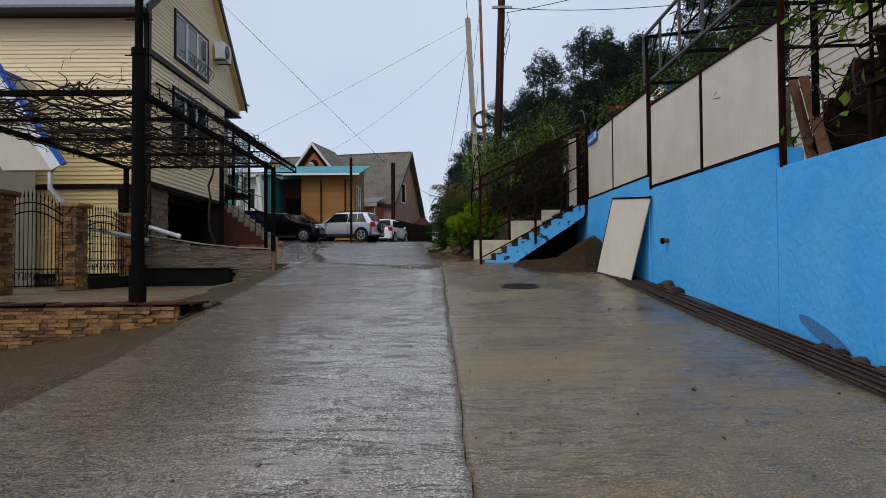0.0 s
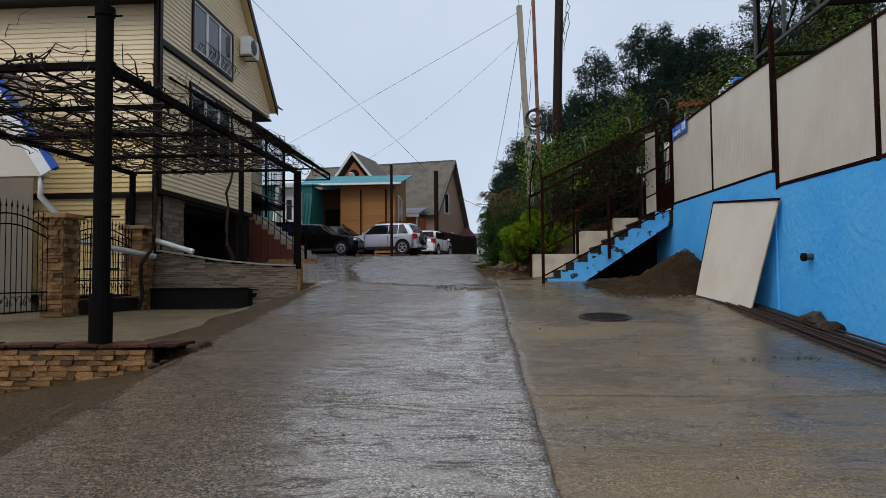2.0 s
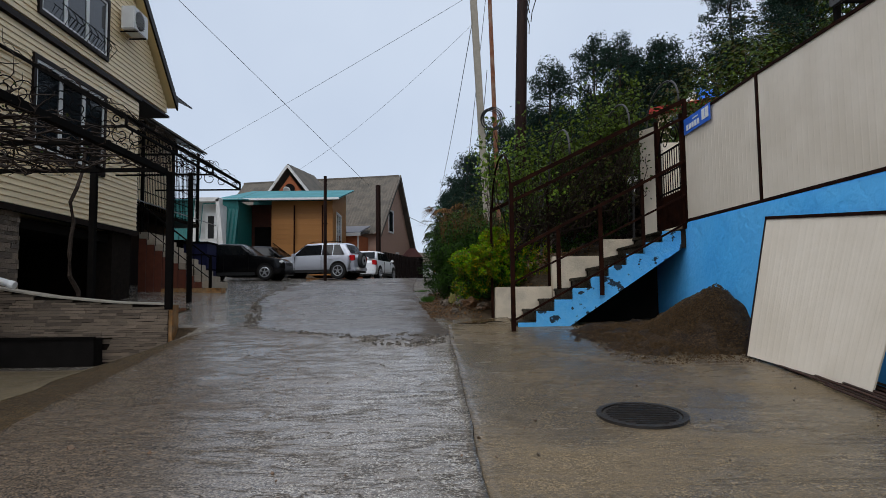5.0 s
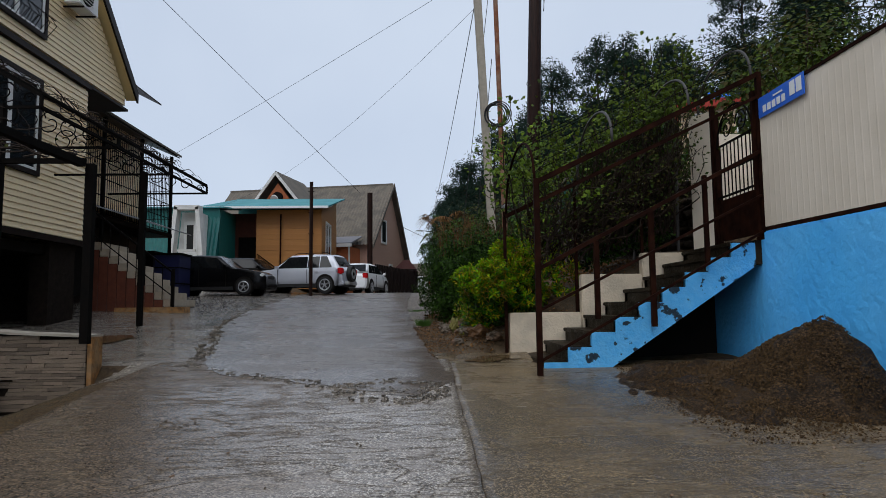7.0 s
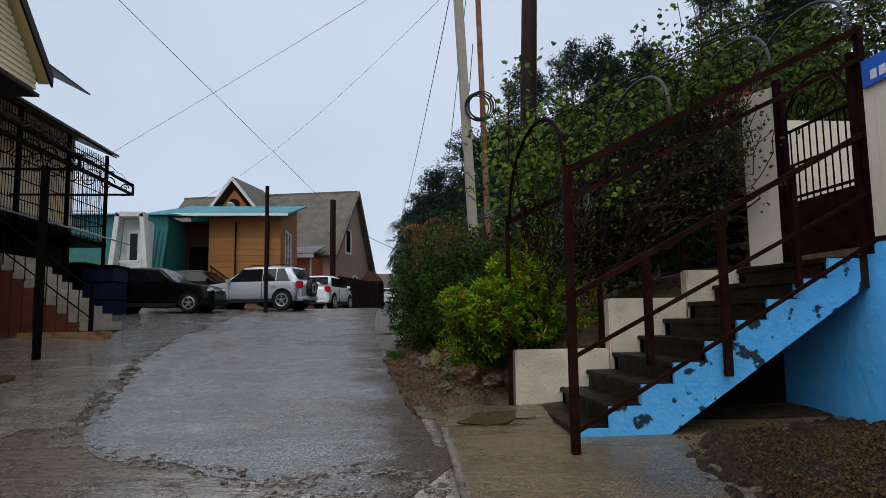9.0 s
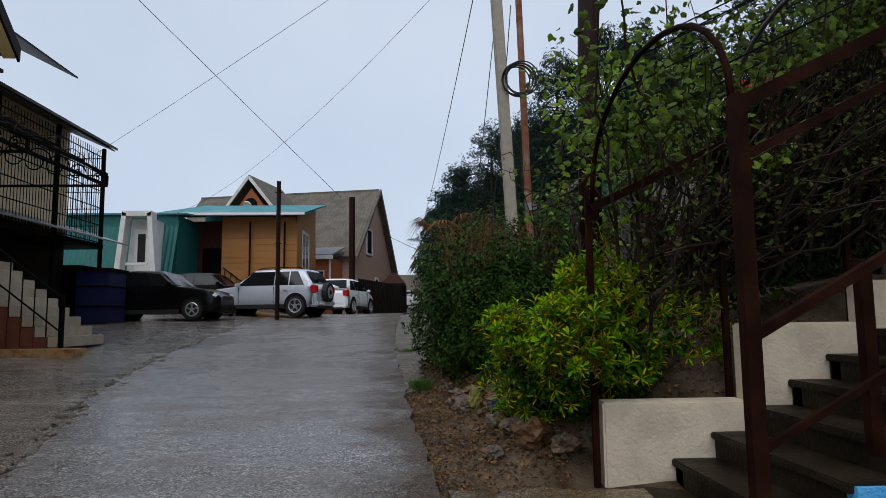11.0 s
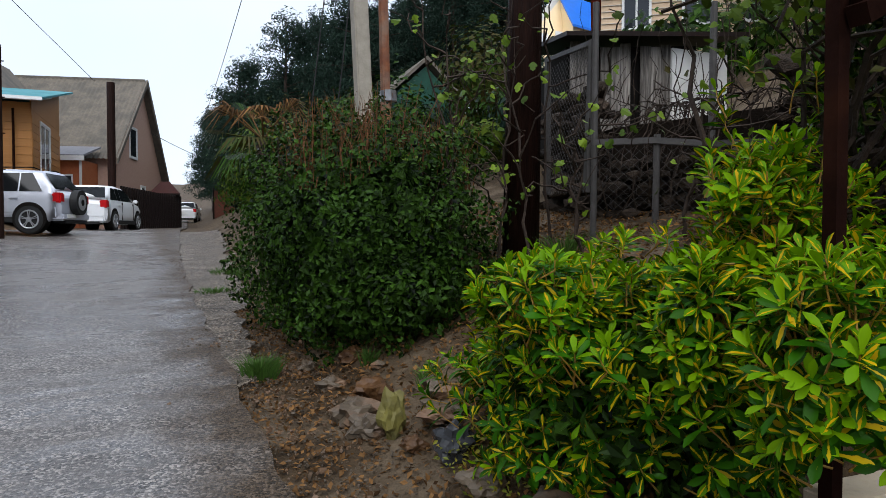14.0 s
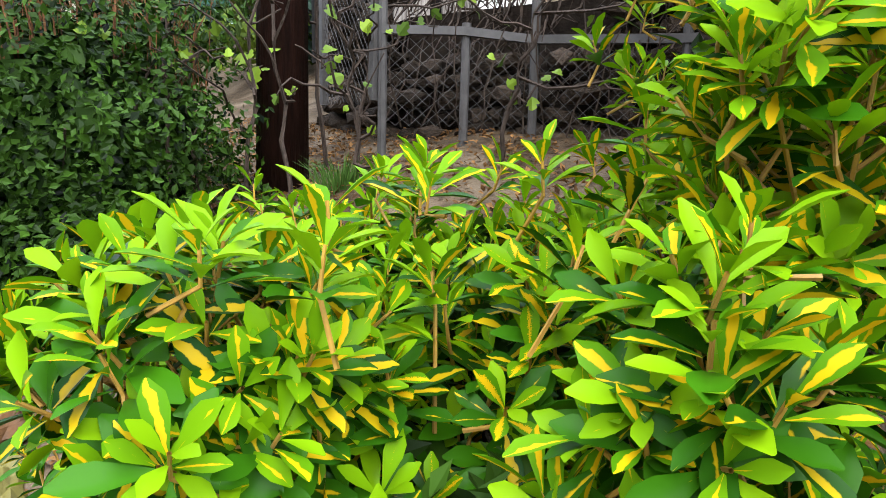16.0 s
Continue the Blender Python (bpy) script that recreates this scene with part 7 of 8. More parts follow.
leaf_cloud(low, vdir[:len(low)], 0.05, 0.65, 0.7, 94, 0.4).link("lower_shade_leaves", M_IVY, vm, fix=False)
# dark leaf mass added so that the depth behind the railing reads as shade
rd = np.random.RandomState(5)
dens = []
for i in range(9000):
    x_ = rd.uniform(2.2, 3.62)
    dens.append((x_, rd.uniform(19.15, 19.9), land(x_, 19.4) + 0.1 + (3.95 + (x_ - 0.94) * 0.5 - land(x_, 19.4)) * rd.uniform(0, 1) ** 0.8))
leaf_cloud(dens, [(-0.3, -0.7, 0.4)] * len(dens), 0.07, 0.6, 0.8, 93, 0.3).link("shade_fill_leaves", M_HEDGE, vm, fix=False)
fv = thing("fresh_climber", (1.1, 18.9, 2.4), "fresh bright green climber at the trellis corner", "vine")
fp_, fd_, fs = [], [], Shape()
for i in range(24):
    p = Vector((rv.uniform(0.8, 2.0), rv.uniform(18.5, 19.6), rv.uniform(3.8, 4.3)))
    q = p + Vector((rv.uniform(-0.7, 0.7), rv.uniform(-0.9, 0.4), rv.uniform(0.1, 1.1)))
    pa = wander(p, q, 7, 0.05, 5000 + i)
    fs.tube(pa, 0.008, 4, 0.003)
    for p_ in pa[2:]:
        for _ in range(7):
            fp_.append((p_.x + rv.gauss(0, .09), p_.y + rv.gauss(0, .09), p_.z + rv.gauss(0, .08)))
            fd_.append((-0.4, -0.6, 0.6))
fs.link("stem_growth", M_VINE, fv, fix=False)["kind"] = "stuff"
lobed_leaves(fp_, fd_, 0.062, 0.6, 95, 0.6).link("leaves", M_FRESH, fv, fix=False)
cact = thing("prickly_pear", (2.6, 20.0, 3.1), "blue-green prickly pear cactus behind the parapet", "cactus")
for i, (dx, dz, a) in enumerate(((0, 0.0, 0.1), (0.12, 0.16, 0.5), (-0.1, 0.18, -0.4), (0.04, 0.3, 0.0))):
    bm = bmesh.new()
    bmesh.ops.create_uvsphere(bm, u_segments=14, v_segments=10, radius=1, matrix=Matrix.Translation((dx, 0, 0.12 + dz)) @ Matrix.Rotation(a, 4, "Y") @ Matrix.Diagonal((0.09, 0.022, 0.13, 1)))
    me = bpy.data.meshes.new("pad")
    bm.to_mesh(me)
    bm.free()
    me.materials.append(mat("cactus_skin%d" % i, (0.08, 0.20, 0.14), (0.06, 0.15, 0.11), 8, 0.5))
    me.shade_smooth()
    o = new("pad", me)
    o.parent = cact

# thicket on the slope between the hedge and the pines
def shrub(x, y, r, h, seed, material, size, n, label, z=None):
    z0 = land(x, y) if z is None else z
    t = thing("shrub", (x, y, z0), label, "shrub", "shrubs on the slope")
    p, o = blob_points(n, (x, y, z0 + h * 0.5), (r, r, h * 0.55), seed, 0.55, 0.4, 1.6, 2.2)
    leaf_cloud(p, o, size, 0.55, 0.7, seed).link("leaves", material, t, fix=False)
    s = Shape()
    rr = random.Random(seed)
    for k in range(7):
        s.tube(wander((x, y, z0 - 0.1), (x + rr.uniform(-r, r) * .8, y + rr.uniform(-r, r) * .8, z0 + h * rr.uniform(.5, .9)), 6, 0.05, seed * 9 + k), 0.03, 5, 0.008)
    s.link("stem_growth", M_BARK, t, fix=False)


rs = random.Random(17)
for i in range(46):
    y = rs.uniform(26, 56)
    x = rs.uniform(1.6, 5.5) if i % 2 else rs.uniform(4, 13)
    m_ = (M_HEDGE, M_IVY, M_HEDGE, M_YOUNG, M_PINE)[i % 5]
    r_, h_ = rs.uniform(0.9, 1.9), rs.uniform(1.6, 3.4)
    if 0.5 * (y - 16.8) < x + 1.1 < 0.95 * (y - 16.8):
        h_ *= 0.4  # low scrub below the cottages
    shrub(x, y, r_, h_, 700 + i, m_, rs.uniform(0.13, 0.2), 1500, "mixed green shrub on the hillside")
for i, (x, y, z, h) in enumerate(((5.6, 21.2, 4.2, 3.0), (6.8, 20.6, 4.2, 3.4), (7, 21, 4.6, 3.6), (7.6, 19.2, 4.0, 3.2), (8.5, 18.8, 4.8, 4.2), (10.5, 22, 6, 4.2))):
    shrub(x, y, rs.uniform(1.1, 1.7), h, 800 + i, (M_IVY, M_YOUNG, M_IVY, M_HEDGE)[i % 4], 0.11, 2600, "yellowish green tall shrub above the fence", z)
# browned palm by the lane
palm = thing("windmill_palm", (0.3, 27.6, 2.9), "small palm with browned drooping fronds", "palm")
Shape().tube(wander((0.3, 27.6, 2.6), (0.25, 27.5, 4.5), 7, 0.02, 3), 0.12, 9, 0.1).link("trunk", M_BARK, palm, fix=False)
for k in range(22):
    a = k * 2.4
    el = rs.uniform(-0.7, 0.9)
    fr = Shape()
    base = Vector((0.25, 27.5, 4.5))
    d = Vector((math.cos(a) * math.cos(el), math.sin(a) * math.cos(el), math.sin(el)))
    hub = base + d * 0.55
    fr.tube([base, hub], 0.012, 4)
    sd = d.cross(Vector((0, 0, 1))).normalized()
    for j in range(-6, 7):
        q = (d * math.cos(j * 0.2) + sd * math.sin(j * 0.2)) * 0.5
        tip = hub + q + Vector((0, 0, -0.22 - 0.02 * abs(j)))
        mid = hub + q * 0.55
        w = sd * 0.02
        fr.add([hub, mid + w, tip, mid - w], [(0, 1, 2, 3)])
    fr.link("frond", M_DRYLEAF if k % 3 == 0 else M_IVY if k % 3 == 1 else M_HEDGE, palm, fix=False)


# ---- pines on the hill ----
def pine(seed, h):
    r = random.Random(seed)
    t = new("pine_tree")
    tagged(t, "tall dark green pine on the hillside", "tree", "pines on the hill")
    Shape().tube(wander((0, 0, -0.5), (r.uniform(-.4, .4), r.uniform(-.4, .4), h), 9, 0.08, seed), 0.2, 8, 0.05).link("trunk", M_BARK, t, fix=False)
    pts, outs, limbs = [], [], Shape()
    for k in range(110):
        u = r.uniform(0.12, 1.0) ** 0.8
        a = r.uniform(0, 6.28)
        reach = (0.35 + 2.6 * (1 - u) ** 0.5) * r.uniform(0.35, 1.15)
        c = Vector((reach * math.cos(a), reach * math.sin(a), h * u + r.uniform(-.2, .3)))
        if k % 2:
            limbs.tube([(0, 0, h * u - 0.3), tuple(c)], 0.04, 4, 0.015, cap=False)
        cr = r.uniform(0.45, 0.95)
        for _ in range(105):
            d = Vector((r.gauss(0, 1), r.gauss(0, 1), r.gauss(0, 0.6))).normalized()
            pts.append(tuple(c + d * cr * r.uniform(0.4, 1)))
            outs.append(tuple(d + Vector((0, 0, 0.5))))
    limbs.link("limb_growth", M_BARK, t, fix=False)
    leaf_cloud(pts, outs, 0.25, 0.26, 0.7, seed).link("crown", M_PINE, t, fix=False)
    return t


variants = [pine(900 + k, h) for k, h in enumerate((10.0, 11.2, 8.8))]
spots = []
rp_ = random.Random(23)
for i in range(400):
    y = rp_.uniform(40, 105)
    xmin = lerp(y, (40, 48, 56, 62, 75, 105), (14, 9, 4.5, 2.6, 2.2, 2.0))
    x = xmin + abs(rp_.gauss(0, 8)) + (0 if y > 50 else 2)
    if all((x - a) ** 2 + (y - b) ** 2 > 7.5 for a, b, _ in spots) and not (12 < x < 20 and y < 47):
        spots.append((x, y, i))
    if len(spots) >= 120:
        break
for n_, (x, y, i) in enumerate(spots):
    m_ = pose(x, y, land(x, y) - 0.2, 0, 0, (i * 73) % 360)
    if n_ < 3:
        variants[n_].matrix_basis = m_
    else:
        sc = 0.8 + 0.35 * ((i * 37) % 10) / 10
        c_ = copy_thing(variants[i % 3], m_)
        c_.scale = (sc, sc, sc)
for k, (x, y) in enumerate(((12, 24), (15, 21), (17, 27), (14, 17), (19, 19), (22, 25))):
    c_ = copy_thing(variants[k % 3], pose(x, y, land(x, y) - 0.3, 0, 0, k * 50))
    c_.scale = (0.8, 0.8, 0.75)

# pale garden wall seen through the gate
setting(Shape().span((4.35, 19.35, 2.9), (6.6, 19.45, 5.15)), "wall_garden", M_CREAM, "cream garden wall behind the gate", "wall")
# dead creepers hanging over the dry-stone wall
dc, rdc = Shape(), random.Random(88)
for i in range(150):
    u = rdc.random()
    p = Vector((4.1, 19.5, 4.15)).lerp(Vector((2.95, 22.6, 4.15)), u) + Vector((-0.05, 0, 0.1))
    q = p + Vector((rdc.uniform(-0.45, -0.05), rdc.uniform(-0.5, 0.5), rdc.uniform(-0.95, 0.1)))
    dc.tube(wander(p, q, 7, 0.05, 7000 + i), rdc.uniform(0.004, 0.011), 3, 0.003, cap=False)
for i in range(90):
    p = Vector((rdc.uniform(3.1, 5.5), rdc.uniform(19.6, 23.2), 4.2))
    q = p + Vector((rdc.uniform(-0.6, 0.6), rdc.uniform(-0.6, 0.4), rdc.uniform(0.3, 1.3)))
    dc.tube(wander(p, q, 7, 0.05, 7300 + i), rdc.uniform(0.004, 0.010), 3, 0.003, cap=False)
tagged(dc.link("dead_creeper", M_VINE, fix=False), "dead brown creeper hanging over the stone wall", "creeper", "", "stuff")
# ---- variegated bush beside the stairs ----
LEAF_V, LEAF_UV, LEAF_F = [], [], []
for k in range(6):
    v = k / 5
    half = 0.5 * (0.12, 0.36, 0.66, 0.95, 0.92, 0.16)[k]
    arch_ = -0.16 * v * v
    for sx in (-1, 0, 1):
        LEAF_V.append((sx * half * 0.36, v, arch_ + (0.07 * abs(sx) * half * 2)))
        LEAF_UV.append((sx, v))
for k in range(5):
    for j in range(2):
        a = k * 3 + j
        LEAF_F.append((a, a + 1, a + 4, a + 3))
LEAF_V, LEAF_UV = np.array(LEAF_V), np.array(LEAF_UV)


def leaf_mesh(name, verts, faces, uvs, material):
    me = bpy.data.meshes.new(name)
    me.from_pydata([tuple(p) for p in verts], [], faces)
    lay = me.uv_layers.new(name="UVMap")
    idx = np.zeros(len(me.loops), dtype=np.int32)
    me.loops.foreach_get("vertex_index", idx)
    lay.data.foreach_set("uv", np.asarray(uvs, dtype=np.float32)[idx].ravel())
    me.materials.append(material)
    me.shade_smooth()
    return me


bush = thing("variegated_bush", (1.0, 19.6, 2.1), "bright green bush with yellow-hearted glossy leaves", "bush")
rb = np.random.RandomState(31)
LOBES = (((0.95, 19.65, 2.56), (0.66, 0.84, 0.46), 760), ((1.46, 19.2, 3.02), (0.40, 0.30, 0.44), 130), ((0.74, 19.42, 2.62), (0.36, 0.40, 0.32), 240), ((0.36, 19.44, 2.86), (0.24, 0.28, 0.16), 130),
         ((0.66, 18.45, 2.76), (0.28, 0.20, 0.32), 170), ((1.08, 18.95, 3.1), (0.26, 0.2, 0.34), 60), ((0.60, 18.88, 2.80), (0.15, 0.13, 0.30), 75), ((0.86, 18.90, 3.10), (0.20, 0.15, 0.28), 62),
         ((1.7, 19.2, 2.85), (0.40, 0.34, 0.42), 90), ((0.8, 19.9, 2.35), (0.62, 0.7, 0.4), 230))
tips = []
for (c, r_, n_) in LOBES:
    p_, o_ = blob_points(n_, c, r_, int(c[0] * 100), 0.3, 0.3, 1.5, 2.3, -0.75)
    tips += [(Vector(a), Vector(b)) for a, b in zip(p_, o_)]
tips = [(p, d) for p, d in tips if not (p.y < 18.83 and 0.85 < p.x < 2.0 and p.z < 2.4)]
for i in range(26):
    x = rb.uniform(0.25, 1.9)
    tips.append((Vector((x, rb.uniform(18.95, 19.6), 2.96 + 0.35 * max(0, x - 1.0) + rb.uniform(0, 0.16))), Vector((rb.uniform(-.3, .3), rb.uniform(-.3, .2), 1))))
for i in range(26):
    tips.append((Vector((rb.uniform(1.15, 1.8), rb.uniform(19.0, 19.5), rb.uniform(3.2, 3.85))), Vector((rb.uniform(-.3, .3), rb.uniform(-.3, .2), 1))))
for i in range(20):
    tips.append((Vector((rb.uniform(0.68, 1.05), rb.uniform(18.82, 19.1), rb.uniform(3.15, 3.42))), Vector((rb.uniform(-.3, .3), rb.uniform(-.3, .2), 1))))
many_v, many_uv, many_f, old_v, old_uv, old_f, singles, twigs = [], [], [], [], [], [], [], Shape()
for p, d in tips:
    axis = (d.normalized() + Vector((0, 0, 0.55)) + Vector(rb.normal(0, 0.25, 3))).normalized()
    frame_ = axis.to_track_quat("Z", "Y").to_matrix()
    root = p - axis * rb.uniform(0.08, 0.18) + Vector(rb.normal(0, 0.03, 3))
    twigs.tube([root, p - axis * 0.05, p], 0.0032, 5, 0.0022, cap=False)
    n_ = rb.randint(8, 14)
    for k in range(n_):
        a = k * 2.399 + rb.uniform(-0.3, 0.3)
        tier = k / n_
        tilt = radians(82 - 55 * tier + rb.uniform(-14, 14))
        size = rb.uniform(0.056, 0.092) * (1 - 0.25 * tier)
        out = frame_ @ Vector((math.cos(a), math.sin(a), 0))
        along = (out * math.sin(tilt) + axis * math.cos(tilt)).normalized()
        up_ = (axis * math.sin(tilt) - out * math.cos(tilt)).normalized()
        sidev = along.cross(up_)
        rot = Matrix((sidev, along, up_)).transposed()
        at = p - axis * (0.055 * (1 - tier)) + along * 0.006
        # older outer leaves; low tips take the dark colour too, as painted shade
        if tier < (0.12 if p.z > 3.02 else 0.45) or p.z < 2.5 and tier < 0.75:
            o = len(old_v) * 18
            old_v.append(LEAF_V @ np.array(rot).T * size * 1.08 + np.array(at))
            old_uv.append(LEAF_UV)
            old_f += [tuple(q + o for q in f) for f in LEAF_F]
        elif p.x < 0.75 and p.y < 19.35 and p.z > 2.55 and len(singles) < 300:
            singles.append(Matrix.Translation(at) @ rot.to_4x4() @ Matrix.Diagonal((size, size, size, 1)))
        else:
            o = len(many_v) * 18
            many_v.append(LEAF_V @ np.array(rot).T * size + np.array(at))
            many_uv.append(LEAF_UV)
            many_f += [tuple(q + o for q in f) for f in LEAF_F]
base_ = np.array(bush.location)
ml = new("leaves", leaf_mesh("leaves", np.concatenate(many_v) - base_, many_f, np.concatenate(many_uv), M_BUSH))
ml.parent = bush
ml["kind"] = "stuff"
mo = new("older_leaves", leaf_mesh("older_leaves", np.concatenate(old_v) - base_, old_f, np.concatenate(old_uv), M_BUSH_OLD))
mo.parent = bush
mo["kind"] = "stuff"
twigs.link("twig_growth", mat("yellow_orange_twig", (0.40, 0.22, 0.03), (0.20, 0.12, 0.03), 9, 0.5), bush, fix=False)
stems = Shape()
for i in range(46):
    p, d = tips[(i * 17) % len(tips)]
    stems.tube(wander((1.0 + rb.uniform(-.2, .2), 19.65 + rb.uniform(-.2, .2), land(1.0, 19.6)), p - d * 0.12, 8, 0.025, 6000 + i), 0.010, 6, 0.004)
stems.link("branch_growth", M_BARK, bush, fix=False)
# near-black leaves added inside the bush, its inner shade put into their colour
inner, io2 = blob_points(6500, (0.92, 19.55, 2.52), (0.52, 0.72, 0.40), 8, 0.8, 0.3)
inn = leaf_cloud(inner, io2, 0.075, 0.5, 0.8, 81).link("shade_fill_leaves", M_HEDGE, bush, fix=False)
one = leaf_mesh("leaf", LEAF_V, LEAF_F, LEAF_UV, M_BUSH_ONE)
shift = Matrix.Translation(-bush.location)
for m_ in singles:
    o = new("leaf", one)
    o.parent = bush
    o.matrix_local = shift @ m_
yw = [(rb.uniform(0.25, 0.75), rb.uniform(19.6, 20.3)) for _ in range(500)]
tagged(leaf_cloud([(x, y, land(x, y) + rb.uniform(0, 0.12)) for x, y in yw], [(0, -0.3, 1)] * 500, 0.03, 0.5, 0.6, 66).link("low_yellow_herb", leafy("yellowish_herb", (0.30, 0.26, 0.03), (0.12, 0.16, 0.02)), fix=False), "low yellowish herb between the stones", "herb", "", "stuff")


# ---- cars ----
M_LAMP_RED = mat("red_lamp_glass", (0.50, 0.012, 0.014), (0.35, 0.01, 0.012), 5, 0.15)
M_ALLOY = mat("alloy_wheel", (0.52, 0.53, 0.55), (0.42, 0.43, 0.45), 6, 0.35, metal=0.6)


def car(label, paint, L, W, H, hood, belt, wind, roof0, roof1, tail, wheel, clearance, spare=False, rails=False):
    """A car heading +x, wheels on z = 0. hood, belt: heights; wind, roof0, roof1, tail: places of the glass along its length."""
    t = new("parked_car")
    tagged(t, label, "car")
    hw, nose, rear = W / 2, L / 2, -L / 2
    xs = [nose, nose - 0.06, nose - 0.22, nose - 0.5, nose - 0.9, wind + 0.05, wind, roof0 + (wind - roof0) * 0.5, roof0, roof0 - 0.35, (roof0 + roof1) / 2, roof1 + 0.3, roof1, (roof1 + tail) / 2, tail, rear + 0.16, rear + 0.05, rear]

    def wide(x):
        return hw * lerp(x, (rear, rear + 0.06, rear + 0.35, 0, nose - 0.7, nose - 0.22, nose - 0.06, nose), (0.86, 0.94, 0.985, 1.0, 0.99, 0.93, 0.82, 0.7))

    def waist(x):
        return lerp(x, (rear, rear + 0.08, tail, wind, nose - 0.5, nose - 0.15, nose), (belt - 0.16, belt - 0.05, belt, belt - 0.01, hood - 0.04, hood - 0.13, hood - 0.3))

    def top(x):
        return lerp(x, (tail, roof1, (roof0 + roof1) / 2, roof0, wind), (belt + 0.01, H - 0.05, H, H - 0.04, belt + 0.01)) if tail < x < wind else waist(x) + 0.012

    def bottom(x):
        return clearance + lerp(x, (rear, rear + 0.3, nose - 0.3, nose), (0.12, 0, 0, 0.1))

    def side_y(x, z):
        """Half width of the car's flank at a height over the waist."""
        w, zb_, zt = wide(x), waist(x), max(top(x), waist(x) + 0.02)
        return w * (0.955 - 0.20 * min(1, max(0, (z - zb_) / (H - belt))))

    rings = []
    for x in xs:
        w, lo, zb_, zt = wide(x), bottom(x), waist(x), top(x)
        half = [(w * 0.86, lo), (w * 0.975, lo + 0.07), (w, lo + (zb_ - lo) * 0.45), (w * 0.99, lo + (zb_ - lo) * 0.8), (w * 0.955, zb_)]
        half += [(side_y(x, zb_ + (zt - zb_) * k), zb_ + (zt - zb_) * k) for k in (0.5, 0.88)]
        half += [(side_y(x, zt) * 0.86, zt + 0.0), (side_y(x, zt) * 0.45, zt + 0.022), (0, zt + 0.03)]
        rings.append([(x, -y, z) for y, z in half] + [(x, y, z) for y, z in reversed(half[:-1])])
    n_ = len(rings[0])
    Shape().grid(rings).add(rings[0], [tuple(range(n_))]).add(rings[-1], [tuple(reversed(range(n_)))]).link("body", paint, t, smooth=True)

    def pane(name, pts):
        me = Shape().add(pts, [tuple(range(len(pts)))])
        me.prism(pts, (0, 0, -0.004)).link(name, M_CARGLASS, t)

    wz0, wz1 = belt + 0.03, H - 0.11
    for f, name in ((0, "windscreen"), (1, "rear_window")):
        xa, xb, out = ((wind, roof0, 0.016), (tail, roof1, -0.016))[f]
        ka, kb = (0.1, 0.9) if f == 0 else (0.16, 0.86)
        za, zb_ = belt + (H - 0.05 - belt) * ka, belt + (H - 0.05 - belt) * kb
        x1, x2 = xa + (xb - xa) * ka + out, xa + (xb - xa) * kb + out
        pane(name, [(x1, -hw * 0.84, za + 0.012), (x1, hw * 0.84, za + 0.012), (x2, hw * 0.70, zb_ + 0.03), (x2, -hw * 0.70, zb_ + 0.03)])
    mid = (roof0 + roof1) / 2 + 0.12
    for s in (-1, 1):
        def at(x, z):
            return (x, s * (side_y(x, z) + 0.012), z)
        front = lambda z: wind - 0.12 + (roof0 - wind) * (z - belt) / (H - belt)
        back = lambda z: tail + 0.32 + (roof1 - tail) * (z - belt) / (H - belt) * 0.9
        split = roof1 + 0.52
        for xa0, xa1, xb0, xb1 in ((front(wz0), front(wz1), mid + 0.018, mid + 0.018), (mid - 0.018, mid - 0.018, split + 0.022, split + 0.022), (split - 0.022, split - 0.022, back(wz0), back(wz1))):
            if xa0 - xb0 < 0.12:
                continue
            pts = [at(xa0, wz0), at(xb0, wz0), at(xb1, wz1), at(min(xa1, xa0), wz1)]
            Shape().prism(pts, (0, -s * 0.006, 0)).link("side_window", M_CARGLASS, t)
        Shape().span((wind - 0.28, s * hw * 0.99, belt + 0.0), (wind - 0.12, s * (hw + 0.16), belt + 0.13)).link("mirror", paint, t, bevel=0.03)
        Shape().span((nose - 0.36, s * hw * 0.56, hood - 0.29), (nose - 0.07, s * hw * 0.90, hood - 0.14)).link("headlight", M_WHITE, t, bevel=0.04)
        Shape().span((rear - 0.012, s * hw * 0.70, belt - 0.27), (rear + 0.22, s * hw * 0.975, belt + 0.0)).link("tail_light", M_LAMP_RED, t, bevel=0.03)
        for x in (nose - 0.82, rear + 0.78):
            Shape().tube([(x, s * hw * 0.7, wheel + 0.03), (x, s * (hw + 0.004), wheel + 0.03)], wheel * 1.2, 28).link("wheel_arch", M_DARK, t)
            wv = Shape().tube([(x, s * (hw - 0.2), wheel), (x, s * (hw + 0.012), wheel)], wheel, 28).link("wheel", M_RUBBER, t)
            rim_ = [(x + wheel * 0.66 * math.cos(a), s * (hw + 0.016), wheel + wheel * 0.66 * math.sin(a)) for a in np.linspace(0, 2 * math.pi, 25)]
            Shape().tube(rim_, 0.022, 5).link("rim", M_ALLOY, wv)
            Shape().tube([(x, s * (hw + 0.01), wheel), (x, s * (hw + 0.03), wheel)], wheel * 0.2, 12).link("hub", M_ALLOY, wv)
            for k in range(5):
                for d in (-0.13, 0.13):
                    a = k * math.pi * 0.4 + d + 0.3
                    Shape().beam((x + wheel * 0.15 * math.cos(a), s * (hw + 0.02), wheel + wheel * 0.15 * math.sin(a)), (x + wheel * 0.64 * math.cos(a), s * (hw + 0.02), wheel + wheel * 0.64 * math.sin(a)), 0.034, 0.016).link("spoke", M_ALLOY, wv)
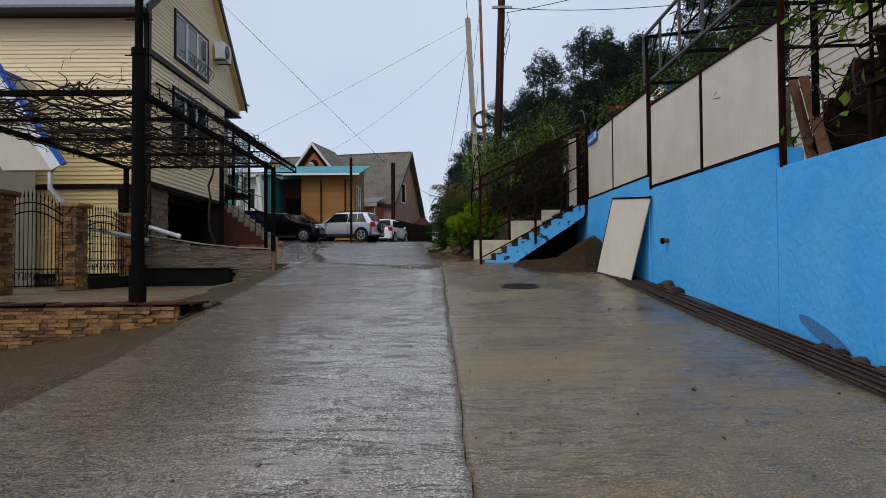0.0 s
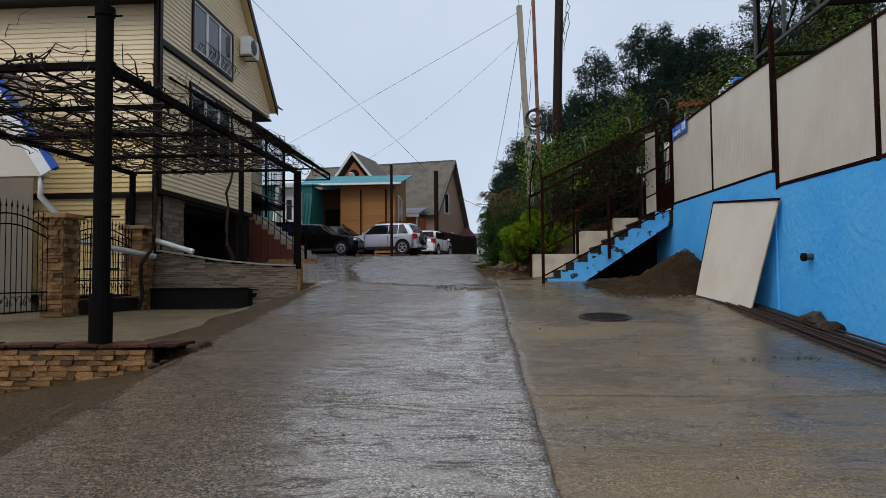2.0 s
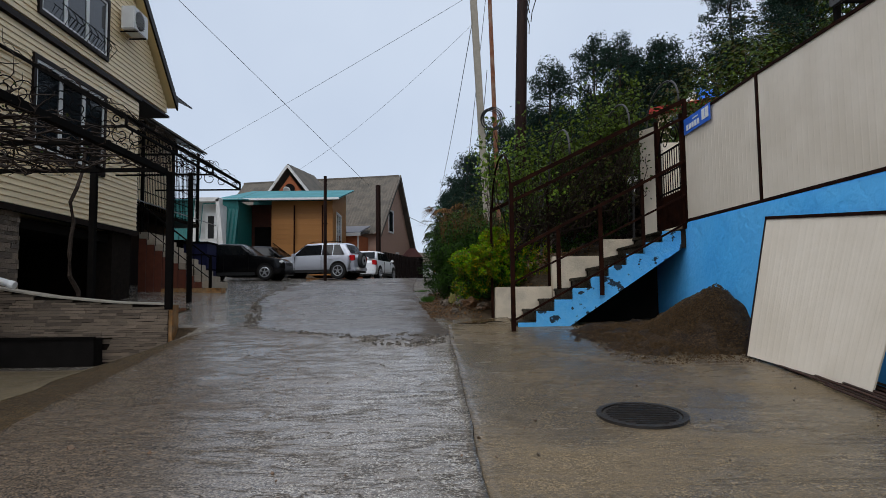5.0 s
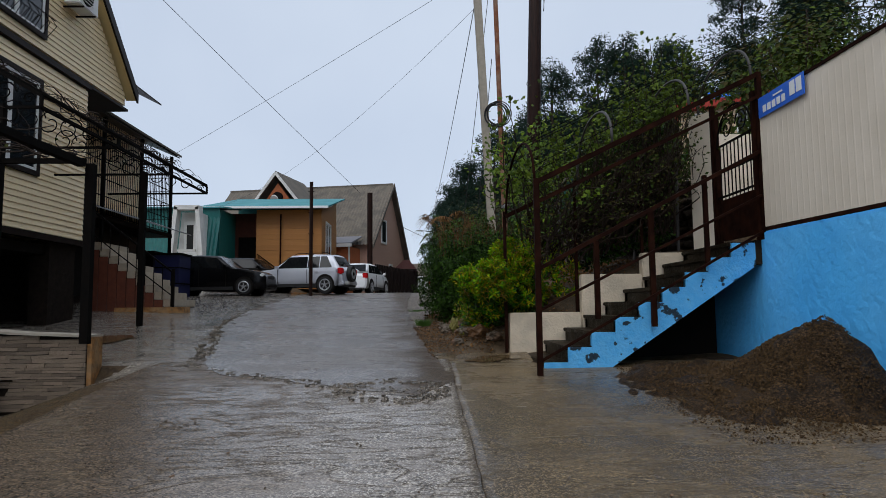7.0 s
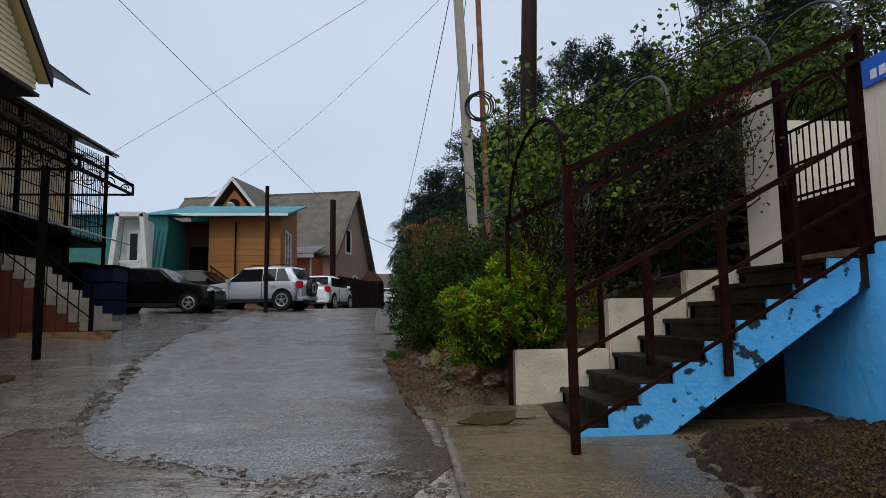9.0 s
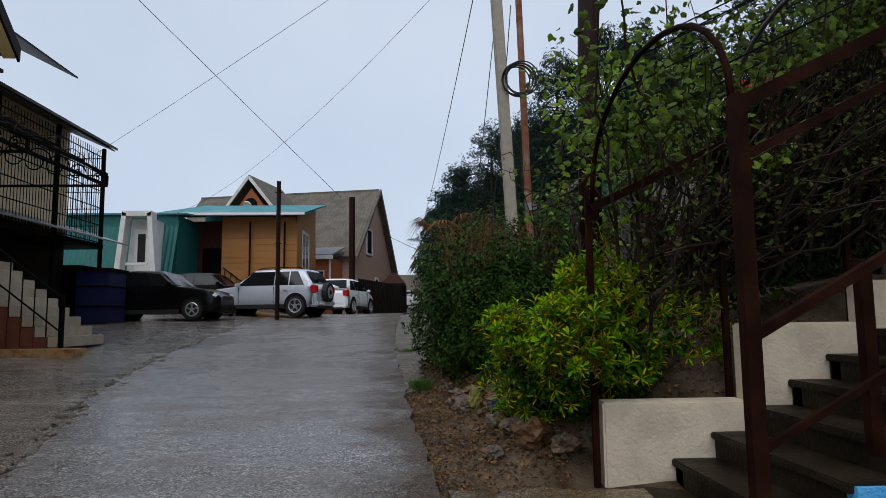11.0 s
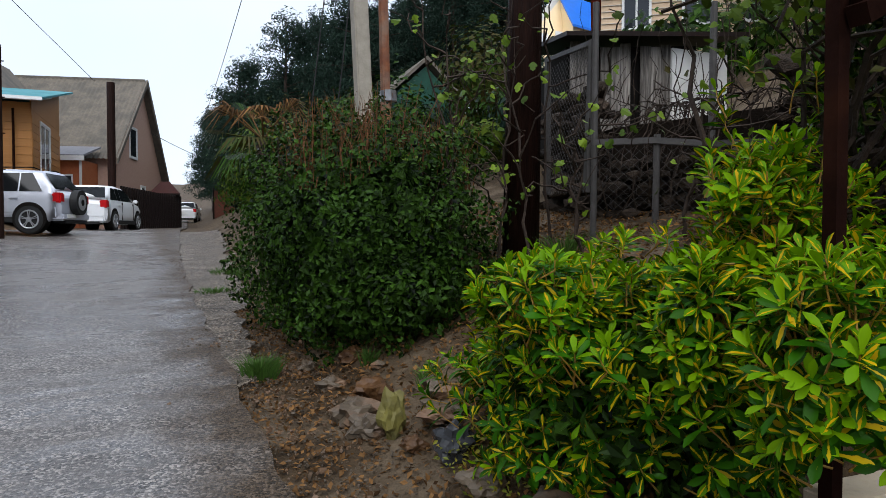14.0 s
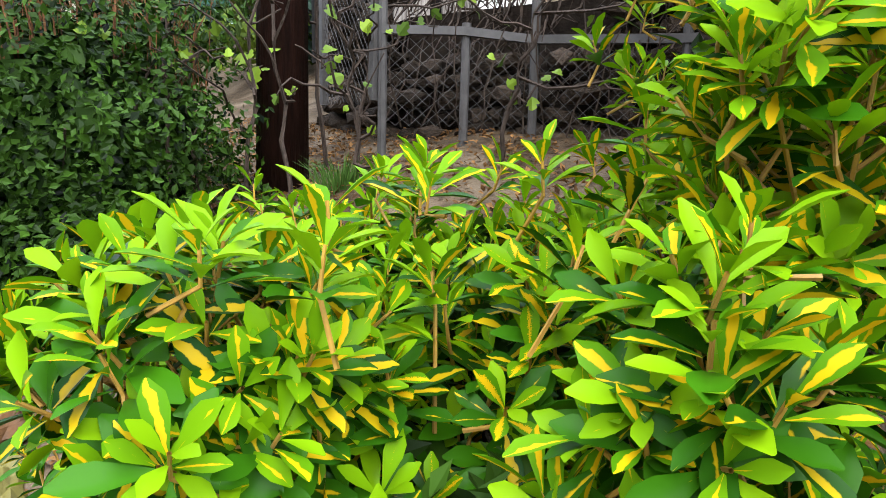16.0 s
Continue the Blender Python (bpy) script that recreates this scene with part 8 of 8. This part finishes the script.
        Shape().span((rear + 1.2, s * (hw - 0.02), clearance - 0.02), (nose - 1.25, s * (hw + 0.008), clearance + 0.12)).link("sill", M_RUBBER, t)
        for x in (mid - 0.16, split + 0.1):
            Shape().span((x - 0.1, s * hw * 0.98, belt - 0.17), (x + 0.1, s * (hw + 0.018), belt - 0.135)).link("door_handle", paint, t)
        for x in (mid, wind - 0.2):
            Shape().span((x - 0.006, s * hw * 0.9, clearance + 0.14), (x + 0.006, s * (hw + 0.004), belt - 0.04)).link("door_gap", M_DARK, t)
        if rails:
            Shape().tube([(roof0 - 0.1, s * hw * 0.66, H - 0.02), (roof0 - 0.28, s * hw * 0.66, H + 0.05), (roof1 + 0.25, s * hw * 0.66, H + 0.05), (roof1 + 0.08, s * hw * 0.66, H - 0.02)], 0.016, 5).link("roof_rail", M_BLACK, t)
    Shape().span((rear - 0.05, -hw * 0.90, clearance + 0.02), (rear + 0.3, hw * 0.90, clearance + 0.26)).link("rear_bumper", paint, t, bevel=0.05)
    Shape().span((rear - 0.052, -hw * 0.7, clearance - 0.04), (rear + 0.3, hw * 0.7, clearance + 0.05)).link("bumper_skirt", M_RUBBER, t, bevel=0.015)
    Shape().span((nose - 0.3, -hw * 0.86, clearance - 0.02), (nose + 0.03, hw * 0.86, clearance + 0.24)).link("front_bumper", paint, t, bevel=0.05)
    Shape().span((nose - 0.1, -hw * 0.42, hood - 0.36), (nose + 0.012, hw * 0.42, hood - 0.24)).link("grille", M_RUBBER, t, bevel=0.01)
    Shape().span((rear - 0.06, 0.1 if spare else -0.26, clearance + 0.1 if spare else belt - 0.42), (rear - 0.047, 0.6 if spare else 0.26, clearance + 0.21 if spare else belt - 0.31)).link("number_plate", M_WHITE, t)
    if spare:
        sw = Shape().tube([(rear - 0.21, 0.05, belt - 0.24), (rear - 0.02, 0.05, belt - 0.24)], 0.35, 28).link("spare_wheel", M_RUBBER, t)
        Shape().tube([(rear - 0.225, 0.05, belt - 0.24), (rear - 0.2, 0.05, belt - 0.24)], 0.22, 18).link("rim", M_ALLOY, sw)
        Shape().tube([(rear - 0.235, 0.05, belt - 0.24), (rear - 0.22, 0.05, belt - 0.24)], 0.09, 12).link("hub", M_DARK, sw)
    return t


def put(c, x, y, heading, up=0.0):
    c.matrix_basis = pose(x, y, land(x, y) + 0.02 + up, 0, 0, heading)


M_SILVER = mat("silver_car_paint", (0.56, 0.58, 0.64), (0.53, 0.55, 0.61), 3, 0.3, metal=0.35)
M_BLACKPAINT = mat("black_car_paint", (0.003, 0.003, 0.0035), (0.004, 0.004, 0.0045), 3, 0.2)
M_WHITEPAINT = mat("white_car_paint", (0.74, 0.75, 0.76), (0.72, 0.73, 0.74), 3, 0.22)
suv = car("silver compact off-roader with a spare wheel on the back", M_SILVER, 4.5, 1.78, 1.72, 1.04, 1.08, 1.0, 0.25, -1.7, -2.12, 0.36, 0.30, True, True)
put(suv, -5.85, 38.8, 180 - 16)
blk = car("black hatchback parked in the wet yard", M_BLACKPAINT, 4.4, 1.74, 1.6, 0.98, 1.05, 0.85, 0.2, -1.35, -1.85, 0.31, 0.2)
put(blk, -8.8, 36.1, -5)
b2 = copy_thing(blk, pose(-8.9, 41.8, land(-8.9, 41.8) + 0.02, 0, 0, -8))
b2["label"] = "dark hatchback parked behind another car"
wht = car("white crossover seen parked along the fence", M_WHITEPAINT, 4.4, 1.84, 1.64, 1.0, 1.06, 1.0, 0.15, -1.5, -2.1, 0.35, 0.25)
put(wht, -3.75, 45.2, 78)
w2 = copy_thing(wht, pose(-0.5, 76, land(-0.5, 76) + 0.02, 0, 0, 84))
w2["label"] = "white car parked far up the lane"
zb = land(-10.1, 34.6)
bn = thing("blue_bin", (-10.1, 34.6, zb), "large dark blue metal rubbish bin in the yard", "bin")
Shape().span((-10.6, 34.0, zb), (-9.62, 35.2, zb + 1.62)).link("body", mat("dark_blue_paint", (0.012, 0.014, 0.055), (0.01, 0.012, 0.045), 4, 0.5), bn, bevel=0.02)
Shape().span((-10.65, 33.95, zb + 1.6), (-9.57, 35.25, zb + 1.68)).link("lid", M_BLACK, bn)
for z in (0.5, 1.1):
    Shape().span((-10.62, 33.97, zb + z), (-9.6, 35.22, zb + z + 0.05)).link("band", M_BLACK, bn)
bb = thing("black_container", (-12.6, 36.5, 2.9), "large black metal container beside the blue bin", "container")
Shape().span((-15.5, 35.5, zb), (-11.2, 37.2, zb + 1.85)).link("body", M_BLACK, bb, bevel=0.03)
Shape().span((-15.55, 35.45, zb + 1.8), (-11.18, 37.25, zb + 1.9)).link("lid", M_BLACK, bb)
# ---- pieces: boards, stones, planks ----
def unit_mesh(name, material, bevel=0.0, rough_=0.0, seed=0):
    s = Shape().box((0, 0, 0), (1, 1, 1))
    if rough_:
        r = random.Random(seed)
        s.v = [(x * (1 + r.uniform(-rough_, rough_)), y, z * (1 + r.uniform(-rough_, rough_))) for x, y, z in s.v]
    me = bpy.data.meshes.new(name)
    me.from_pydata(s.v, [], s.f)
    me.materials.append(material)
    return me


def piece(name, me, c, s, parent, m=None):
    o = new(name, me)
    o.parent = parent
    up, base = parent, Vector((0, 0, 0))
    while up:
        base += up.location
        up = up.parent
    o.matrix_local = Matrix.Translation(Vector(c) - base) @ (m or Matrix.Identity(4)) @ Matrix.Diagonal((*s, 1))
    return o


def board_mesh(name, material):
    """A siding board, thicker at its lower edge."""
    me = bpy.data.meshes.new(name)
    me.from_pydata([(-.5, -.5, -.5), (.5, -.5, -.5), (.5, .5, -.5), (-.5, .5, -.5), (-.5, -.5, .5), (.0, -.5, .5), (.0, .5, .5), (-.5, .5, .5), (.5, -.5, -.36), (.5, .5, -.36)],
                   [], [(0, 3, 2, 1), (1, 2, 9, 8), (8, 9, 6, 5), (4, 5, 6, 7), (0, 4, 7, 3), (0, 1, 8, 5, 4), (3, 7, 6, 9, 2)])
    me.materials.append(material)
    return me


B_PALE, B_GOLD = board_mesh("siding_board", M_SIDING), board_mesh("siding_board", M_SIDING_G)
PITCH = 0.12
k = 0
while True:
    z = 4.0 + PITCH * (k + 0.5)
    if z > 12.0:
        break
    k += 1
    if 7.45 < z < 7.7:
        continue
    ya = HY0 + 0.08 if z < 8.7 else RIDGE_Y - (RIDGE_Z - 0.25 - z) * (RIDGE_Y - EAVE[0][0]) / (RIDGE_Z - EAVE[0][1])
    yb = HY1 if z < 7.6 else min(25.93, RIDGE_Y + (RIDGE_Z - 0.2 - z) * (EAVE[2][0] - RIDGE_Y) / (RIDGE_Z - EAVE[2][1]))
    runs_ = [(ya, yb)]
    for z0, z1, w0, w1 in ((7.96, 9.49, 19.51, 22.34), (5.11, 7.09, 19.41, 22.29)):
        if z0 < z < z1:
            runs_ = [(ya, w0), (w1, yb)]
    for a, b in runs_:
        if b - a > 0.1:
            piece("siding_board", B_PALE, (HX - 0.015, (a + b) / 2, z), (0.04, b - a, PITCH * 0.99), house)
turn_ = Matrix.Rotation(radians(-90), 4, "Z")
for k in range(39):
    z = 3.9 + PITCH * (k + 0.5)
    for a, b in ((-17, -12.6), (-12.55, HX - 0.08)):
        if 5.28 < z < 5.42:
            continue
        piece("siding_board", B_GOLD if z < 5.3 else B_PALE, ((a + b) / 2, HY0 + 0.0, z), (0.04, b - a, PITCH * 0.99), house, turn_)
for k in range(20):
    z = 1.5 + PITCH * k
    piece("siding_board", B_GOLD, (-12.95, HY0 + 0.02, z), (0.04, 8.1, PITCH * 0.99), house, turn_)


def stones(parent, face, u0, u1, v0, v1, me_list, row_h, length, seed, name="stone", depth=0.045, top=None, low=None, tilt=0.03):
    """Courses of uneven stones on a face. face(u, v, out) gives a place; top(u), low(u) clip the courses."""
    r, v = random.Random(seed), v0
    while v < v1 - 0.01:
        h = row_h * r.uniform(0.7, 1.35)
        u = u0 - r.uniform(0, length * 0.5)
        while u < u1:
            l_ = length * r.uniform(0.55, 1.6)
            a, b = max(u, u0), min(u + l_, u1)
            u += l_
            if b - a < 0.02:
                continue
            m = (a + b) / 2
            if top and v + h > top(m) or low and v + h * 0.6 < low(m):
                continue
            c, rot = face(m, v + h / 2, r.uniform(0, depth * 0.9))
            piece(name, r.choice(me_list), c, (b - a - 0.006, depth, h - 0.005), parent, rot @ Matrix.Rotation(r.uniform(-tilt, tilt), 4, "Y"))
        v += h


U_STONE = [unit_mesh("stone", M_STONE, 0, 0.16, k) for k in range(4)]
U_STRIP = [unit_mesh("stone", M_PLANKSTONE, 0, 0.05, k) for k in range(3)]
I4 = Matrix.Identity(4)
R90 = Matrix.Rotation(radians(90), 4, "Z")
stones(low_wall, lambda u, v, o: ((u, 9.69 - o, v), I4), -8.6, -3.93, 0.1, 1.0, U_STONE, 0.055, 0.16, 5, low=lambda u: 0.72 + 0.15 * (u + 3.9) - 0.12)
for p, y in pillars:
    stones(p, lambda u, v, o: ((u, y - 0.205 - o, v), I4), -8.52, -8.08, 1.1, 2.94, U_STONE, 0.075, 0.2, int(y * 10))
    stones(p, lambda u, v, o: ((-8.095 + o, u, v), R90), y - 0.22, y + 0.22, 1.1, 2.94, U_STONE, 0.075, 0.2, int(y * 10) + 1)
stones(strip_wall, lambda u, v, o: ((u, 17.715 - o * 0.4, v), I4), -8.18, -4.66, 1.05, 2.46, U_STRIP, 0.042, 0.3, 9, depth=0.03, top=lambda u: lerp(u, (-8.2, -6.6, -5.6, -4.5), (2.47, 2.22, 2.11, 2.07)), low=lambda u: lerp(u, (-8.2, -5.7, -5.69, -4.5), (1.56, 1.56, 1.1, 1.4)))
copi = Shape().prism([(-8.2, 17.66, 2.48), (-6.6, 17.66, 2.22), (-5.6, 17.66, 2.115), (-4.62, 17.66, 2.07), (-4.62, 17.66, 2.1), (-5.6, 17.66, 2.145), (-6.6, 17.66, 2.25), (-8.2, 17.66, 2.51)], (0, 0.4, 0))
copi.link("coping", M_CONCPOLE, strip_wall)
stones(house, lambda u, v, o: ((u, 18.14 - o, v), I4), -9.3, -8.2, 2.3, 3.85, U_STRIP, 0.09, 0.3, 15, depth=0.03)
stones(house, lambda u, v, o: ((-8.19 + o, u, v), R90), 18.2, 19.3, 1.8, 3.85, U_STRIP, 0.09, 0.3, 16, depth=0.03)

# dry-stone wall of the upper plot
dry = thing("dry_stone_wall", (4.2, 20.8, 3.4), "dark dry-stone terrace wall above the bank", "wall", "", "structure")
def lump_mesh(seed):
    bm = bmesh.new()
    bmesh.ops.create_icosphere(bm, subdivisions=1, radius=0.62)
    for v in bm.verts:
        v.co *= 1 + 0.3 * noise.noise(v.co * 2.5 + Vector((seed, 0, 0)))
    me = bpy.data.meshes.new("stone")
    bm.to_mesh(me)
    bm.free()
    me.materials.append(M_DRYSTONE)
    return me


U_DRY = [lump_mesh(k) for k in range(6)]
for (p, q, sd) in ((Vector((4.2, 19.4, 0)), Vector((3.0, 22.6, 0)), 50), (Vector((7.0, 20.5, 0)), Vector((4.2, 19.4, 0)), 51), (Vector((3.0, 22.6, 0)), Vector((3.25, 23.95, 0)), 52)):
    d_ = (q - p).normalized()
    rot_ = Matrix.Rotation(math.atan2(d_.y, d_.x), 4, "Z")
    nr = Vector((d_.y, -d_.x, 0))
    if nr.x > 0 and sd != 51:
        nr = -nr
    stones(dry, lambda u, v, o: (tuple(p + d_ * u + nr * (0.02 + o) + Vector((0, 0, v))), rot_), 0, (q - p).length, 3.2, 4.45, U_DRY, 0.12, 0.24, sd, depth=0.2, tilt=0.5, top=(lambda u: 4.5 if u < 1.9 else 3.8) if sd == 50 else None)

# timber cladding of the orange house
U_PLANK = unit_mesh("plank", M_WOOD_ORANGE)
for k in range(12):
    z = 4.1 + k * 0.33
    if z > 8.0:
        break
    piece("plank", U_PLANK, (-8.55, OY - 0.01, z), (3.9, 0.04, 0.31), oh)
    if not 5.85 < z < 7.9:
        piece("plank", U_PLANK, (OX + 0.01, OY + 3.25, z), (0.04, 6.5, 0.31), oh)
    else:
        piece("plank", U_PLANK, (OX + 0.01, OY + 0.75, z), (0.04, 1.5, 0.31), oh)
        piece("plank", U_PLANK, (OX + 0.01, OY + 5.15, z), (0.04, 2.7, 0.31), oh)
